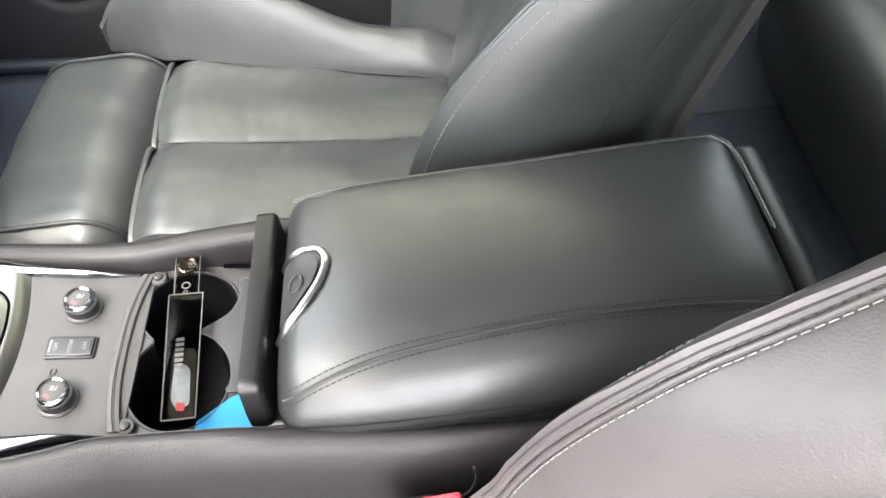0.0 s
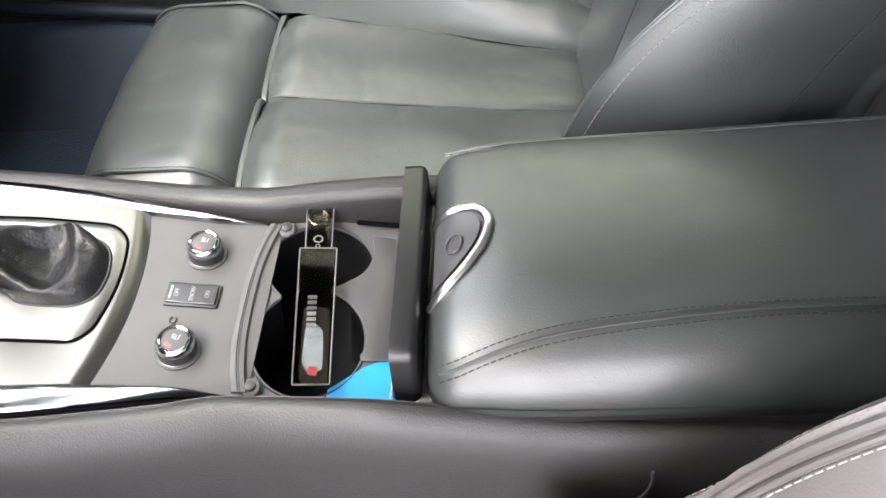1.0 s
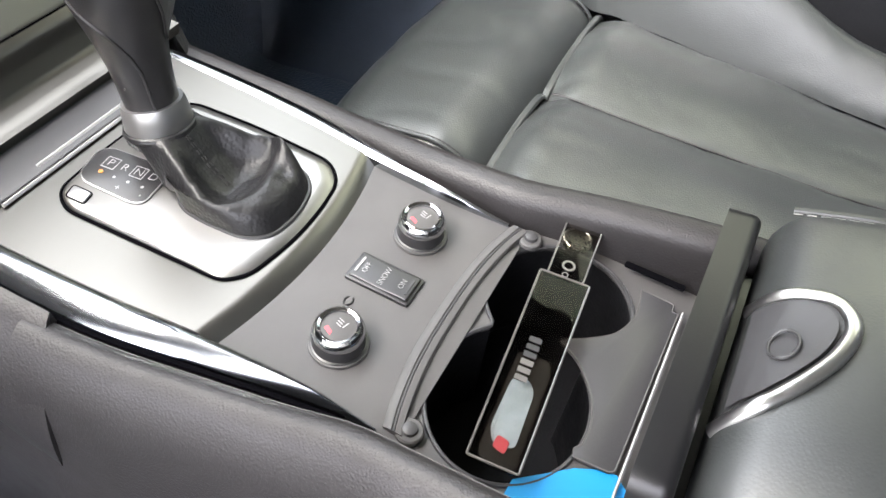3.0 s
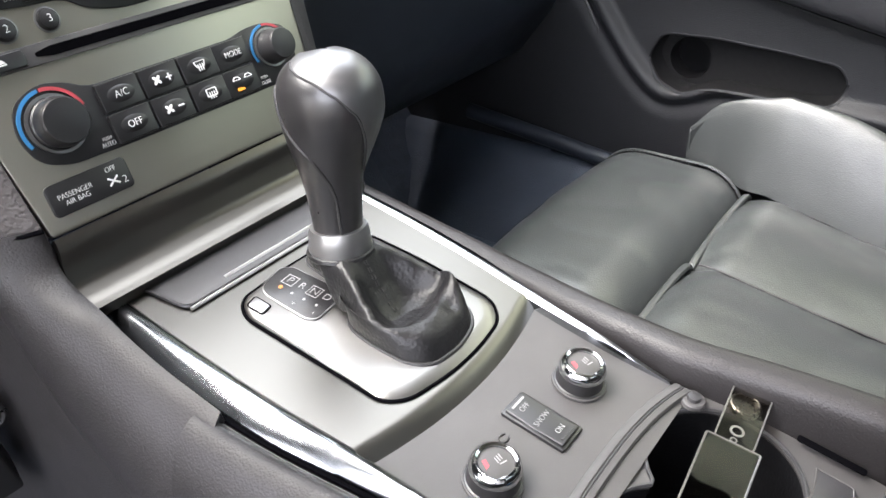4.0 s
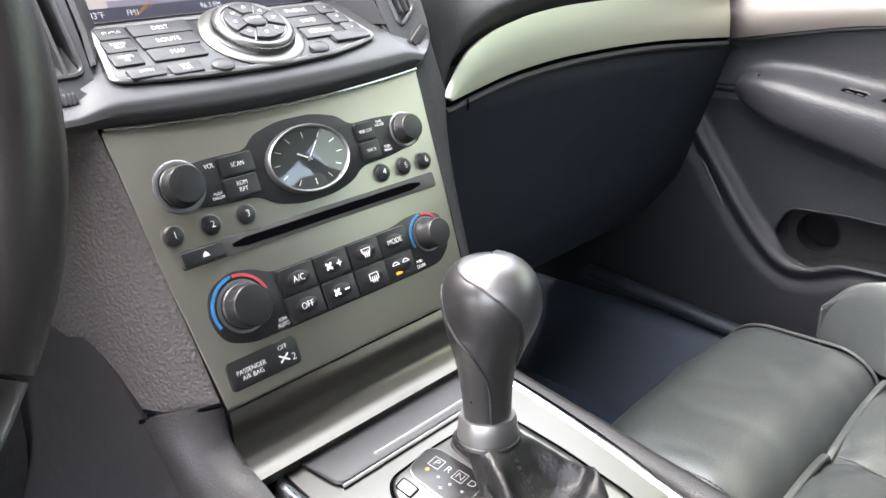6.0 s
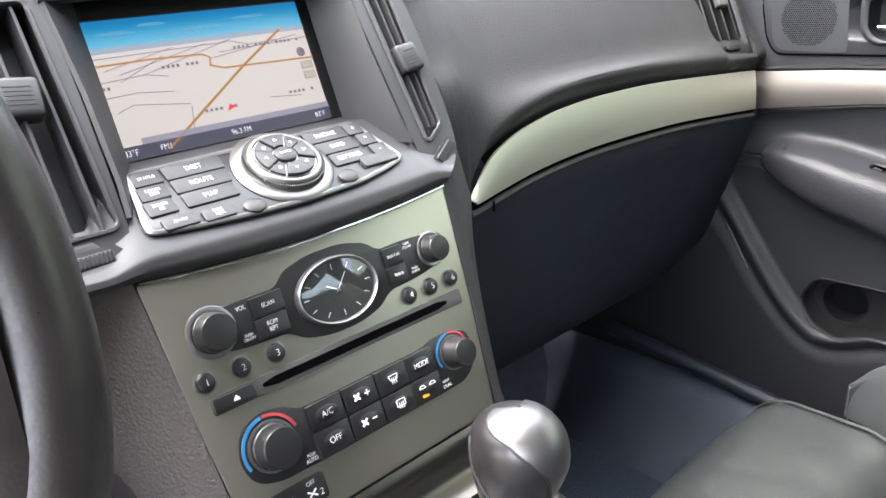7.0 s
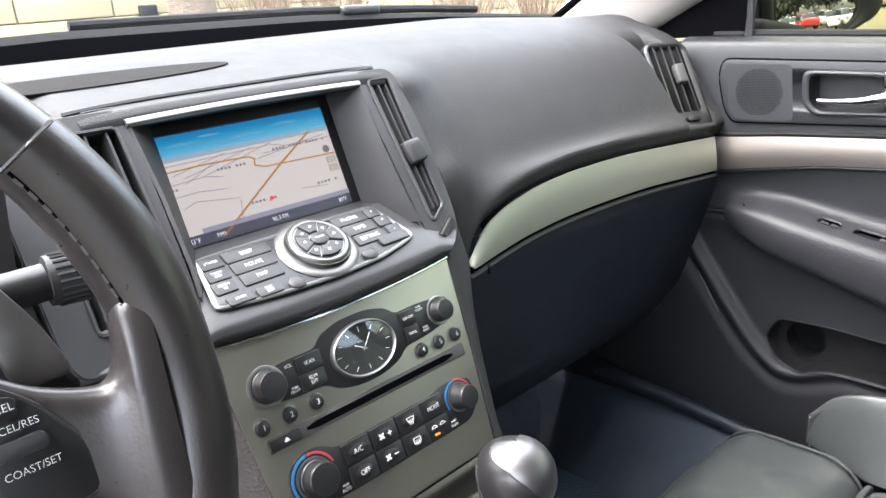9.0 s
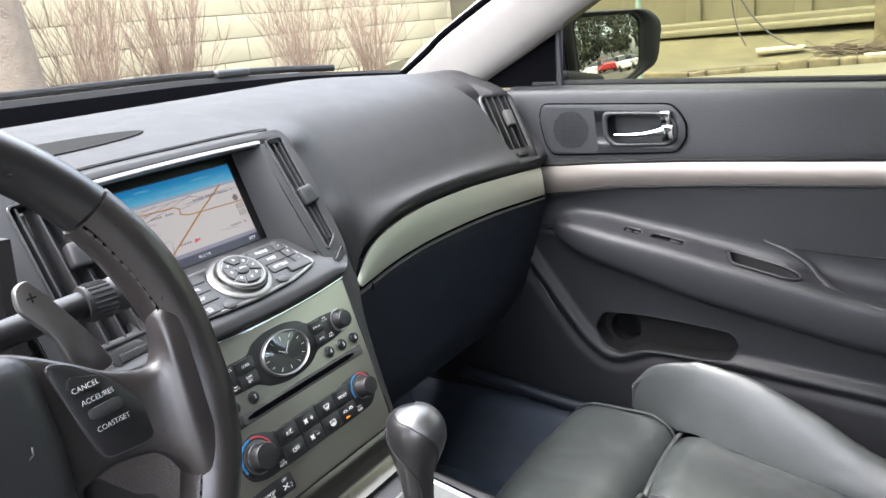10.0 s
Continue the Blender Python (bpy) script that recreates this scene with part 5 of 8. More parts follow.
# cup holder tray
# Near-black rubber: shade inside the wells is put into the colour.
WELL_SHADED = pbr("shaded_well_rubber", (0.0022, 0.0024, 0.0030), 0.7, var=0.2, vscale=30, bump=0.0002, bscale=500, spec=0.12)
CUP_A = [(0.0370 + 0.0385 * math.cos(a), -0.0288 + 0.0390 * math.sin(a)) for a in steps(0, 2 * math.pi, 72)[:-1]]
CUP_B = [(-0.0290 + 0.0440 * math.cos(a), -0.0293 + 0.0388 * math.sin(a)) for a in steps(0, 2 * math.pi, 72)[:-1]]


def in_cup(p, c, a, b):
    return ((p[0] - c[0]) / a) ** 2 + ((p[1] - c[1]) / b) ** 2 < 1


# outline round both wells: the near well's points outside the far well, then the far well's outside the near one
cups = [p for p in CUP_A[-36:] + CUP_A[:36] if not in_cup(p, (-0.0290, -0.0293), 0.0440, 0.0388)] + [p for p in CUP_B if not in_cup(p, (0.0370, -0.0288), 0.0385, 0.0390)]
TRAY = at2(CN, 0, 0, -0.004)
part("cup_tray", holed(rounded([(-0.0835, -0.100), (0.0815, -0.100), (0.0805, -0.004), (0.0715, 0.0055), (0.045, 0.0112), (0.0, 0.0135), (-0.046, 0.0112), (-0.0684, 0.0062), (-0.0835, -0.004)], 0.006), cups, TRAY, 0.004), PLASTIC_SWITCH, console, "dark plastic twin cup holder tray")
part("cup_wall", loft([[TRAY @ Vector((x, y, z)) for x, y in cups] for z in (-0.003, -0.04, -0.076)], caps=False), WELL_SHADED, console, "black cup holder well")
part("cup_floor", prism(rrect(0.17, 0.11, 0.01), 0.004, at2(TRAY, 0, -0.04, -0.079)), WELL_SHADED, console)
part("cup_rim", tube([TRAY @ Vector((x, y, 0.0004)) for x, y in cups + cups[:1]], 0.0012, 6), PLASTIC_GREY, console)


def lip_y(x):
    """Middle of the bowed lip at the tray's front."""
    return 0.0180 - 0.0085 * (abs(x + 0.002) / 0.070) ** 2.6


lip_x = steps(-0.0735, 0.0695, 40)
lip_prof = [(-0.0058, -0.006), (-0.0058, 0.0008), (-0.0050, 0.0018), (-0.0022, 0.0020), (-0.0014, 0.0012), (-0.0006, 0.0012), (0.0002, 0.0020), (0.0032, 0.0018), (0.0044, 0.0008), (0.0048, -0.004)]
part("tray_lip", loft([[CN @ Vector((x, lip_y(x) + d, h)) for d, h in lip_prof] for x in lip_x]), PLASTIC_SWITCH, console, "raised grooved lip of the tray")
part("lip_groove", tube([CN @ Vector((x, lip_y(x) - 0.0011, 0.0014)) for x in lip_x], 0.0007, 6), RUBBER, console)
for u, v in ((-0.0688, 0.0022), (0.0664, 0.0008)):
    part("screw_boss", lathe([(0, 0.0), (0.0068, 0.0), (0.0066, 0.0022), (0.0058, 0.0030), (0, 0.0032)], at2(CN, u, v, -0.002), 24), PLASTIC_SWITCH, console)
    part("tray_screw", lathe([(0, 0.0), (0.0038, 0.0), (0.0034, 0.0018), (0.002, 0.0024), (0, 0.0026)], at2(CN, u, v, 0.001), 20), PLASTIC_GREY, console)
pad_o = curve_pts([(0.0666, -0.0648, 0), (0.0575, -0.0666, 0), (0.0485, -0.0670, 0), (0.0390, -0.0650, 0), (0.0300, -0.0602, 0), (0.0216, -0.0505, 0), (0.0160, -0.0425, 0), (0.0132, -0.0393, 0)], 4) \
    + curve_pts([(0.0120, -0.0400, 0), (0.0092, -0.0460, 0), (0.0035, -0.0535, 0), (-0.0095, -0.0635, 0), (-0.0232, -0.0682, 0), (-0.0345, -0.0682, 0)], 4) \
    + [Vector(p) for p in ((-0.0385, -0.0655, 0), (-0.0425, -0.0662, 0), (-0.0415, -0.0832, 0), (-0.0395, -0.0855, 0), (0.0605, -0.0867, 0), (0.0610, -0.0835, 0), (0.0655, -0.0828, 0), (0.0662, -0.0800, 0))]
dv_ = part("divider_pad", prism([(p.x, p.y) for p in pad_o], 0.0024, at2(TRAY, 0, 0, 0.0006), 0.0004), PLASTIC_GREY, console, "grey rubber divider insert")
part("pad_edge", tube([TRAY @ Vector((p.x, p.y, 0.0027)) for p in pad_o + pad_o[:1]], 0.0006, 5), PLASTIC_SWITCH, dv_)
part("slide_slot", prism(rrect(0.004, 0.034, 0.0015), 0.001, at2(CN, 0.0775, -0.068, 0.0005)), FRIT, console, "black slot of the sliding lid")
part("slide_track", tube([CN @ Vector((x, -0.0885, 0.0)) for x in steps(-0.07, 0.062, 4)], 0.0008, 5), GREY_PRINT, console)
lid_o = rounded([(-0.083, 0.583), (0.080, 0.583), (0.0865, 0.60), (0.0865, 0.645), (-0.074, 0.645), (-0.0825, 0.618)], 0.008)
LDM = Matrix.Translation((0, -0.094, 0.0)) @ Matrix(((1, 0, 0, 0), (0, 0, -1, 0), (0, 1, 0, 0), (0, 0, 0, 1)))
part("tray_lid", prism(lid_o, 0.016, LDM, 0.005, 4), pbr("lid_plastic", (0.005, 0.005, 0.0055), 0.34, var=0.15, vscale=25, bump=0.00005, bscale=1500, spec=0.3), console, "open black sliding cup holder lid")
part("front_shelf", rbox(0.085, 0.02, 0.03, 0.005, m=pose(0, -0.118, 0.575)), PLASTIC_BLACK, console)

# shifter gate: a raised bright plate with a broad rounded edge, the display and the release let into it
GT = at2(CN, 0, 0, 0.0066)
SILVER_FLOOR = pbr("bright_gate_metal", (0.20, 0.197, 0.190), 0.36, 1.0, var=0.05, vscale=12)
gate_o = rounded([(-0.0440, 0.2270), (-0.0520, 0.2150), (-0.0500, 0.1664), (-0.0480, 0.1200), (-0.0380, 0.1110), (-0.0094, 0.1060), (0.0161, 0.1062), (0.0400, 0.1100), (0.0512, 0.1220), (0.0526, 0.1745), (0.0500, 0.2150), (0.0420, 0.2260), (0.0, 0.2300)], 0.012, 6)


def inset(outline, d):
    """The outline drawn in by d along its normals."""
    pts = [Vector(p) for p in outline]
    n = len(pts)
    out = []
    for i, p in enumerate(pts):
        t = (pts[(i + 1) % n] - pts[i - 1]).normalized()
        k = d(p) if callable(d) else d
        out.append((p.x - t.y * k, p.y + t.x * k))
    return out


def gate_edge(p):
    """Width of the gate's rounded edge: broad at the rear and on the far side."""
    return 0.0022 + 0.0060 * max(smooth(0.150, 0.112, p.y), 0.7 * smooth(0.02, 0.05, p.x))


area_ = sum(a[0] * b[1] - b[0] * a[1] for a, b in zip(gate_o, gate_o[1:] + gate_o[:1]))
gate_o = gate_o if area_ > 0 else gate_o[::-1]
g_in = inset(gate_o, gate_edge)
rings_ = []
for k, h in ((0.0, -0.003), (0.0, 0.0004), (0.15, 0.0011), (0.45, 0.0020), (0.80, 0.0026), (1.0, 0.0028)):
    rings_.append([GT @ Vector((a[0] + (b[0] - a[0]) * k, a[1] + (b[1] - a[1]) * k, h)) for a, b in zip(gate_o, g_in)])
gate = part("shifter_gate", loft(rings_), SILVER_FLOOR, console, "bright satin shifter gate plate")
part("gate_gap", tube([GT @ Vector((*p, 0.0004)) for p in inset(gate_o, -0.0008) + inset(gate_o, -0.0008)[:1]], 0.0010, 6), FRIT, console)
GT = at2(GT, 0, 0, 0.0028)
disp_o = rounded([(-0.0345, 0.2185), (-0.0310, 0.2255), (-0.0125, 0.2300), (-0.0070, 0.2250), (-0.0035, 0.1945), (-0.0075, 0.1860), (-0.0295, 0.1830), (-0.0335, 0.1880)], 0.005, 4)
disp = part("gear_display", prism(disp_o, 0.0010, GT, 0.0004), PLASTIC_BLACK, console, "dark gear position display")
part("display_rim", tube([GT @ Vector((*p, 0.0005)) for p in disp_o + disp_o[:1]], 0.0006, 5), SILVER, disp)
for i, ch in enumerate("PRND"):
    mt = at2(GT, -0.0167 + 0.0011 * i, 0.2172 - 0.0086 * i, 0.0011) @ Matrix.Rotation(radians(-83), 4, "Z")
    text(ch, 0.0072, mt, GREY_PRINT, disp)
    if ch in "PN":
        for dx, dy, w_, h_ in ((0, 0.0040, 0.0078, 0.0005), (0, -0.0040, 0.0078, 0.0005), (0.0037, 0, 0.0005, 0.0080), (-0.0037, 0, 0.0005, 0.0080)):
            part("letter_box", prism(rrect(w_, h_, 0.0001, 1), 0.0001, at2(mt, dx, dy)), GREY_PRINT, disp)
part("lamp", prism(ellipse(0.0013, 0.0013, 12), 0.0004, at2(GT, -0.0245, 0.2172, 0.0010)), AMBER, disp)
for i in range(3):
    part("gear_dot", prism(ellipse(0.0009, 0.0009, 10), 0.0002, at2(GT, -0.0240 + 0.001 * i, 0.2085 - 0.0086 * i, 0.0010)), GREY_PRINT, disp)
text("+", 0.0058, at2(GT, -0.0290, 0.2015, 0.0011), GREY_PRINT, disp)
text("-", 0.0058, at2(GT, -0.0275, 0.1885, 0.0011), GREY_PRINT, disp)
part("lock_release", prism(rounded([(-0.0468, 0.2195), (-0.0392, 0.2215), (-0.0388, 0.2100), (-0.0462, 0.2085)], 0.0018, 4), 0.0008, GT, 0.0004), SILVER, console, "small satin release cover")
part("release_gap", tube([GT @ Vector((*p, 0.0001)) for p in rounded([(-0.0472, 0.2200), (-0.0388, 0.2222), (-0.0383, 0.2094), (-0.0466, 0.2078)], 0.002, 4) * 2][:22], 0.0004, 5), FRIT, console)

# ================= gear lever =================
lever = thing("gear_lever", (0.008, 0.16, 0.63), "black leather gear lever with silver top", "gear lever")
AX = frame_m((0.006, 0.1905, 0.676), (1, 0, -0.07), (0.0, 1, -0.04))


def knob_ring(h, k=1.0, n=40):
    """Outline of the grip at height h over the collar."""
    t = h / 0.100
    a = eased(t, [(0, 0.0142), (0.1, 0.0145), (0.25, 0.0157), (0.38, 0.0180), (0.5, 0.0214), (0.6, 0.0240), (0.7, 0.0256), (0.8, 0.0254), (0.87, 0.0236), (0.93, 0.0196), (0.97, 0.0138), (0.99, 0.0080), (1.0, 0.0004)])
    b = a * table(t, [(0, 0.95), (0.4, 1.0), (0.7, 1.12), (1, 1.1)])
    off = -0.004 * smooth(0.3, 0.75, t)
    return [AX @ Vector((a * k * math.cos(2 * math.pi * i / n), b * k * math.sin(2 * math.pi * i / n) + off, h)) for i in range(n)]


hs = [0.100 * t for t in (0, .05, .1, .18, .25, .32, .4, .48, .55, .62, .7, .75, .8, .84, .88, .91, .94, .96, .98, .99, 1)]
part("grip", loft([knob_ring(h) for h in hs]), WHEEL_LEATHER, lever, "black leather grip")


def grip_pt(ang, h, k=1.0):
    i = ang / 360 * 40
    r = knob_ring(h, k)
    a, b = r[int(i) % 40], r[(int(i) + 1) % 40]
    return a + (b - a) * (i - int(i))


# silver cap: a leaf over the top and down the far side
CAP_L = [(0.37, 289), (0.42, 282), (0.5, 274), (0.59, 264), (0.73, 249), (0.825, 231), (0.9, 207), (0.94, 168), (0.97, 142), (1.0, 120)]
CAP_R = [(0.37, 292), (0.42, 299), (0.5, 306), (0.6, 311), (0.75, 314), (0.85, 319), (0.92, 330), (0.96, 352), (1.0, 400)]


def cap_fn(s, t):
    q = 0.37 + 0.629 * t
    a = table(q, CAP_L)
    return grip_pt((a + (table(q, CAP_R) - a) * s) % 360, 0.100 * q, 1.0) + AX.to_3x3() @ Vector((0, 0, 0.0012 * smooth(0.9, 1.0, q))) + (grip_pt((a + (table(q, CAP_R) - a) * s) % 360, 0.100 * q, 1.0) - AX @ Vector((0, 0, 0.1 * q))).normalized() * 0.0012


CAP_METAL = pbr("worn_cap_metal", (0.125, 0.125, 0.127), 0.38, 0.9, var=0.15, vscale=60)
part("silver_cap", sheet(cap_fn, steps(0, 1, 30), steps(0, 1, 40), 0.0008), CAP_METAL, lever, "satin silver cap on the grip")
part("cap_seam", tube([cap_fn(0.0, t) for t in steps(0, 0.93, 36)], 0.0007, 6), RUBBER, lever)
part("grip_seam", tube([grip_pt(table(t, [(0, 234), (0.24, 230), (0.335, 221), (0.475, 198), (0.56, 177), (0.67, 157), (0.84, 139)]), 0.100 * t, 1.0) for t in steps(0.02, 0.84, 40)], 0.0010, 6), RUBBER, lever)
part("collar", lathe([(0.0, -0.012), (0.0175, -0.012), (0.0182, -0.010), (0.0170, 0.0), (0.0160, 0.003), (0.012, 0.003)], AX, 40), SILVER, lever, "silver collar ring")


# collapsed leather boot from the gate's opening up to the collar: two long rolls with a hollow between them
BOOT = rounded([(0.0010, 0.2265), (-0.0010, 0.1900), (-0.0110, 0.1775), (-0.0225, 0.1655), (-0.0240, 0.1500), (-0.0225, 0.1260), (-0.0140, 0.1145), (0.0060, 0.1120), (0.0250, 0.1165), (0.0350, 0.1270), (0.0375, 0.1600), (0.0360, 0.2050), (0.0280, 0.2250)], 0.010, 5)
BOOT_C = Vector((0.0075, 0.1720))


def boot_base(a):
    """The opening's edge in the direction a."""
    d = Vector((math.cos(a), math.sin(a)))
    best = 0.02
    for p, q in zip(BOOT, BOOT[1:] + BOOT[:1]):
        p, q = Vector(p) - BOOT_C, Vector(q) - BOOT_C
        e = q - p
        den = d.x * e.y - d.y * e.x
        if abs(den) > 1e-12:
            k, t = (p.x * e.y - p.y * e.x) / den, (p.x * d.y - p.y * d.x) / den
            if k > 0 and -1e-6 <= t <= 1 + 1e-6:
                best = k
    return BOOT_C + d * best


def boot_pt(a, t):
    b = boot_base(a)
    low = CN @ Vector((b.x, b.y, 0.0090))
    top = AX @ Vector((0.0180 * math.cos(a), 0.0180 * math.sin(a), -0.0105))
    deg = math.degrees(a) % 360
    roll_n = math.exp(-((deg - 224) / 17) ** 2)
    roll_f = math.exp(-((deg - 314) / 15) ** 2)
    front = 1 - smooth(150, 190, deg) * smooth(362, 335, deg)
    w = min(1.0, roll_n + roll_f + 0.85 * front)
    ridge = eased(t, [(0, 0), (0.06, 0.26), (0.18, 0.42), (0.5, 0.56), (0.8, 0.82), (1, 1)])
    hollow = eased(t, [(0, 0), (0.06, 0.28), (0.15, 0.40), (0.24, 0.40), (0.34, 0.20), (0.50, 0.09), (0.72, 0.34), (1, 1)])
    h = ridge * w + hollow * (1 - w)
    h += 0.22 * math.exp(-((deg - 304) / 10) ** 2 - ((t - 0.15) / 0.09) ** 2) - 0.10 * math.exp(-((deg - 284) / 7) ** 2 - ((t - 0.16) / 0.08) ** 2)
    k = t + 0.08 * math.sin(math.pi * t) * (1 - w) - 0.12 * math.sin(math.pi * t) * w
    q = low.lerp(top, k)
    q.z = deck_z(q.y) + 0.0092 + max(0.012, top.z - deck_z(q.y) - 0.0092) * h
    out = Vector((math.cos(a), math.sin(a), 0))
    body = math.sin(math.pi * min(1, t * 1.02)) ** 0.7
    q += out * (0.0036 * roll_n + 0.0026 * roll_f) * body
    crease = max(0.0, 1 - 4 * abs(noise.noise(Vector((q.x * 55 + q.y * 35, q.y * 75 - q.x * 20, 3.0)))))
    fine = noise.noise(Vector((q.x * 150, q.y * 90, q.z * 90))) * 0.0005 - 0.0012 * crease
    return q + Vector((0, 0, 1)) * fine * body * (0.35 + 0.65 * smooth(345, 310, deg) * smooth(185, 220, deg)) * smooth(1.0, 0.8, t)


part("boot", loft([[boot_pt(2 * math.pi * i / 128, t) for i in range(128)] for t in steps(0, 1, 44)]), LEATHER_BOOT, lever, "collapsed creased black leather boot", angle=70)
part("boot_collar", tube([AX @ Vector((0.0176 * math.cos(a), 0.0176 * math.sin(a), -0.0125)) for a in steps(0, 2 * math.pi, 40)], 0.0022, 8), LEATHER_BOOT, lever)
for deg in (262, 266):
    part("boot_stitching", stitches([boot_pt(radians(deg), t) + Vector((0, 0, 0.0005)) for t in steps(0.55, 0.97, 20)], 0.0026, 0.0018, 0.0004), THREAD_DARK, lever)
part("boot_hem", tube([CN @ Vector((*p, 0.0094)) for p in BOOT + BOOT[:1]], 0.0013, 6), RUBBER, lever)

# ================= armrest =================
arm = thing("armrest", (0.005, -0.30, 0.59), "padded black leather armrest lid with stitched edges", "armrest")
AC = Vector((0.006, -0.294, 0.621))


def arm_warp(p):
    u, v = p.x / 0.104, p.y / 0.180
    q = Vector(p)
    if p.z > 0:
        q.z += 0.012 * (1 - u * u) * (1 - v ** 4) - 0.004 * v * (1 if v > 0 else 0.3) - 0.013 * smooth(-0.052, -0.104, p.x)
        q.z += 0.0007 * noise.noise(Vector((p.x * 25, p.y * 14, 2)))
    q.x *= 1 + 0.02 * v - (0.03 if p.z < 0 else 0.0) * abs(p.z) / 0.03 - 0.05 * smooth(0.6, 1.0, v)
    q.z += -0.004 * smooth(0.75, 1.0, v) - 0.0075 * min(0.0, v)
    return AC + q


part("pad", rbox(0.104, 0.180, 0.030, 0.022, 5, mid=10, warp=arm_warp), LEATHER_ARM, arm, "padded leather lid")


def arm_top(x, y):
    u, v = (x - AC.x) / 0.104, (y - AC.y) / 0.180
    return AC.z + 0.030 + 0.012 * (1 - u * u) * (1 - v ** 4) - 0.004 * v * (1 if v > 0 else 0.3) - 0.004 * smooth(0.75, 1.0, v) - 0.0075 * min(0.0, v) - 0.013 * smooth(-0.058, -0.110, x)


near = [Vector((x, y, arm_top(x, y) + 0.0004)) for x, y in [(eased(y, [(-0.47, -0.066), (-0.447, -0.064), (-0.39, -0.0595), (-0.316, -0.0575), (-0.259, -0.0605), (-0.184, -0.069), (-0.127, -0.084)]), y) for y in steps(-0.124, -0.462, 34)]]
part("seam", tube(near, 0.0011, 8, 0.6), RUBBER, arm)
part("stitching", stitches([Vector((p.x + 0.0042, p.y, arm_top(p.x + 0.0042, p.y) + 0.0006)) for p in near], 0.0032, 0.0014, 0.0005), THREAD_DARK, arm)
part("stitching", stitches([Vector((p.x - 0.0046, p.y, arm_top(p.x - 0.0046, p.y) + 0.0006)) for p in near], 0.0032, 0.0014, 0.0005), THREAD_DARK, arm)
far = [Vector((0.0985 + 0.002 * math.sin(3 * t), -0.122 - 0.335 * t, 0)) for t in steps(0, 1, 30)] + [Vector((0.088, -0.4665, 0)), Vector((0.07, -0.470, 0)), Vector((0.0, -0.472, 0))]
far = [Vector((p.x, p.y, arm_top(p.x, p.y) - 0.003)) for p in far]
part("seam", tube(far, 0.0018, 8, 0.6), LEATHER_ARM, arm)
part("stitching", stitches([p + Vector((-0.005, 0, 0.0016)) for p in far], 0.0042, 0.0018, 0.0004), THREAD, arm)
# latch: a lopsided chrome loop round a flush button
def on_arm(x, y, lift=0.0):
    z = arm_top(x, y) if y < -0.138 else table(y, [(-0.138, arm_top(x, -0.138)), (-0.130, arm_top(x, -0.138) - 0.0035), (-0.122, arm_top(x, -0.138) - 0.0105), (-0.1165, 0.632), (-0.114, 0.62)][0:5])
    return Vector((x, y, z + lift))


loop = curve_pts([on_arm(0.034, -0.1155, 0.002), on_arm(0.0345, -0.126, 0.002), on_arm(0.034, -0.138, 0.001), on_arm(0.030, -0.148, 0.001), on_arm(0.018, -0.1535, 0.001), on_arm(0.003, -0.1505, 0.001), on_arm(-0.010, -0.143, 0.001), on_arm(-0.021, -0.134, 0.001), on_arm(-0.028, -0.126, 0.002), on_arm(-0.033, -0.1155, 0.002)], 6)
part("latch_ring", tube(loop, 0.0034, 12, 0.8), pbr("satin_latch_metal", (0.42, 0.42, 0.41), 0.30, 1.0, var=0.05, vscale=30), arm, "satin chrome latch ring")
mid_ = Vector((0.004, -0.126, 0))


def latch_sheet(k, lift, n=12):
    pts = [mid_.lerp(Vector((p.x, p.y, 0)), k) for p in loop]
    bm = bmesh.new()
    front = [bm.verts.new(on_arm(p.x, p.y, lift)) for p in pts]
    c = bm.verts.new(on_arm(0.004, -0.124, lift + 0.0008))
    for a_, b_ in zip(front, front[1:]):
        bm.faces.new((a_, b_, c))
    bm.faces.new((front[-1], front[0], c))
    return bm


# Dark sheet laid on the pad paints the shade of a latch recess.
part("latch_shade", latch_sheet(0.97, 0.0016), RUBBER, arm)
lb = part("latch_button", latch_sheet(0.80, 0.0034), PLASTIC_GREY, arm, "grey latch button")
part("finger_dent", tube([on_arm(0.003 + 0.0075 * math.cos(a), -0.131 + 0.0052 * math.sin(a), 0.0040) for a in steps(0, 2 * math.pi, 20)], 0.0008, 6), PLASTIC_GREY, lb)

box = thing("console_box", (0, -0.36, 0.28), "dark plastic storage box under the armrest", "storage box")
part("body", rbox(0.098, 0.195, 0.15, 0.02, m=pose(0.002, -0.315, 0.44)), PLASTIC_BLACK, box)
part("rear_cover", rbox(0.098, 0.012, 0.085, 0.010, 4, m=pose(0.030, -0.494, 0.532, 4)), PLASTIC_GREY, box, "grey rounded rear cover")
part("vent_clip", rbox(0.006, 0.005, 0.006, 0.002, m=pose(-0.03, -0.515, 0.60)), CHROME, box)

# things in the cup holders
tag = thing("plastic_tag", (0.01, -0.03, 0.598), "clear acrylic key tag with a round magnet", "tag")
TG = frame_m((0.0075, -0.0312, 0.6030), (1, 0.091, 0.012), (-0.091, 1, 0.168))
CLEAR = glass("clear_acrylic", (0.66, 0.64, 0.61), 0.012)
FROST = pbr("frosted_acrylic_edge", (0.060, 0.058, 0.054), 0.3, var=0.4, vscale=80)
sl_o = rounded([(-0.078, -0.0118), (0.034, -0.0132), (0.034, 0.0132), (-0.078, 0.0118)], 0.001, 2)
tg_o = rounded([(0.034, -0.0095), (0.0735, -0.0098), (0.0800, -0.0045), (0.0800, 0.0070), (0.0765, 0.0100), (0.034, 0.0095)], 0.002, 3)
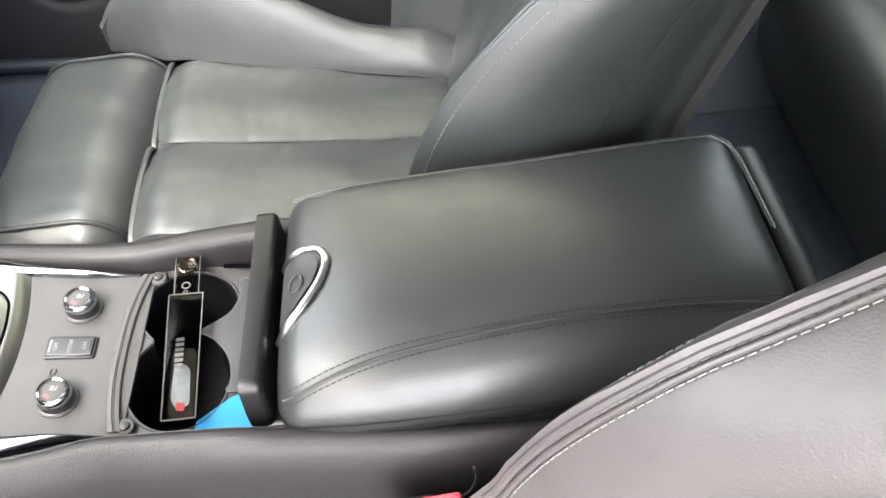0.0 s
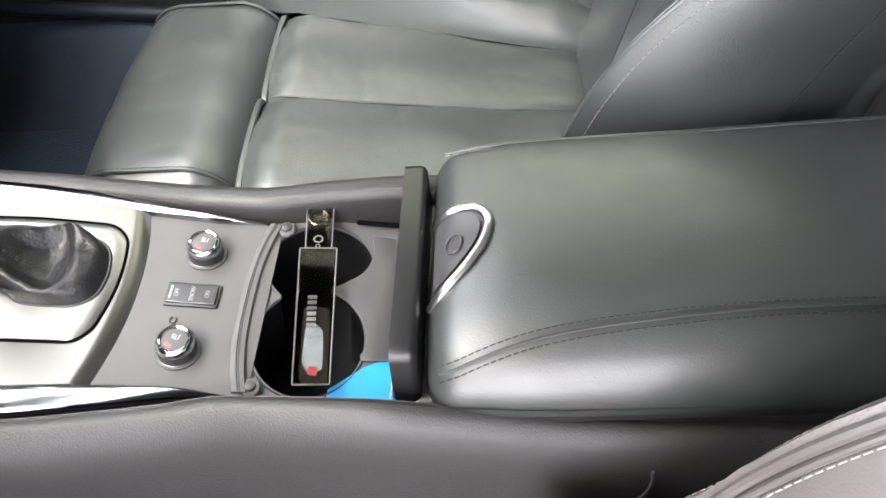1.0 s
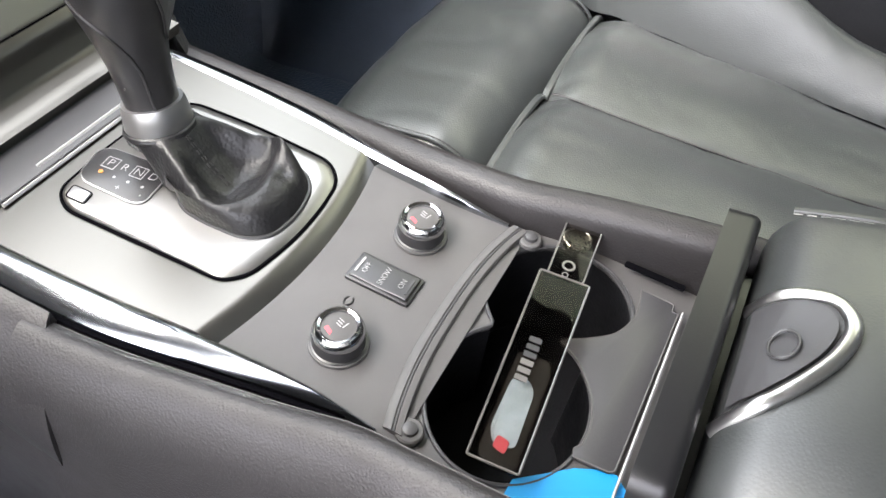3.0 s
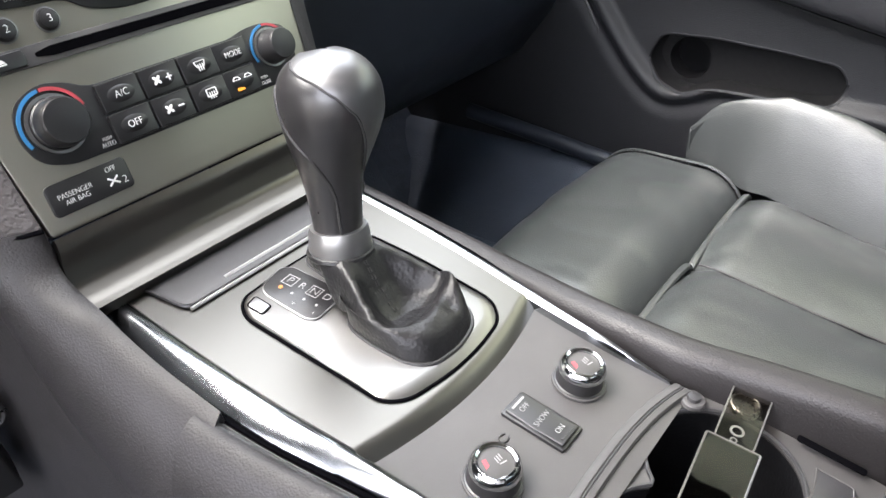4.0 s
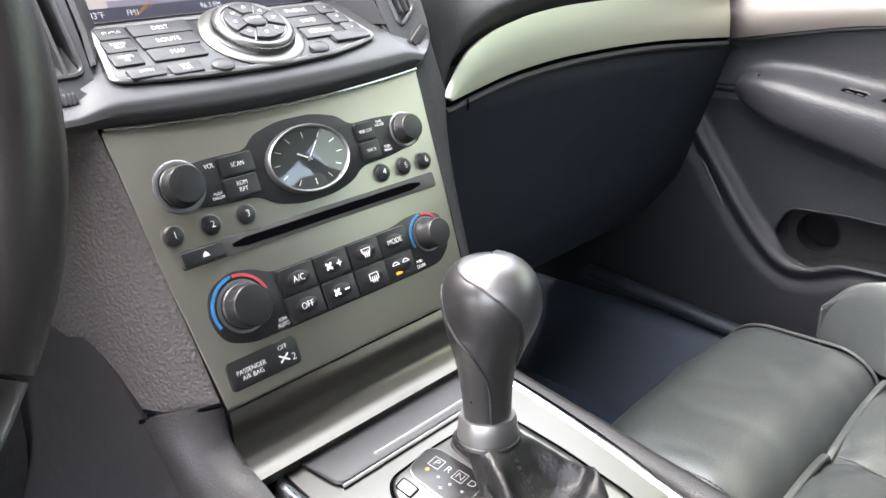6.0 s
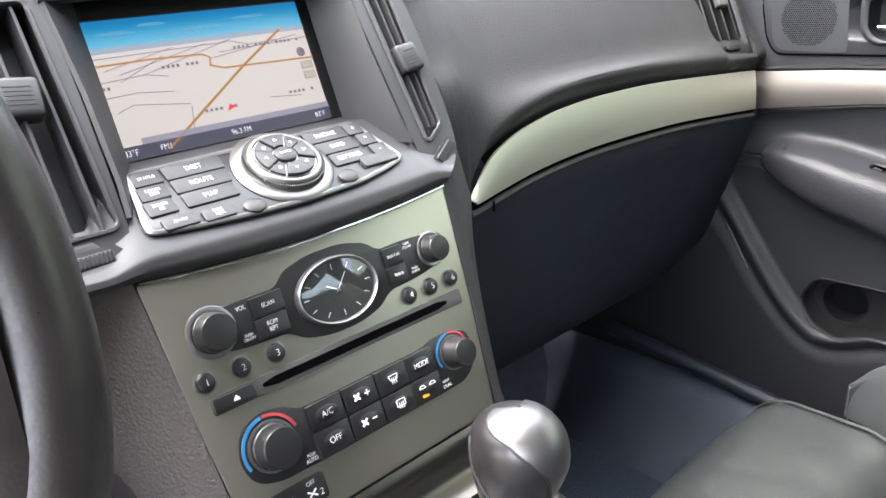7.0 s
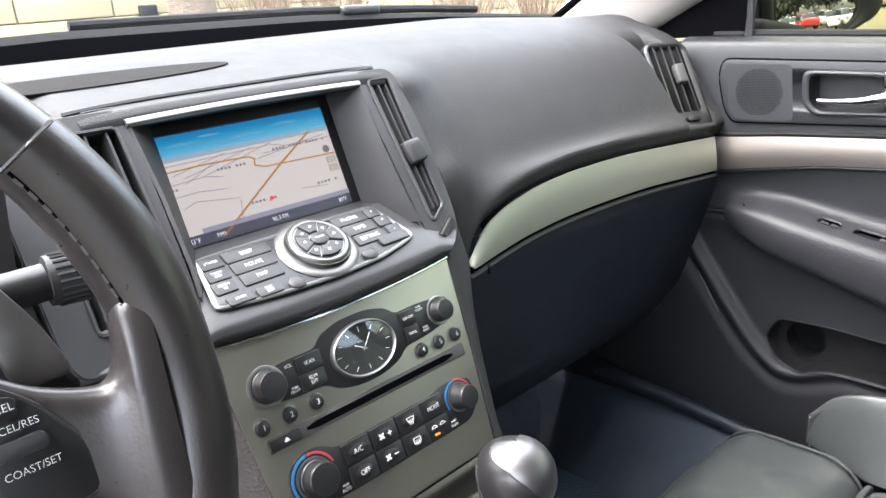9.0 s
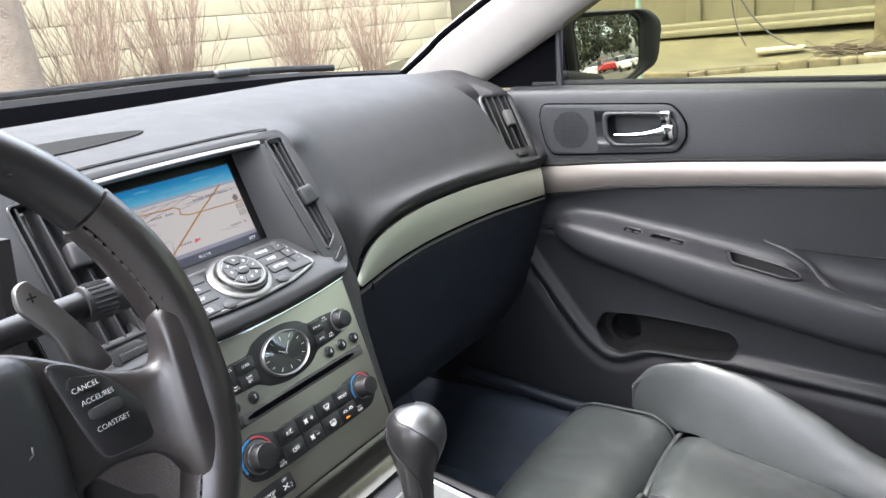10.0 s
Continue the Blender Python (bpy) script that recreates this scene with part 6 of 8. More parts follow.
sv = part("sleeve", prism(sl_o, 0.0030, TG, 0.0004), CLEAR, tag, "clear acrylic sleeve")
tn = part("tongue", prism(tg_o, 0.0026, at2(TG, 0, 0, 0.0002), 0.0004), CLEAR, tag, "clear acrylic tongue")
part("edge", tube([TG @ Vector((*p, 0.0030)) for p in sl_o + sl_o[:1]], 0.0006, 5), FROST, sv)
part("edge", tube([TG @ Vector((*p, 0.0028)) for p in tg_o + tg_o[:1]], 0.0005, 5), FROST, tn)
part("magnet", lathe([(0, 0), (0.0082, 0), (0.0082, 0.0030), (0.0072, 0.0036), (0.0064, 0.0031), (0, 0.0029)], at2(TG, 0.0665, 0.0015, -0.0030), 28), pbr("nickel", (0.30, 0.28, 0.245), 0.28, 1.0, var=0.12, vscale=90), tag, "round nickel magnet")
part("hole_rim", ring(ellipse(0.0036, 0.0036, 24), ellipse(0.0025, 0.0025, 24), 0.0006, at2(TG, 0.0425, 0.0005, 0.0028)), FROST, tn)
part("small_hole", ring(ellipse(0.0018, 0.0018, 16), ellipse(0.0012, 0.0012, 16), 0.0004, at2(TG, 0.0360, 0.0006, 0.0028)), FROST, tn)
body_ = part("insert", prism(rounded([(-0.076, -0.0095), (-0.022, -0.0098), (-0.016, -0.0075), (-0.016, 0.0080), (-0.070, 0.0085), (-0.076, 0.0060)], 0.003, 3), 0.0006, at2(TG, 0, 0, -0.0012)), pbr("dark_insert", (0.030, 0.030, 0.030), 0.35, var=0.5, vscale=70), tag, "dark folded insert inside the sleeve")
for i in range(6):
    part("raised_bar", prism(rrect(0.0030, 0.0062, 0.0005), 0.0006, at2(TG, -0.0100 - 0.0046 * i, 0.0022, 0.0030)), RUBBER if i < 3 else FROST, sv)
part("pale_label", prism(rounded([(-0.066, -0.0065), (-0.036, -0.0060), (-0.030, -0.0020), (-0.032, 0.0060), (-0.060, 0.0070), (-0.068, 0.0030)], 0.003, 3), 0.0004, at2(TG, 0, 0, -0.0004)), pbr("pale_blue_label", (0.22, 0.27, 0.30), 0.3, var=0.6, vscale=110), body_, "pale blue film in the sleeve")
part("red_spot", prism(rounded([(-0.0705, -0.0030), (-0.0640, -0.0036), (-0.0625, 0.0024), (-0.0690, 0.0032)], 0.0015, 3), 0.0004, at2(TG, 0, 0, 0.0002)), RED_MARK, body_)
solid("paper_card", prism([(-0.040, -0.0870), (-0.0410, -0.0800), (-0.0466, -0.0690), (-0.0651, -0.0470), (-0.0800, -0.0460), (-0.0800, -0.0930), (-0.045, -0.0930)], 0.0010, at2(TRAY, 0, 0, 0.0004)), BLUE_P, "bright blue paper card in the tray", "paper card")

# ================= seats =================
BACK_PIPE = {1: [(0, -0.182), (0.12, -0.195), (0.28, -0.218), (0.40, -0.258), (0.50, -0.315), (0.56, -0.354), (0.75, -0.44), (1, -0.53)],
             -1: [(0, -0.182), (0.12, -0.192), (0.25, -0.206), (0.33, -0.228), (0.38, -0.2464), (0.422, -0.256), (0.473, -0.272), (0.522, -0.294), (0.563, -0.318), (0.597, -0.340), (0.644, -0.381), (0.70, -0.425), (1, -0.58)]}


def seat(name, s, dx, dy, label):
    """A sports seat; s mirrors it. The inner side faces the console."""
    st = thing(name, (s * 0.39 + dx, -0.1 + dy, 0.28), label, "car seat", "front seats")

    def P(x, y, z):
        return Vector((s * x + dx, y + dy, z))

    def cush_z(y):
        return table(y, [(-0.30, 0.425), (-0.15, 0.438), (0.0, 0.458), (0.10, 0.474), (0.125, 0.470)])

    lines = [  # cushion seams from the inner piping to the outer piping: (x, extra height) by y
        lambda y: (table(y, [(-0.3, 0.170), (0.125, 0.165)]), 0.035),
        lambda y: (0.238, 0.0),
        lambda y: (0.390, -0.002),
        lambda y: (table(y, [(-0.3, 0.492), (-0.1, 0.53), (0.125, 0.560), (0.165, 0.580), (0.205, 0.588)]), table(y, [(0.1, 0.0), (0.205, 0.012)])),
        lambda y: (eased(y, [(-0.30, 0.565), (-0.15, 0.578), (-0.02, 0.597), (0.05, 0.604), (0.14, 0.608), (0.18, 0.604), (0.205, 0.593)]), eased(y, [(-0.30, 0.020), (-0.15, 0.030), (-0.067, 0.062), (0.025, 0.086), (0.10, 0.085), (0.145, 0.077), (0.18, 0.059), (0.205, 0.022)])),
    ]

    def panel(i, y0, y1, bulge, ny=84, nx=30):
        a, b = lines[i], lines[i + 1]

        def fn(y, t):
            (xa, ha), (xb, hb) = a(y), b(y)
            z = cush_z(y) + ha + (hb - ha) * (t * t * (3 - 2 * t)) + bulge * math.sin(math.pi * t) ** 0.7
            end = smooth(0, 0.14, (y - y0) / (y1 - y0)) * smooth(0, 0.10, (y1 - y) / (y1 - y0))
            if i == 3:
                end = smooth(0, 0.14, (y - y0) / (y1 - y0))
            z -= (1 - end) * 0.010
            wr = 0.0024 * noise.noise(Vector((xa * 9 + t * 3, y * 16, i * 3.7))) + 0.0006 * noise.noise(Vector((xa * 30 + t * 9, y * 60, i * 2)))
            edge = (1 - smooth(0.0, 0.34, t)) + (1 - smooth(0.0, 0.34, 1 - t)) + 0.7 * smooth(y1 - 0.10, y1, y)
            wr -= 0.0012 * edge * max(0.0, 1 - 5 * abs(noise.noise(Vector((t * 1.6 + i * 5, y * 15 + t * 1.2, s * 2.0)))))
            return P(xa + (xb - xa) * t, y, z + wr)
        return sheet(fn, steps(y0, y1, ny), steps(0, 1, nx), 0.006 if i == 3 else 0.02)

    part("cushion_panel", panel(1, -0.30, 0.118, 0.011), LEATHER, st)
    part("cushion_panel", panel(2, -0.30, 0.118, 0.011), LEATHER, st)
    part("cushion_bolster", panel(0, -0.30, 0.118, 0.014), LEATHER, st)
    part("cushion_bolster", panel(3, -0.30, 0.205, 0.034, 96), LEATHER, st)
    part("seam_piping", tube([P(0.390, y, cush_z(y) - 0.0022) for y in steps(-0.28, 0.108, 30)], 0.0010, 7), RUBBER, st)
    pipe = [P(lines[4](y)[0], y, cush_z(y) + lines[4](y)[1] + 0.001) for y in steps(-0.30, 0.196, 40)]
    part("piping", tube(pipe, 0.0030, 8), LEATHER, st)
    part("stitching", stitches([p + Vector((-0.006 * s, 0, 0.0015)) for p in pipe], 0.0045, 0.002, 0.0006), THREAD, st)
    # folds at the front corners of the two panels
    for x0, x1 in ((0.240, 0.388), (0.392, 0.558)):
        part("front_fold", tube(curve_pts([P(x0, 0.115, 0.446), P(x0 + 0.004, 0.117, 0.463), P((x0 + x1) / 2, 0.119, 0.470), P(x1 - 0.006, 0.118, 0.469), P(x1, 0.116, 0.450)], 6), 0.0042, 8, 0.8), LEATHER, st)

    # skirts
    def skirt(k):
        def fn(y, t):
            x, h = lines[k](y)
            o = 0.012 if k else -0.006
            return P(x + o * math.sin(math.pi * min(1, t * 1.2)) + (0.015 if k else -0.01) * t, y, (cush_z(y) + h) * (1 - t) + 0.29 * t)
        return sheet(fn, steps(-0.32, 0.205 if k else 0.12, 24), steps(0, 1, 10), 0.006)

    part("side_skirt", skirt(4), LEATHER, st)
    part("side_skirt", skirt(0), LEATHER, st)
    part("seat_base", rbox(0.20, 0.22, 0.07, 0.02, m=pose(s * 0.385 + dx, -0.10 + dy, 0.345)), PLASTIC_BLACK, st)

    # sliding thigh support
    def th_warp(p):
        u = p.x / 0.187
        q = Vector(p)
        q.z += 0.006 * (1 - u * u) + 0.0014 * noise.noise(Vector((p.x * 22, p.y * 12, 4))) - 0.0010 * max(0.0, 1 - 6 * abs(noise.noise(Vector((p.x * 16, p.y * 9, 8)))))
        q.y += 0.008 * (1 - u * u) * (1 if p.y > 0 else 0.2)
        return P(q.x + 0.398, q.y + 0.206, q.z + 0.436)

    th = part("thigh_support", rbox(0.187, 0.090, 0.060, 0.056, 10, mid=36, warp=th_warp), LEATHER, st, "padded leather thigh support")
    for side, x_ in ((-1, 0.246), (1, 0.550)):
        arc = [P(x_, 0.207 + math.copysign(0.034, math.cos(a)) + 0.0545 * math.cos(a) + (0.008 if math.cos(a) > 0 else 0.002) * 0.35, 0.442 + 0.0525 * math.sin(a) + 0.0028) for a in steps(-0.3, 3.4, 34)]
        part("end_seam", tube(arc, 0.0020, 7), LEATHER, th)
        part("stitching", stitches([p + Vector((-0.0035 * s * side, 0, 0.0004)) for p in arc], 0.0036, 0.0016, 0.0006), THREAD_DARK, th)

    # backrest
    def back_c(h):   # centre panel: y, z by height 0..1
        return (table(h, [(0, -0.268), (0.3, -0.315), (0.6, -0.385), (1, -0.515)]), 0.43 + 0.60 * h)

    def pipe_in(h):  # front piping of the inner bolster, z from low to high
        return (table(h, [(0, 0.176), (0.2, 0.165), (1, 0.175)]), eased(h, BACK_PIPE[s]))

    def row(h):
        yc, z = back_c(h)
        xp, yp = pipe_in(h)
        zp = z
        return [P(0.240, yc, z), P(xp, yp, zp), yc, z]

    hs = steps(0, 1, 30)

    def bol(side):
        def fn(h, t):
            yc, z = back_c(h)
            xp, yp = pipe_in(h)
            xa, xb = (0.245, xp) if side < 0 else (0.535, 0.78 - xp)
            x = xa + (xb - xa) * t
            y = yc + (yp - yc) * (t ** 0.8) + 0.012 * math.sin(math.pi * t)
            return P(x, y, z + 0.0012 * noise.noise(Vector((h * 12, t * 4, side))))
        return sheet(fn, hs, steps(0, 1, 12), 0.01)

    def centre(x0, x1):
        def fn(h, t):
            yc, z = back_c(h)
            return P(x0 + (x1 - x0) * t, yc + 0.012 * math.sin(math.pi * t) ** 0.6, z)
        return sheet(fn, hs, steps(0, 1, 10), 0.01)

    part("back_panel", centre(0.245, 0.388), LEATHER, st)
    part("back_panel", centre(0.392, 0.535), LEATHER, st)
    part("back_bolster", bol(-1), LEATHER_WORN_LIT if s < 0 else LEATHER, st)
    part("back_bolster", bol(1), LEATHER, st)

    def side_seam(h):
        return table(h, [(0, -0.375), (0.31, -0.408), (0.52, -0.456), (1, -0.60)])

    def flank(side, lo, hi, mat):
        def fn(h, t):
            _, z = back_c(h)
            xp, yp = pipe_in(h)
            e = side_seam(h)
            q = lo + (hi - lo) * t
            end = e - 0.055
            y = yp + (end - yp) * q
            x = xp - 0.024 * math.sin(math.pi * min(1, q * 1.15)) ** 0.8 + 0.012 * q
            x -= 0.0025 * noise.noise(Vector((y * 14, z * 14, 7))) + 0.0019 * abs(noise.noise(Vector((y * 30 + z * 22, z * 42 - y * 10, 3)))) + 0.0005 * noise.noise(Vector((y * 90, z * 90, 5)))
            return P(x if side < 0 else 0.78 - x, y, z)
        return sheet(fn, steps(0, 1, 64 if s < 0 else 30), steps(0, 1, 40 if s < 0 else 14), 0.006)

    for side in (-1, 1):
        part("side_flank", flank(side, 0.0, 0.62, LEATHER_WORN_LIT), LEATHER_WORN_LIT if s < 0 else LEATHER, st, "large smooth leather side panel")
        part("rear_flank", flank(side, 0.627, 1.0, LEATHER), LEATHER, st)
    def pp(h, k=0.0):
        xp, yp = pipe_in(h)
        return P(xp - k * 0.5, yp - k, back_c(h)[1] + k * 0.35)
    ph = steps(0.0, 1, 50)

    def on_bol(h, t):
        yc, z = back_c(h)
        xp, yp = pipe_in(h)
        return P(0.245 + (xp - 0.245) * t, yc + (yp - yc) * (t ** 0.8) + 0.012 * math.sin(math.pi * t) + 0.0012, z)

    part("piping", tube([pp(h) for h in ph], 0.0030, 8), LEATHER_WORN_LIT if s < 0 else LEATHER, st)
    part("piping", tube([on_bol(h, 0.925) for h in ph], 0.0018, 8), LEATHER_WORN_LIT if s < 0 else LEATHER, st)
    part("piping", tube([pp(h, 0.007) + Vector((-0.003 * s, 0, 0)) for h in ph], 0.0018, 8), LEATHER_WORN_LIT if s < 0 else LEATHER, st)
    part("stitching", stitches([pp(h, 0.0105) + Vector((-0.0060 * s, 0, 0)) for h in ph], 0.0040, 0.0016, 0.0005), THREAD_PALE if s < 0 else THREAD, st)
    part("stitching", stitches([on_bol(h, 0.968) for h in ph], 0.0040, 0.0016, 0.0005), THREAD_PALE if s < 0 else THREAD, st)
    part("stitching", stitches([on_bol(h, 0.885) for h in ph], 0.0040, 0.0016, 0.0005), THREAD_PALE if s < 0 else THREAD, st)
    part("back_shell", sheet(lambda h, t: P(0.16 + 0.46 * t, side_seam(h) - 0.055 - 0.03 * math.sin(math.pi * t), back_c(h)[1]), hs, steps(0, 1, 10), 0.01), PLASTIC_DASH, st, "dark seat back shell")
    return st


seat("passenger_seat", 1, 0.0, 0.0, "black leather passenger seat with thigh support and stitched bolsters")
seat("driver_seat", -1, 0.0, -0.012, "worn black leather driver seat with double-stitched side bolster")

# rear bench
bench = thing("rear_bench", (0, -1.2, 0.28), "black perforated leather rear bench", "car seat")


def bench_cushion(p):
    q = Vector(p)
    q.z += 0.02 * (p.y / 0.27) + 0.012 * math.cos(p.x * 9)
    return Vector((q.x, q.y - 0.99, q.z + 0.37))


part("cushion", rbox(0.66, 0.27, 0.11, 0.08, 6, mid=12, warp=bench_cushion), LEATHER, bench)
part("backrest", rbox(0.66, 0.09, 0.36, 0.07, 6, mid=12, m=pose(0, -1.36, 0.74, -18)), LEATHER, bench)

# seat belt buckle beside the console
bk = thing("belt_buckle", (-0.155, -0.222, 0.46), "black seat belt buckle with red release button", "belt buckle")
part("housing", rbox(0.015, 0.022, 0.075, 0.007, m=pose(-0.155, -0.208, 0.524, -8)), PLASTIC_BLACK, bk)
part("release_button", rbox(0.011, 0.017, 0.004, 0.003, m=pose(-0.155, -0.219, 0.600, -8)), RED_P, bk, "red release button")

# ================= passenger door =================
door = thing("passenger_door", (0.70, 0.0, 0.38), "dark passenger door panel with aluminium strip and armrest", "car door")


def arm_k(y):
    """How far the armrest stands out, 0 to 1, with a round nose."""
    return math.sqrt(max(0.0, 1 - (max(0.0, y - 0.255) / 0.122) ** 2))


def arm_edge(y):
    return 0.704 - 0.062 * arm_k(y)


def arm_zt(y):
    return table(y, [(-0.60, 0.60), (-0.09, 0.676), (-0.02, 0.693), (0.07, 0.712), (0.16, 0.732), (0.29, 0.757), (0.335, 0.7605), (0.36, 0.757), (0.38, 0.748), (0.455, 0.748)])


def arm_zb(y):
    return table(y, [(-0.60, 0.52), (-0.094, 0.600), (0.059, 0.634), (0.145, 0.654), (0.236, 0.682), (0.30, 0.700), (0.345, 0.720), (0.38, 0.738), (0.455, 0.738)])


def strip_zt(y):
    return table(y, [(-0.6, 0.866), (-0.119, 0.863), (0.15, 0.8605), (0.30, 0.856), (0.405, 0.849)])


def strip_zb(y):
    return table(y, [(-0.6, 0.838), (-0.119, 0.833), (0.10, 0.830), (0.25, 0.823), (0.385, 0.806)])


RIDGE = [Vector(p) for p in ((0.445, 0.715), (0.434, 0.688), (0.402, 0.640), (0.368, 0.591), (0.335, 0.548), (0.305, 0.520), (0.280, 0.510), (0.250, 0.517), (0.213, 0.532), (0.17, 0.534), (0.073, 0.527), (-0.03, 0.518), (-0.136, 0.509), (-0.6, 0.47))]
RIDGE = curve_pts(RIDGE, 4)


def ridge_d(p):
    """Distance to the ridge line, positive above it."""
    best, sg = 9, 1
    for a, b in zip(RIDGE, RIDGE[1:]):
        t = max(0, min(1, (p - a).dot(b - a) / (b - a).length_squared))
        q = a + (b - a) * t
        d = (p - q).length
        if d < best:
            best = d
            cr = (b - a).x * (p - a).y - (b - a).y * (p - a).x
            sg = -1 if cr > 0 else 1
    return best * sg


def door_section(y):
    e, zt, zb, k = arm_edge(y), arm_zt(y), arm_zb(y), arm_k(y)
    bz = table(y, [(-0.6, 0.962), (-0.114, 0.967), (0.34, 0.984), (0.47, 0.987)])
    pts = [(0.80, bz - 0.002), (0.735, bz), (0.716, bz - 0.003), (0.707, bz - 0.012), (0.703, bz - 0.05), (0.701, strip_zt(y) + 0.006), (0.706, strip_zt(y)), (0.706, strip_zb(y)), (0.703, strip_zb(y) - 0.008), (0.708, (zt + 0.80) / 2 + 0.01), (0.706, zt + 0.010), (e + (0.707 - e) * 0.30, zt + 0.004 * k), (e + (0.707 - e) * 0.10, zt), (e, zt - 0.010 * k), (e, (zt + zb) / 2), (e + (0.707 - e) * 0.10, zb + 0.010 * k), (e + (0.709 - e) * 0.40, zb + 0.002), (0.711, zb - 0.003), (0.709, zb - 0.012)]
    return curve_pts([Vector((x, y, z)) for x, z in pts], 4)


bm = loft([door_section(y) for y in steps(-0.60, 0.24, 84) + steps(0.245, 0.40, 40) + steps(0.405, 0.455, 6)], closed=False)
bmesh.ops.recalc_face_normals(bm, faces=bm.faces[:])
bmesh.ops.solidify(bm, geom=bm.faces[:], thickness=0.004)
inner = part("inner_panel", bm, PLASTIC_DOOR, door, angle=60)


def low_panel(y, t):
    z0 = arm_zb(y) - 0.012
    z = z0 + (0.36 - z0) * t
    d = ridge_d(Vector((y, z)))
    x = 0.712 - 0.013 * math.exp(-(d / 0.010) ** 2) - 0.010 * smooth(0.0, 0.035, -d) - 0.003 * smooth(0.05, 0.0, t)
    return (x, y, z)


lower = part("lower_panel", sheet(low_panel, steps(-0.60, 0.03, 60) + steps(0.034, 0.455, 150), steps(0, 1, 84), 0.003), PLASTIC_DOOR, door, "dark lower panel with a map pocket", angle=80)
part("outer_skin", rbox(0.012, 0.53, 0.30, 0.01, m=pose(0.80, -0.075, 0.665)), pbr("dark_paint", (0.02, 0.02, 0.025), 0.2, 0.3, var=0.05, coat=0.6), door)


def door_strip(y, t):
    zl, zt = strip_zb(y), strip_zt(y)
    return (0.6985 - 0.0022 * math.sin(math.pi * t), y + (0.016 * t if y > 0.37 else 0), zl + (zt - zl) * t)


part("trim_strip", sheet(door_strip, steps(-0.6, 0.386, 40), steps(0, 1, 6), 0.006), ALU_DOOR, door, "brushed aluminium trim strip")
part("strip_gap", tube([(0.7015, y, strip_zt(y) + 0.0035) for y in steps(-0.6, 0.40, 40)], 0.0030, 8), PLASTIC_MATT, door)
part("strip_lip", tube([(0.699, y, strip_zb(y) - 0.004) for y in steps(-0.6, 0.386, 40)], 0.003, 8), PLASTIC_BLACK, door)

DR = frame_m((0.7005, 0, 0), (0, -1, 0), (0, 0, 1))


def dr(y, z, w=0.0):
    return at2(DR, -y, z, w)


hb_o = rounded([(0.385, 0.958), (0.165, 0.951), (0.145, 0.925), (0.143, 0.90), (0.158, 0.877), (0.37, 0.873), (0.382, 0.89), (0.391, 0.935)], 0.012)
def carve(ob, bm):
    """Cuts a solid out of a part."""
    cutter = new("cutter", finish(bm, "cutter", PLASTIC_MATT))
    cutter.matrix_world = ob.matrix_world
    md = ob.modifiers.new("cut", "BOOLEAN")
    md.operation, md.object, md.solver = "DIFFERENCE", cutter, "EXACT"
    bpy.context.view_layer.update()
    me = bpy.data.meshes.new_from_object(ob.evaluated_get(bpy.context.evaluated_depsgraph_get()))
    ob.modifiers.clear()
    ob.data = me
    bpy.data.objects.remove(cutter)


def basin(outline, m, depth, w0, shrink=0.92):
    """An open tub: walls and floor."""
    cx, cy = sum(p[0] for p in outline) / len(outline), sum(p[1] for p in outline) / len(outline)
    inn = [(cx + (x - cx) * shrink, cy + (y - cy) * shrink) for x, y in outline]
    rings = [[m @ Vector((x, y, w0)) for x, y in outline], [m @ Vector((x, y, w0 - depth * 0.7)) for x, y in outline], [m @ Vector((x, y, w0 - depth)) for x, y in inn]]
    bm = loft(rings, caps=False)
    bm.verts.ensure_lookup_table()
    bm.faces.new(bm.verts[-len(inn):])
    return bm


hb = part("handle_bezel", prism([(-y, z) for y, z in hb_o], 0.0035, DR, 0.0015), PLASTIC_DOOR, door, "dark surround of tweeter and door handle")
part("bezel_groove", tube([DR @ Vector((-y, z, 0.0012)) for y, z in hb_o + hb_o[:1]], 0.0021, 6), FRIT, hb)
part("grille", prism([(-y, z) for y, z in rounded([(0.380, 0.952), (0.292, 0.950), (0.287, 0.876), (0.366, 0.877), (0.376, 0.892)], 0.008)], 0.0008, at2(DR, 0, 0, 0.0032)), PLASTIC_DOOR, hb, "perforated tweeter grille")
bmk = bmesh.new()
for i in range(-15, 16):
    for j in range(-16, 17):
        y, z = 0.334 + 0.0024 * (i + 0.5 * (j % 2)), 0.914 + 0.0021 * j
        if math.hypot(y - 0.334, z - 0.914) < 0.0315:
            lathe([(0.00078, 0), (0.00078, 0.0003), (0, 0.0003)], dr(y, z, 0.0039), 6, bm=bmk)
tagged(part("grille_holes", bmk, FRIT, hb), kind="stuff")
rec_o = rounded([(0.278, 0.943), (0.178, 0.940), (0.156, 0.925), (0.156, 0.895), (0.17, 0.887), (0.262, 0.886), (0.276, 0.90)], 0.012)
rec_i = [(0.217 + (y - 0.217) * 0.86, 0.914 + (z - 0.914) * 0.80) for y, z in rec_o]
part("recess_rim", ring([(-y, z) for y, z in rec_o], [(-y, z) for y, z in rec_i], 0.004, DR, 0.0015, 0.002), PLASTIC_DOOR, hb)
rec_c = [(-y, z) for y, z in rec_i]
for ob_ in (hb, inner):
    carve(ob_, prism(rec_c, 0.05, DR, base=-0.035))
part("recess", basin(rec_c, DR, 0.022, 0.004), PLASTIC_DOOR, hb, "hollow handle recess")
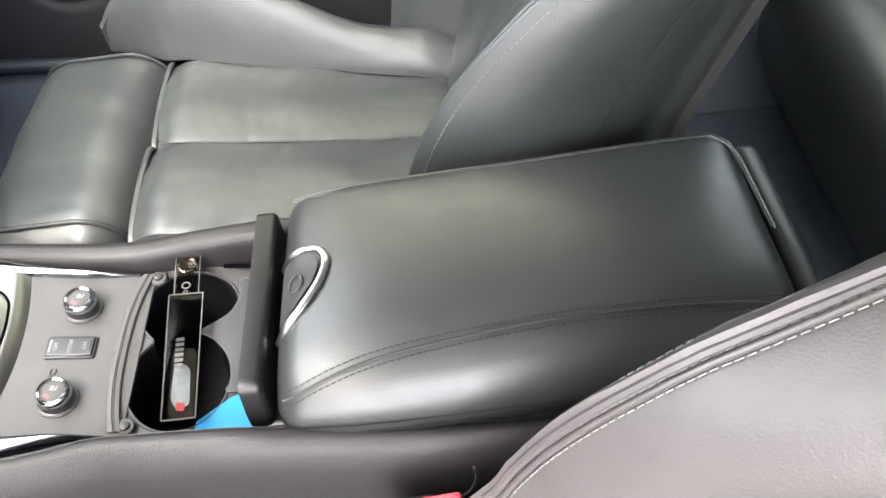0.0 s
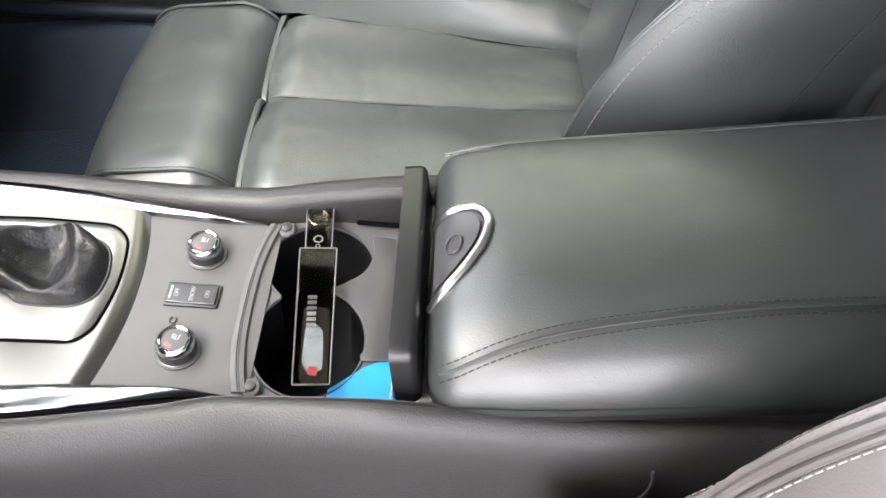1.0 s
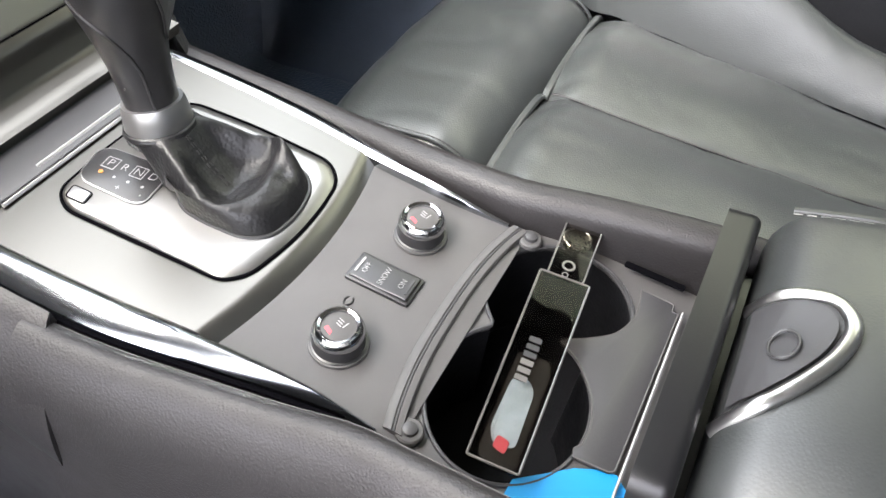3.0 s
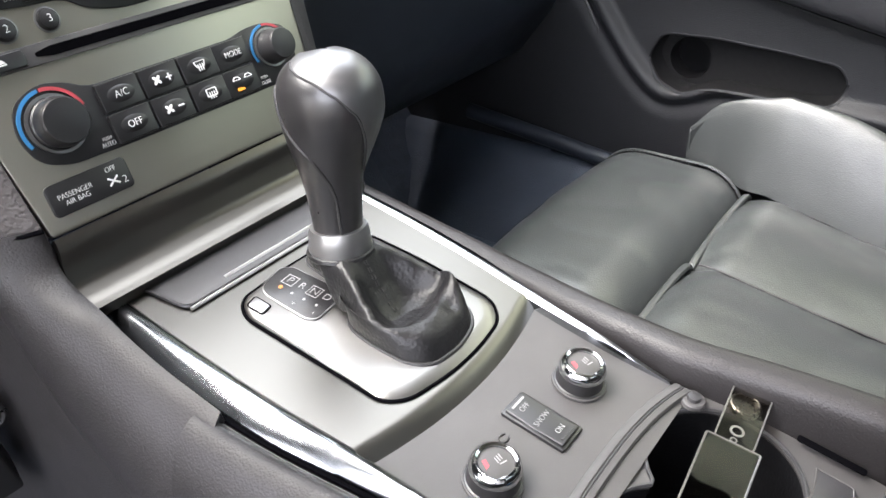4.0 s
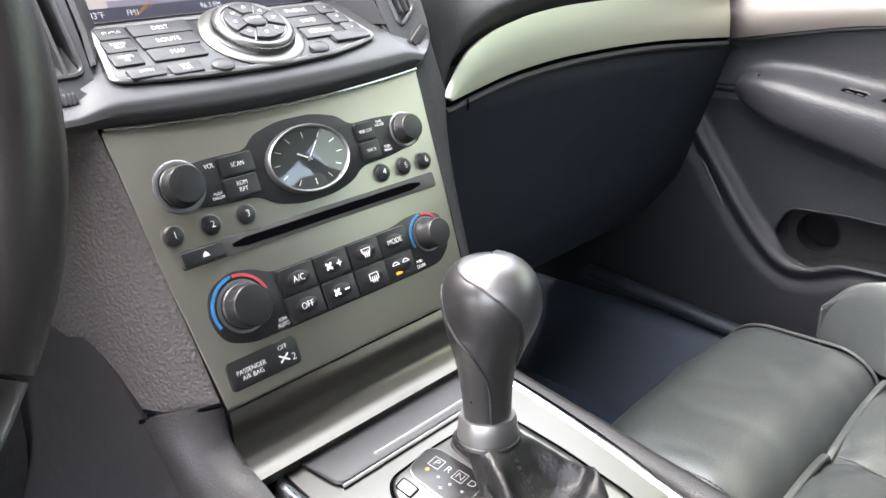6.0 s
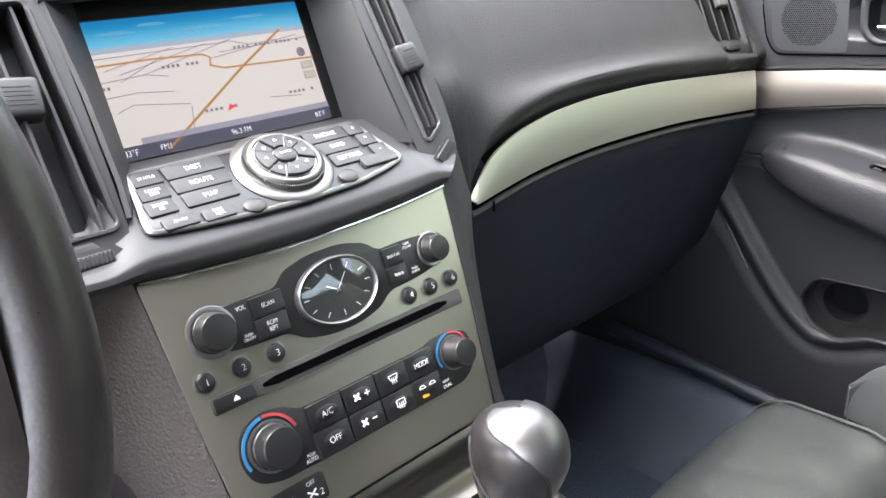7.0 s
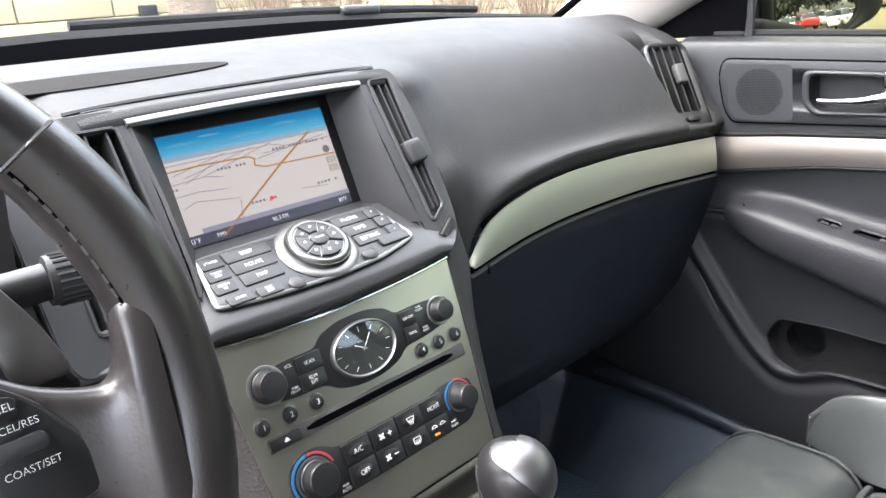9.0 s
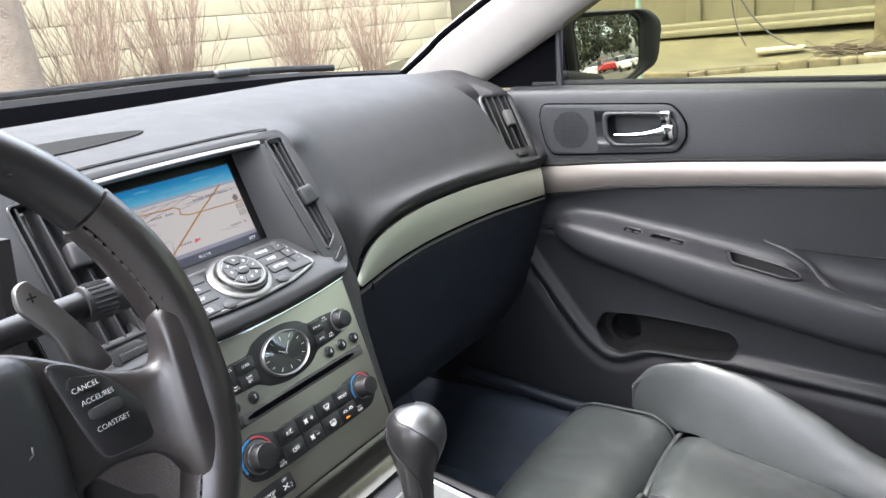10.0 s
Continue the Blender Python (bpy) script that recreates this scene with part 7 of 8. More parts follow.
hl = part("handle_lever", tube(curve_pts([dr(0.256, 0.9055, 0.009).translation, dr(0.236, 0.905, 0.011).translation, dr(0.21, 0.906, 0.012).translation, dr(0.19, 0.909, 0.012).translation, dr(0.176, 0.912, 0.010).translation], 6), 0.0030, 10, 1.1, up=(0, 0, 1), taper=lambda t: 0.8 + 1.1 * t), CHROME, door, "chrome door handle lever")
part("lever_root", rbox(0.010, 0.013, 0.005, 0.004, m=dr(0.170, 0.908, 0.007)), CHROME, hl)
part("lock_knob", rbox(0.0085, 0.010, 0.005, 0.003, m=dr(0.173, 0.932, 0.008)), CHROME, door, "chrome lock knob")
# map pocket let into the lower panel
pk_o = rounded([(-y, z) for y, z in ((0.300, 0.591), (0.227, 0.593), (0.147, 0.587), (0.078, 0.580), (0.064, 0.557), (0.074, 0.531), (0.119, 0.528), (0.179, 0.529), (0.226, 0.529), (0.262, 0.514), (0.296, 0.523), (0.318, 0.555))], 0.014, 5)
PK = frame_m((0.712, 0, 0), (0, -1, 0), (0, 0, 1))
carve(lower, prism(pk_o, 0.06, PK, base=-0.03))


def skin_x(y, z):
    z0 = arm_zb(y) - 0.012
    return low_panel(y, (z - z0) / (0.36 - z0))[0]


def pocket_tub():
    """The pocket's walls, rounded into its back."""
    rings = []
    for k, dp in ((1.0, -0.001), (1.0, 0.014), (0.985, 0.022), (0.95, 0.027)):
        ring_ = []
        for u, v in pk_o:
            w = min(1, max(0, dp / 0.014))
            ring_.append(Vector((skin_x(-u, v) * (1 - w) + 0.712 * w + max(0, dp), 0.19 - (u + 0.19) * k, 0.557 + (v - 0.557) * k)))
        rings.append(ring_)
    return loft(rings, caps=False)


# Matt black tub and back: the pocket's inner shade put into the colour.
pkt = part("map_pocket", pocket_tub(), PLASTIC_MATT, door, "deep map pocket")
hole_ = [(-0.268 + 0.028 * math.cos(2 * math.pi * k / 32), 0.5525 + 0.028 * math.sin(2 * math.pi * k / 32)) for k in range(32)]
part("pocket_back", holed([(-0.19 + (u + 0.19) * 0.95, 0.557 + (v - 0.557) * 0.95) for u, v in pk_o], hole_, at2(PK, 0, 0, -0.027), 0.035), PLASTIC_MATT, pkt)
part("bottle_well", prism(hole_, 0.002, at2(PK, 0, 0, -0.060)), WELL_SHADED, pkt, "round bottle well")
part("pocket_rim", tube([(skin_x(-u, v) - 0.0004, -u, v) for u, v in pk_o + pk_o[:1]], 0.0030, 8), PLASTIC_DOOR, pkt)
# window switches and grab cup let into the armrest
def arm_frame(y, x):
    return frame_m((x, y, arm_zt(y) + 0.0050), (1, 0, 0.0), (0, 1, arm_zt(y + 0.03) / 0.06 - arm_zt(y - 0.03) / 0.06))


for y, L, nm in ((0.228, 0.026, "lock_switch"), (0.172, 0.050, "window_switch")):
    fm = arm_frame(y, 0.681)
    o_ = rrect(0.017, L, 0.003, 4)
    carve(inner, prism(o_, 0.03, fm, base=-0.012))
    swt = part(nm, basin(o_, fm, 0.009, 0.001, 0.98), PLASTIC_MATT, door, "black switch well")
    for q in ((-0.25, 0.25) if L < 0.03 else (-0.28,)):
        part("switch_key", rbox(0.0068, L * 0.19, 0.0035, 0.0014, m=at2(fm, 0, L * q, -0.0045) @ Matrix.Rotation(radians(8), 4, "X")), PLASTIC_GREY, swt)
fm = arm_frame(0.026, 0.680)
cup_o = rounded([(-0.024, 0.042), (0.020, 0.058), (0.024, 0.040), (0.018, -0.030), (0.004, -0.052), (-0.018, -0.056), (-0.028, -0.040)], 0.012, 5)
carve(inner, prism(cup_o, 0.05, fm, base=-0.020))
# Darker than the door plastic: shade in the cup put into its colour.
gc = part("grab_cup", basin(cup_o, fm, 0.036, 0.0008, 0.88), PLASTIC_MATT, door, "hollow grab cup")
part("cup_rim", tube([fm @ Vector((*p, 0.0006)) for p in cup_o + cup_o[:1]], 0.0024, 8, 0.6), PLASTIC_DOOR, gc)
lip = curve_pts([(0.702, 0.030, 0.741), (0.694, -0.006, 0.730), (0.688, -0.036, 0.712), (0.680, -0.056, 0.692), (0.664, -0.088, 0.676), (0.652, -0.134, 0.668), (0.650, -0.24, 0.652)], 6)
part("pull_lip", tube(lip, 0.0065, 10, 0.7, taper=lambda t: smooth(-0.15, 0.25, t)), PLASTIC_DOOR, door, "raised lip of the armrest pad")
part("pad_seam", tube(curve_pts([(0.700, -0.012, 0.731), (0.702, -0.075, 0.726), (0.702, -0.131, 0.724), (0.702, -0.24, 0.718)], 5), 0.0016, 6), PLASTIC_MATT, door)
part("armrest_seam", tube([(0.690 - 0.032 * smooth(0.35, 0.33, y), y, arm_zt(y) + 0.0072) for y in steps(0.342, 0.33, 6)], 0.0012, 6), PLASTIC_BLACK, door)
part("window_seal", tube([(0.742, y, table(y, [(-0.6, 0.964), (-0.114, 0.969), (0.34, 0.986), (0.47, 0.989)])) for y in steps(-0.6, 0.42, 12)], 0.006, 8), PLASTIC_MATT, door)
wg = part("window_glass", sheet(lambda y, t: (0.755 - 0.13 * t, y * (1 - 0.15 * t), 0.965 + 0.37 * t), steps(-0.6, 0.362, 4), steps(0, 1, 3)), GLASS_SIDE, door)
part("kick_line", tube(curve_pts([(0.712, 0.452, 0.700), (0.706, 0.425, 0.650), (0.703, 0.400, 0.607), (0.703, 0.388, 0.585), (0.705, 0.386, 0.570)], 5), 0.002, 6), PLASTIC_GREY, door)
wg.visible_shadow = False
part("mirror_sail", prism(rounded([(0.56, 0.985), (0.372, 0.985), (0.364, 1.098), (0.382, 1.100)], 0.008), 0.012, frame_m((0.738, 0, 0), (0, 1, 0), (0, 0, 1))), FRIT, door, "black triangular mirror mount")
part("window_frame", tube(curve_pts([(0.745, 0.56, 0.995), (0.742, 0.47, 1.05), (0.725, 0.34, 1.115), (0.668, 0.08, 1.235), (0.62, -0.1, 1.29), (0.61, -0.55, 1.30)], 5), 0.012, 8), PLASTIC_MATT, door, "black window frame")
MM = frame_m((0.910, 0.343, 1.030), (0.927, -0.373, 0.0), (0.027, 0.066, 1.0))
SHELL = pbr("mirror_shell", (0.0045, 0.0045, 0.005), 0.5, var=0.05, spec=0.12)


def shell_warp(p):
    k = 1 - 0.22 * smooth(0.0, 0.13, p.x) - 0.18 * smooth(0.0, -0.09, p.z)
    return Vector((p.x, p.y * k, p.z))


mir = part("wing_mirror", rbox(0.148, 0.073, 0.045, 0.044, 6, mid=6, m=at2(MM, 0, 0, -0.050), warp=shell_warp), SHELL, door, "black door mirror housing")
part("mirror_arm", rbox(0.06, 0.03, 0.018, 0.012, m=pose(0.835, 0.385, 0.978, 0, 10, -10)), PLASTIC_MATT, mir)
MIRROR = pbr("mirror_silver", (0.50, 0.50, 0.50), 0.02, 1.0, var=0.0)
glass_o = rounded([(-0.082, -0.045), (-0.060, -0.058), (0.036, -0.060), (0.076, -0.040), (0.086, 0.042), (0.064, 0.058), (-0.068, 0.061), (-0.085, 0.050)], 0.018, 6)
house_o = rounded([(-0.108, -0.056), (-0.060, -0.066), (0.050, -0.067), (0.128, -0.040), (0.149, 0.038), (0.112, 0.064), (-0.085, 0.073), (-0.112, 0.060)], 0.022, 6)
part("housing_edge", ring(house_o, [(x * 1.03, y * 1.03) for x, y in glass_o], 0.024, at2(MM, 0, 0, -0.026), 0.0, 0.006), SHELL, mir, "glossy black housing edge")
part("mirror_rim", ring([(x * 1.07, y * 1.09) for x, y in glass_o], glass_o, 0.003, at2(MM, 0, 0, -0.004), 0.0, 0.002), PLASTIC_MATT, mir)
part("mirror_glass", loft([[MM @ Vector((x * k, y * k, 0.0002 - (x * x + y * y) * k * k / 2.2)) for x, y in glass_o] for k in steps(0.02, 1.0, 16)]), MIRROR, mir, "convex mirror glass", angle=80)
part("frame_divider", tube([(0.734, 0.367, 0.982), (0.735, 0.364, 1.05), (0.730, 0.357, 1.11)], 0.006, 8), PLASTIC_DOOR, door)

# ================= steering wheel =================
wheel = thing("steering_wheel", (-0.379, 0.185, 0.75), "black leather steering wheel with switch spokes", "steering wheel")
WH = frame_m((-0.379, 0.185, 0.927), (1, 0, 0), (0, math.sin(0.262), math.cos(0.262)))


def rim_pt(a, r=0.175, w=0.0):
    return WH @ Vector((r * math.cos(radians(a)), r * math.sin(radians(a)), w))


def rim_arc(a0, a1, n, r=0.0155):
    rings = []
    for a in steps(a0, a1, n):
        c, rad = rim_pt(a), (rim_pt(a, 1.0) - rim_pt(a, 0.0)).normalized()
        nn = WH.to_3x3() @ Vector((0, 0, 1))
        grip = 1 + 0.12 * math.exp(-((abs(((a + 180) % 360) - 180) - 20) / 16) ** 2)
        rings.append([c + r * grip * (rad * math.cos(b) + nn * 1.12 * math.sin(b)) for b in steps(0, 2 * math.pi, 16)[:-1]])
    return loft(rings)


part("rim", rim_arc(35, 325, 80), WHEEL_LEATHER, wheel, "smooth leather rim")
part("rim_grip", rim_arc(-34.4, 34.4, 24, 0.0162), GRIP_LEATHER, wheel, "worn leather rim grip")
part("rim_seam", tube([rim_pt(a, 0.1612, 0.0112) for a in steps(-34, 34, 50)], 0.0009, 6), FRIT, wheel)
part("rim_stitching", stitches([rim_pt(a, 0.1606, 0.0112) for a in steps(-34, 34, 50)], 0.0042, 0.0026, 0.0010), PLASTIC_SWITCH, wheel)
hub = part("hub_cover", rbox(0.086, 0.060, 0.022, 0.018, 5, m=at2(WH, 0.0, -0.020, -0.012), mid=4, warp=lambda p: (p.x * (1 - 0.12 * (p.y < 0) * abs(p.y) / 0.06), p.y, p.z + 0.008 * (1 - (p.x / 0.09) ** 2))), HUB, wheel, "dark padded hub cover")
part("hub_badge", tube([at2(WH, 0.060 + x, -0.012 + y, 0.0135).translation for x, y in ((-0.006, -0.004), (0.003, 0.0), (0.004, 0.004))], 0.0008, 6), SILVER, hub)


def spoke(s, parent):
    top = [(0.070, 0.042), (0.085, 0.036), (0.106, 0.022), (0.122, 0.010), (0.139, 0.003), (0.147, 0.004), (0.152, 0.014), (0.156, 0.034), (0.166, 0.040)]
    low = [(0.070, -0.052), (0.085, -0.048), (0.106, -0.044), (0.122, -0.046), (0.133, -0.050), (0.140, -0.060), (0.143, -0.075), (0.148, -0.088), (0.158, -0.090)]
    top, low = curve_pts([(*p, 0) for p in top], 5), curve_pts([(*p, 0) for p in low], 5)
    rings = []
    for i, (pa, pb) in enumerate(zip(top, low)):
        q = i / (len(top) - 1)
        w = -0.013 + 0.0195 * smooth(0.1, 1, q)
        ring_ = []
        for k in range(21):
            a = -0.25 * math.pi + 1.5 * math.pi * k / 20
            e, h = math.cos(a), math.sin(a)
            e = math.copysign(abs(e) ** 0.45, e)
            h = math.copysign(abs(h) ** 0.7, h)
            c = (pa + pb) / 2 + (pa - pb) / 2 * e * (1 - 0.06 * q)
            ring_.append(WH @ Vector((s * c.x, c.y, w + 0.0115 * h)))
        rings.append(ring_)
    sp = part("spoke", loft(rings), GRIP_LEATHER, parent, "worn leather wheel spoke", angle=60)
    o = rounded([(0.088, 0.026), (0.100, 0.021), (0.117, 0.006), (0.130, -0.013), (0.136, -0.032), (0.127, -0.038), (0.100, -0.035), (0.095, -0.015)], 0.006)
    pn = part("switch_panel", prism([(s * x, y) for x, y in o], 0.0050, at2(WH, 0, 0, 0.000), 0.0015), PLASTIC_BLACK, sp, "black switch panel")
    part("panel_rim", tube([WH @ Vector((s * x * 1.0, y, 0.0035)) for x, y in o + o[:1]], 0.0012, 6), PLASTIC_GREY, sp)
    return sp, pn


sp, pn = spoke(1, wheel)
SPM = at2(WH, 0, 0, 0.0052)
key(at2(SPM, 0.1030, 0.0085) @ Matrix.Rotation(radians(-20), 4, "Z"), 0.019, 0.009, pn, PLASTIC_BLACK, 0.0016, 0.003)
text("CANCEL", 0.0044, at2(SPM, 0.1030, 0.0072, 0.0018), WHITE_PRINT, pn, squeeze=0.95)
text("ACCEL/RES", 0.0042, at2(SPM, 0.1080, -0.0010, 0.0003), WHITE_PRINT, pn, squeeze=0.95)
key(at2(SPM, 0.1090, -0.0085), 0.019, 0.0065, pn, PLASTIC_GREY, 0.0035, 0.0025)
text("COAST/SET", 0.0042, at2(SPM, 0.1110, -0.0180, 0.0003), WHITE_PRINT, pn, squeeze=0.95)
spoke(-1, wheel)
part("lower_spoke", rbox(0.022, 0.055, 0.008, 0.006, m=at2(WH, 0, -0.118, -0.008)), PLASTIC_GREY, wheel)
part("column_shroud", rbox(0.055, 0.05, 0.09, 0.03, 5, m=at2(WH, 0, -0.01, -0.12)), PLASTIC_DASH, wheel, "dark steering column shroud")
PADDLE = pbr("paddle_magnesium", (0.22, 0.21, 0.205), 0.35, 0.9, var=0.1, vscale=30)
pd = part("shift_paddle", prism(rounded([(0.120, 0.006), (0.145, 0.006), (0.136, 0.032), (0.120, 0.062), (0.113, 0.073), (0.105, 0.070), (0.102, 0.058), (0.116, 0.035)], 0.008), 0.005, at2(WH, 0, 0, -0.036), 0.0015), PADDLE, wheel, "dark satin grey shift paddle")
for a in (0, 90):
    part("plus_mark", prism(rrect(0.006, 0.0011, 0.0003), 0.0004, at2(WH, 0.1115, 0.0615, -0.0308) @ Matrix.Rotation(radians(a), 4, "Z")), PLASTIC_BLACK, pd)
stalk = thing("wiper_stalk", (-0.30, 0.24, 0.94), "black wiper stalk with ribbed twist ring", "control stalk")
part("stem", tube([WH @ Vector(p) for p in ((0.02, 0.046, -0.062), (0.150, 0.0465, -0.056))], 0.0088, 20), PLASTIC_BLACK, stalk)
tw = part("twist_ring", tube([WH @ Vector(p) for p in ((0.1505, 0.0465, -0.056), (0.178, 0.0450, -0.054))], 0.0118, 24), PLASTIC_GREY, stalk, "ribbed grey twist ring")
ra, rb = WH @ Vector((0.153, 0.0464, -0.0559)), WH @ Vector((0.167, 0.0456, -0.0549))
for k in range(22):
    a = 2 * math.pi * k / 22
    off = (WH.to_3x3() @ Vector((0, math.cos(a), math.sin(a)))) * 0.0120
    part("rib", tube([ra + off, rb + off], 0.0009, 5), PLASTIC_GREY, tw)
for k in (0.10, 0.45, 0.8):
    off = (WH.to_3x3() @ Vector((0, math.cos(k), math.sin(k)))) * 0.0119
    part("white_mark", tube([WH @ Vector((0.1715, 0.0453, -0.0545)) + off, WH @ Vector((0.1765, 0.0451, -0.0542)) + off], 0.0007, 5), WHITE_PRINT, tw)
part("tip", tube([WH @ Vector(p) for p in ((0.1785, 0.0450, -0.054), (0.196, 0.0440, -0.053))], 0.0112, 24, taper=lambda t: 1 - 0.12 * t), PLASTIC_GREY, stalk)

# instrument hood behind the wheel
inst = thing("instrument_cluster", (-0.38, 0.48, 0.88), "dark instrument binnacle with hood", "instrument cluster")
part("hood", sheet(lambda x, t: (-0.385 + 0.165 * x, 0.36 + 0.20 * t, 1.045 - 0.055 * abs(x) ** 3 + 0.005 * t), steps(-1, 1, 20), steps(0, 1, 6), 0.012), PLASTIC_DASH, inst)
part("side_wall", sheet(lambda y, t: (-0.222 - 0.012 * t, 0.36 + 0.20 * y, 0.99 - 0.12 * t), steps(0, 1, 6), steps(0, 1, 8), 0.012), PLASTIC_GRAIN, inst)
part("dial_face", rbox(0.150, 0.004, 0.065, 0.003, m=pose(-0.385, 0.50, 0.955, -15)), PLASTIC_BLACK, inst)

# ================= driver footwell things =================
mod = thing("brake_controller", (-0.158, 0.345, 0.54), "small black control box with knob and ring", "control box")
MB = pose(-0.170, 0.345, 0.572, 0, -8, -12)
part("case", rbox(0.014, 0.018, 0.036, 0.0025, m=MB @ pose(-0.002, -0.006, 0)), PLASTIC_BLACK, mod)
part("dial", lathe([(0, 0), (0.0048, 0), (0.0042, 0.006), (0, 0.0065)], MB @ pose(-0.003, -0.004, 0.036), 20), PLASTIC_BLACK, mod)
for k in range(7):
    a = 0.7 + 0.75 * k
    part("tick", lathe([(0, 0), (0.0006, 0), (0.0006, 0.0003), (0, 0.0003)], MB @ pose(-0.003 + 0.0068 * math.cos(a), -0.004 + 0.0068 * math.sin(a), 0.036), 8), WHITE_PRINT, mod)
part("badge", ring(ellipse(0.0026, 0.0026, 20), ellipse(0.0016, 0.0016, 20), 0.0004, MB @ pose(0.007, -0.017, 0.036)), WHITE_PRINT, mod, "pale ring mark")
part("hook_ring", tube([MB @ Vector((0.019 + 0.007 * math.cos(a), -0.014, 0.016 + 0.009 * math.sin(a))) for a in steps(0, 2 * math.pi, 24)], 0.0022, 8), PLASTIC_BLACK, mod)

# Mat colour doubled: light missing in the footwell is put into it.
solid("floor_mat", sheet(lambda x, y: (x, y, floor_z(x, y) + 0.008 + 0.003 * noise.noise(Vector((x * 6, y * 6, 1)))), steps(0.17, 0.57, 16), steps(0.05, 0.86, 26), 0.006), pbr("floor_mat_cloth", (0.034, 0.046, 0.068), 0.42, var=0.5, vscale=9, bump=0.002, bscale=250), "dark blue-black floor mat on the carpet", "floor mat")

# ================= outside =================
GRASS = pbr("dry_grass", (0.066, 0.057, 0.027), 0.95, var=0.65, vscale=1.4, bump=0.02, bscale=60)
ASPHALT = pbr("asphalt", (0.040, 0.037, 0.024), 0.9, var=0.2, vscale=2, bump=0.004, bscale=120)
KERB = pbr("kerb_stone", (0.088, 0.072, 0.040), 0.9, var=0.7, vscale=5, bump=0.004, bscale=80)
STONE_YELLOW = pbr("yellow_stone", (0.088, 0.078, 0.046), 0.9, var=0.35, vscale=0.9, bump=0.006, bscale=40)
STONE = pbr("pale_stone", (0.36, 0.315, 0.205), 0.9, var=0.10, vscale=1.5, bump=0.004, bscale=40)
JOINT = pbr("stone_joint", (0.27, 0.23, 0.15), 0.95, var=0.1)
TWIG = pbr("dry_twig", (0.20, 0.135, 0.095), 0.9, var=0.3, vscale=20)
BARK = pbr("bark", (0.16, 0.125, 0.095), 0.95, var=0.35, vscale=8, bump=0.02, bscale=40)
LEAF_DARK = pbr("tree_leaf", (0.040, 0.048, 0.028), 0.8, var=0.5, vscale=14)
HEDGE = pbr("hedge_leaf", (0.09, 0.10, 0.035), 0.8, var=0.5, vscale=14)
solid("ground", sheet(lambda x, y: (x, y, 0.0), steps(-400, 400, 8), steps(-400, 400, 8)), ASPHALT, "pale worn parking lot asphalt reaching the horizon", "ground", kind="structure")


def verge(x, y):
    return (11.6 - 0.245 * (y - 0.75) + x, y, 0.05 + 0.42 * smooth(0.8, 5.5, x) + 0.05 * noise.noise(Vector((x * 0.6, y * 0.6, 3))))


solid("verge", sheet(verge, steps(0, 18, 40), steps(-25, 12, 36)), GRASS, "dry yellow grass verge sloping up from the kerb", "grass verge", kind="structure")
solid("verge_front", sheet(lambda x, y: (x, y, 0.10 + 0.03 * noise.noise(Vector((x, y, 5)))), steps(-14, 19, 33), steps(6.2, 10.6, 10)), GRASS, "dry planting bed in front of the building", "planting bed", kind="structure")
KB = pose(11.45, 0.75, 0, 0, 0, 13.8)
solid("driveway", rbox(2.3, 20, 0.006, 0.002, m=KB @ pose(-2.35, -6, 0.008)), pbr("pale_concrete", (0.074, 0.067, 0.043), 0.9, var=0.25, vscale=0.8, bump=0.003, bscale=90), "pale worn concrete driveway beside the kerb", "driveway", kind="structure")
kb = solid("kerb", rbox(0.10, 18, 0.06, 0.02, m=KB @ pose(0.14, -6, 0.045)), pbr("kerb_mortar", (0.055, 0.047, 0.030), 0.95, var=0.2), "low kerb of weathered rough stones beside the driveway", "kerb", kind="structure")
solid("kerb_front", rbox(13, 0.09, 0.09, 0.02, m=pose(-1, 6.1, 0.05)), KERB, "weathered stone kerb before the planting bed", "kerb", kind="structure")

wall = solid("wall_building", rbox(15.0, 0.15, 2.6, 0.01, m=pose(5.0, 10.80, 2.6)), JOINT, "pale stone block wall of a building", "building wall", kind="structure")
wall_e = solid("wall_building_east", rbox(0.15, 9.0, 1.6, 0.01, m=pose(16.45, 2.0, 1.95)), STONE_YELLOW, "pale wall of a neighbouring building", "building wall", kind="structure")
rng = random.Random(4)
block = finish(rbox(0.595, 0.03, 0.195, 0.012, 2, mid=1), "stone_block", STONE)
for j in range(8):
    for i in range(15):
        o = new("stone_block", block)
        o.matrix_world = pose(1.6 + 1.21 * i + (0.6 if j % 2 else 0), 10.64 - 0.006 * rng.random(), 0.27 + 0.402 * j)
        o.parent = wall
stones_ = []
for k_ in range(5):
    rs = random.Random(60 + k_)
    stones_.append(finish(rbox(0.085, 0.5, 0.105, 0.035, 3, mid=3, warp=lambda p: Vector(p) + Vector((0.022 * noise.noise(Vector((p.x * 9, p.y * 3, k_ + 1.0))), 0, 0.028 * noise.noise(Vector((p.x * 7, p.y * 4, k_ + 5.0)))))), "kerb_stone", KERB))
yk = -3.6
while yk < 6.6:
    L = rng.uniform(0.18, 0.75)
    o = new("kerb_stone", stones_[rng.randrange(5)])
    o.matrix_world = KB @ pose(0.08 + rng.uniform(-0.03, 0.03), yk + L / 2, 0.035 + rng.uniform(-0.025, 0.02), rng.uniform(-5, 5), 0, rng.uniform(-6, 6)) @ Matrix.Diagonal((rng.uniform(0.8, 1.3), L - rng.uniform(0.0, 0.05), rng.uniform(0.55, 0.85), 1))
    o.parent = kb
    yk += L
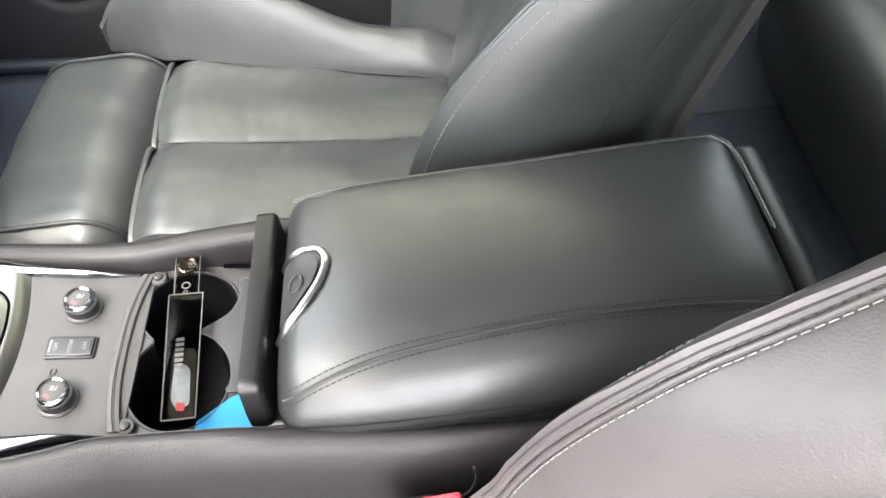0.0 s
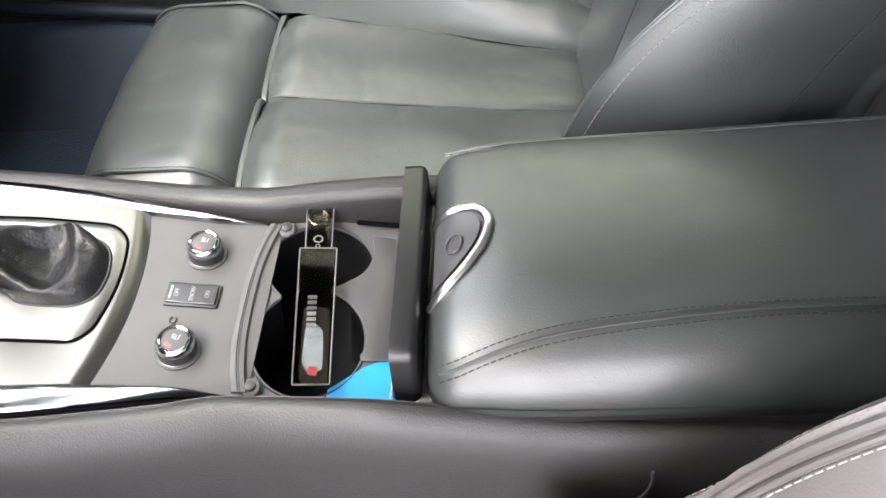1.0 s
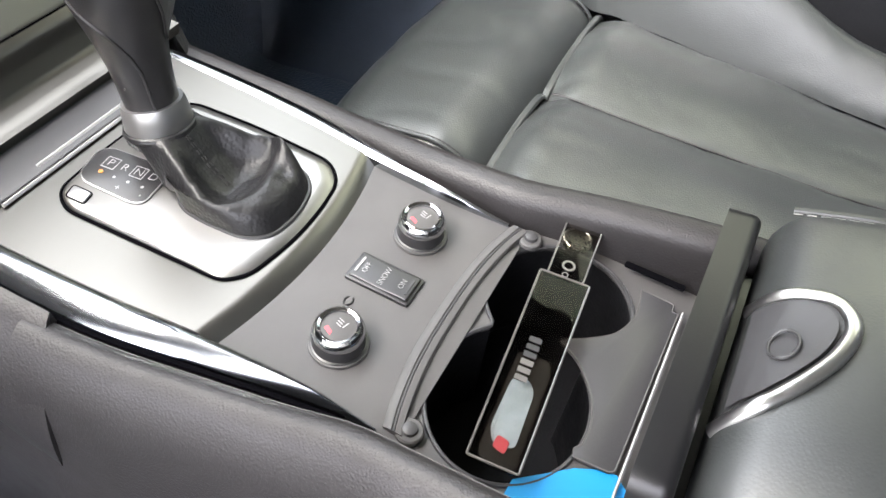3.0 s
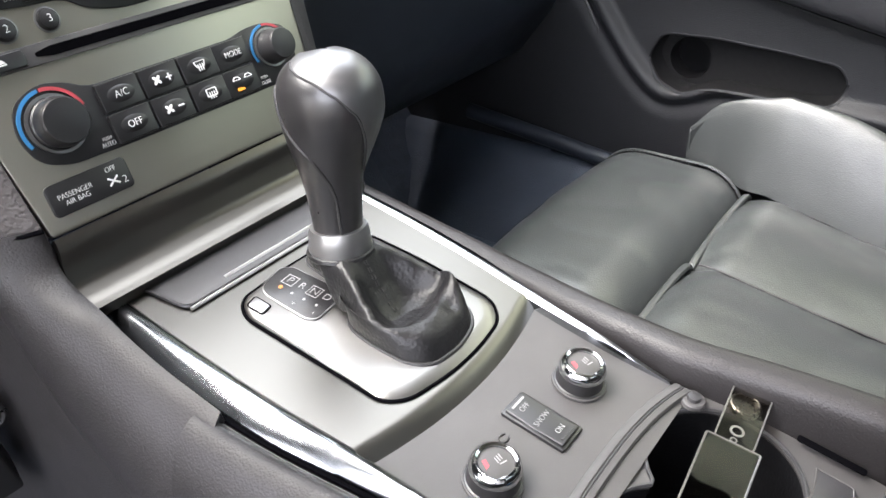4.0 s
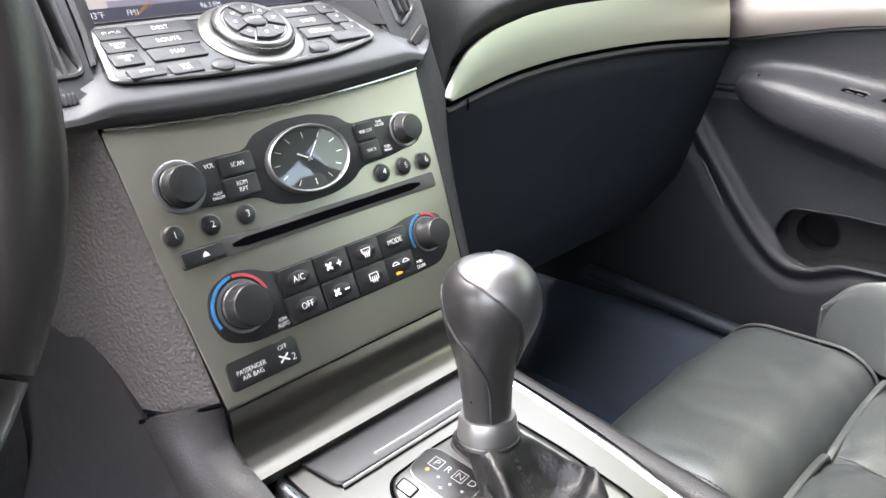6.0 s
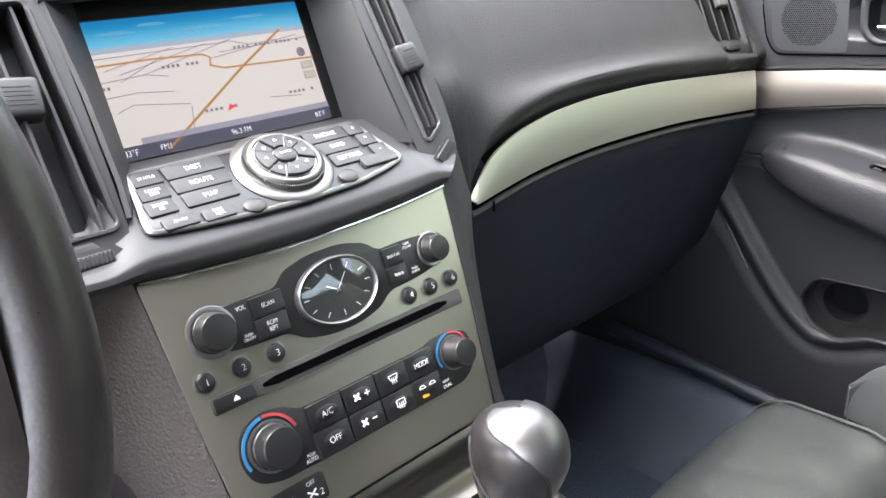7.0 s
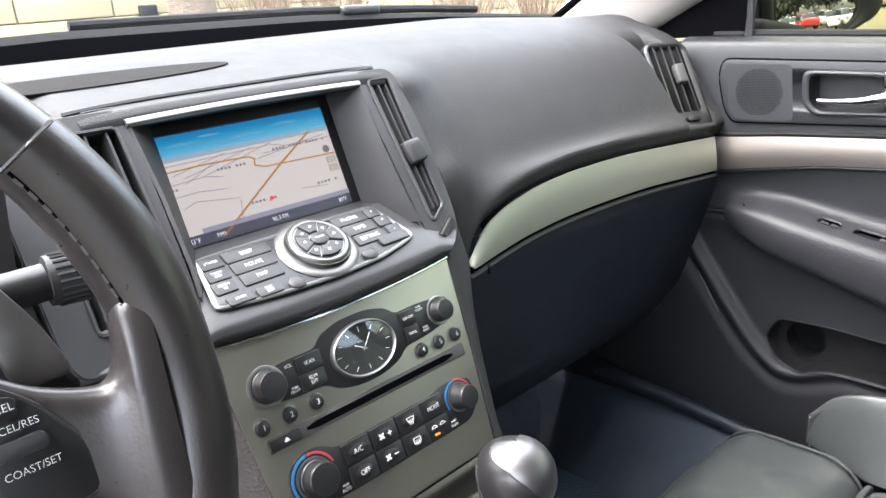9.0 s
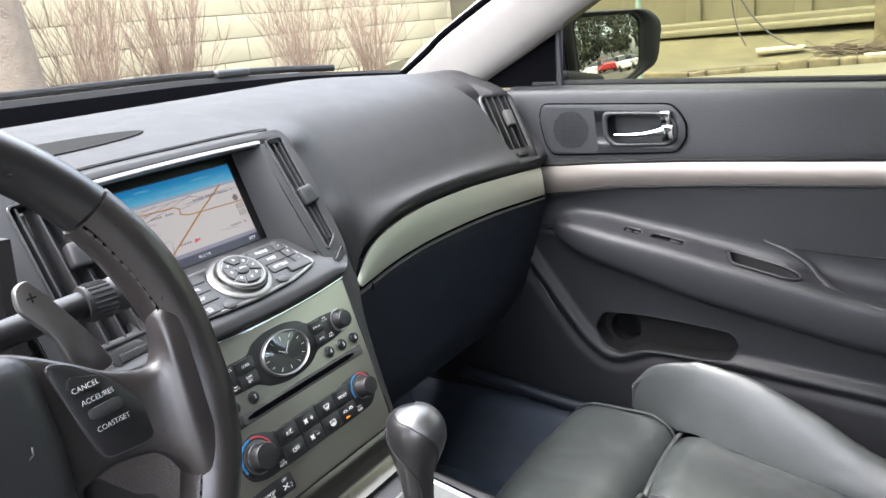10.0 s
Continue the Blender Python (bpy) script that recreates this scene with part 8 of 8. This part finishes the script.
for x_, z_, h_ in ((15.1, 0.46, 0.06), (15.75, 0.54, 0.08)):
    solid("stone_step", rbox(0.5, 4.2, h_, 0.03, m=pose(x_, 4.4, z_)), STONE_YELLOW, "long pale stone step in the grass verge", "stone step", "steps on the verge")
for y in (-2.6, -0.5, 1.1, 2.5, 3.55, 4.6):
    part("pilaster", rbox(0.10, 0.16, 1.55, 0.02, m=pose(16.30, y, 1.95)), STONE_YELLOW, wall_e)
part("window", rbox(0.13, 0.05, 0.24, 0.02, m=pose(4.49, 10.62, 1.16)), PLASTIC_BLACK, wall, "dark window")


def shrub(x, y, n, h, seed):
    r = random.Random(seed)
    sh = thing("shrub", (x, y, 0.1), "bare brown twiggy shrub in front of the wall", "shrub", "shrubs by the wall")
    bm = bmesh.new()
    for _ in range(n):
        a, lean = r.uniform(0, 6.28), r.uniform(0.05, 0.60)
        L = h * r.uniform(0.6, 1.1)
        p = Vector((x + r.gauss(0, 0.10), y + r.gauss(0, 0.10), 0.08))
        d = Vector((math.cos(a) * lean, math.sin(a) * lean, 1)).normalized()
        pts = [p]
        for k in range(7):
            d = (d + Vector((r.gauss(0, 0.07), r.gauss(0, 0.07), 0.02))).normalized()
            pts.append(pts[-1] + d * L / 7)
        tube(pts, 0.0085, 4, bm=bm, taper=lambda t: 1 - 0.75 * t)
        for k in range(2, 7):
            for _ in range(2):
                q = (d + Vector((r.gauss(0, 0.6), r.gauss(0, 0.6), 0.25))).normalized()
                l2 = L * r.uniform(0.10, 0.26)
                m_ = pts[k] + q * l2 * 0.5 + Vector((0, 0, 0.02))
                tube([pts[k], m_, pts[k] + q * l2 + Vector((0, 0, 0.05))], 0.0042, 3, bm=bm, taper=lambda t: 1 - 0.7 * t)
    part("twigs", bm, TWIG, sh)


for x, y, n, h, s in ((5.1, 8.7, 60, 2.6, 1), (6.55, 8.9, 66, 2.4, 2), (8.9, 8.8, 60, 2.3, 3), (10.9, 9.0, 54, 2.2, 4), (0.4, 8.9, 40, 2.3, 5)):
    shrub(x, y, n, h, s)
tree = thing("tree", (4.15, 8.6, 0.1), "thick bare tree trunk by the building", "tree", "trees by the car park")
part("trunk", tube(curve_pts([(4.15, 8.6, 0.0), (4.13, 8.6, 1.2), (4.05, 8.6, 3.0), (4.0, 8.55, 6.0)], 5), 0.27, 16, taper=lambda t: 1.15 - 0.4 * t), BARK, tree)
bm = bmesh.new()
r_ = random.Random(8)
for k in range(40):
    a, z = r_.uniform(0, 6.28), r_.uniform(3.2, 6.2)
    b0 = Vector((4.05, 8.58, z))
    d = Vector((math.cos(a), math.sin(a), 0.7)).normalized()
    tube([b0, b0 + d * 0.9, b0 + d * 1.9 + Vector((0, 0, 0.4))], 0.05, 5, bm=bm, taper=lambda t: 1 - 0.85 * t)
part("limbs", bm, BARK, tree)


def leaf_cloud(bm, c, sx, sy, sz, n, size, r):
    for _ in range(n):
        p = Vector((r.uniform(-1, 1), r.uniform(-1, 1), r.uniform(-1, 1)))
        k = 0.75 + 0.3 * noise.noise(p * 2.0 + Vector((c[0], c[1], 0)))
        p = p.normalized() * (p.length ** 0.3) * k
        q = Vector((c[0] + p.x * sx, c[1] + p.y * sy, c[2] + p.z * sz))
        u = Vector((r.gauss(0, 1), r.gauss(0, 1), r.gauss(0, 1))).normalized() * size
        v = u.cross(Vector((r.gauss(0, 1), r.gauss(0, 1), r.gauss(0, 1)))).normalized() * size * 0.6
        bm.faces.new([bm.verts.new(q - u), bm.verts.new(q + v), bm.verts.new(q + u), bm.verts.new(q - v)])
    return bm


for hx, hy, hz, hl, n_ in ((3.65, 9.6, 0.60, 0.85, 3200), (1.65, 8.6, 0.66, 0.75, 3000)):
    hd = thing("hedge", (hx, hy, 0.1), "low green clipped hedge by the wall", "hedge", "hedges by the wall")
    part("leaves", leaf_cloud(bmesh.new(), (hx, hy, hz), hl, 0.45, 0.62, n_, 0.045, random.Random(int(hx * 10))), HEDGE, hd)

# parked cars and trees behind, seen in the mirror
PAINTS = [pbr("car_paint_" + n, c, 0.25, 0.2, var=0.04, coat=0.8) for n, c in (("white", (0.7, 0.7, 0.7)), ("silver", (0.4, 0.42, 0.44)), ("red", (0.35, 0.03, 0.03)))]
TYRE, PANE, LAMP = RUBBER, pbr("car_glass", (0.02, 0.025, 0.03), 0.05, var=0.0), RED_MARK


def parked_car(x, y, paint, label):
    c = thing("parked_car", (x, y, 0.0), label, "car", "cars parked behind")
    def body(p):
        return Vector((x + p.x, y + p.y, p.z + 0.62))
    part("body", rbox(0.88, 2.2, 0.34, 0.16, 4, mid=4, warp=body), paint, c)
    part("cabin", rbox(0.72, 1.15, 0.28, 0.2, 4, mid=3, warp=lambda p: Vector((x + p.x * (1 - 0.25 * (p.z + 0.28)), y - 0.2 + p.y * (1 - 0.5 * (p.z + 0.28)), p.z + 1.16))), PANE, c)
    part("roof", rbox(0.60, 0.72, 0.03, 0.025, 2, m=pose(x, y - 0.2, 1.43)), paint, c)
    for sx in (-0.8, 0.8):
        for sy in (-1.35, 1.35):
            part("wheel", lathe([(0, -0.1), (0.30, -0.1), (0.32, -0.06), (0.32, 0.06), (0.30, 0.1), (0, 0.1)], pose(x + sx, y + sy, 0.32, 0, 90, 0), 20), TYRE, c)
        part("lamp", rbox(0.16, 0.03, 0.07, 0.02, m=pose(x + sx * 0.82, y + 2.17, 0.72)), LAMP, c)


for j, y in enumerate((-23.0, -29.5, -36.5)):
    for i in range(8):
        q = (0, 1, 0, 2, 0, 1, 0, 1)[(i + 3 * j) % 8]
        parked_car(2.0 + 2.75 * i + 0.6 * j, y - 0.3 * (i % 2), PAINTS[q], ("white", "silver", "red")[q] + " car parked in a row in the lot")
for i, (x, y) in enumerate(((-3, -45), (2.5, -43), (7.5, -46), (12, -44), (16.5, -47), (21, -44), (26, -45), (31, -41), (36, -37))):
    t_ = thing("tree", (x, y, 0.0), "dark leafy tree behind the parked cars", "tree", "trees by the car park")
    part("trunk", tube([(x, y, 0), (x + 0.1, y, 2), (x, y, 4.5)], 0.22, 10, taper=lambda t: 1 - 0.5 * t), BARK, t_)
    part("crown", leaf_cloud(bmesh.new(), (x, y, 7.6), 4.0, 3.4, 6.8, 3200, 0.34, random.Random(20 + i)), LEAF_DARK, t_)

# green post by the kerb and a cable over the verge
solid("signpost", tube([(9.8, 3.47, 0.0), (9.8, 3.47, 3.2)], 0.038, 10), pbr("green_metal", (0.12, 0.17, 0.15), 0.5, var=0.15), "green metal post standing by the kerb", "post")
for pts_, r0 in (([(13.2, 3.3, 1.7), (13.2, 2.946, 0.987), (13.1, 2.589, 0.531), (13.0, 2.226, 0.27), (12.9, 1.797, 0.16), (12.7, 1.0, 0.14), (12.6, 0.2, 0.13)], 0.014), ([(13.6, 3.25, 1.7), (13.6, 3.194, 1.0), (13.5, 3.078, 0.532), (13.4, 2.917, 0.24)], 0.012)):
    solid("cable", tube(curve_pts(pts_, 8), r0, 6), RUBBER, "black cable hanging down to the grass", "cable", "cables over the verge")


# brushwood, a stone slab and a post beside the verge
bw = thing("brushwood", (12.5, 1.5, 0.14), "pile of dark dry branches lying by the kerb", "brushwood")
bm, r_ = bmesh.new(), random.Random(31)
for k in range(110):
    p = Vector((12.4 + r_.gauss(0, 0.12), r_.uniform(0.75, 1.65), 0.10 + 0.06 * r_.random()))
    d = Vector((r_.gauss(0, 0.25), r_.gauss(0, 1), r_.gauss(0.03, 0.14))).normalized() * r_.uniform(0.2, 0.5)
    tube([p, p + d * 0.5 + Vector((0, 0, 0.03)), p + d], 0.010, 4, bm=bm, taper=lambda t: 1 - 0.6 * t)
part("branches", bm, pbr("dark_branch", (0.045, 0.032, 0.022), 0.9, var=0.3, vscale=10), bw)
for x_, y_, z_, l_ in ((11.95, 0.72, 0.095, 0.27), (13.0, 2.30, 0.20, 0.36)):
    solid("stone_slab", rbox(0.16, l_, 0.022, 0.012, m=pose(x_, y_, z_ - 0.02, 0, 0, 14)), STONE, "pale flat stone slab lying in the grass", "stone slab", "slabs by the kerb")
solid("post", rbox(0.12, 0.14, 1.3, 0.02, m=pose(13.1, 0.85, 1.35)), KERB, "weathered square stone post on the verge", "post")

flush_texts()
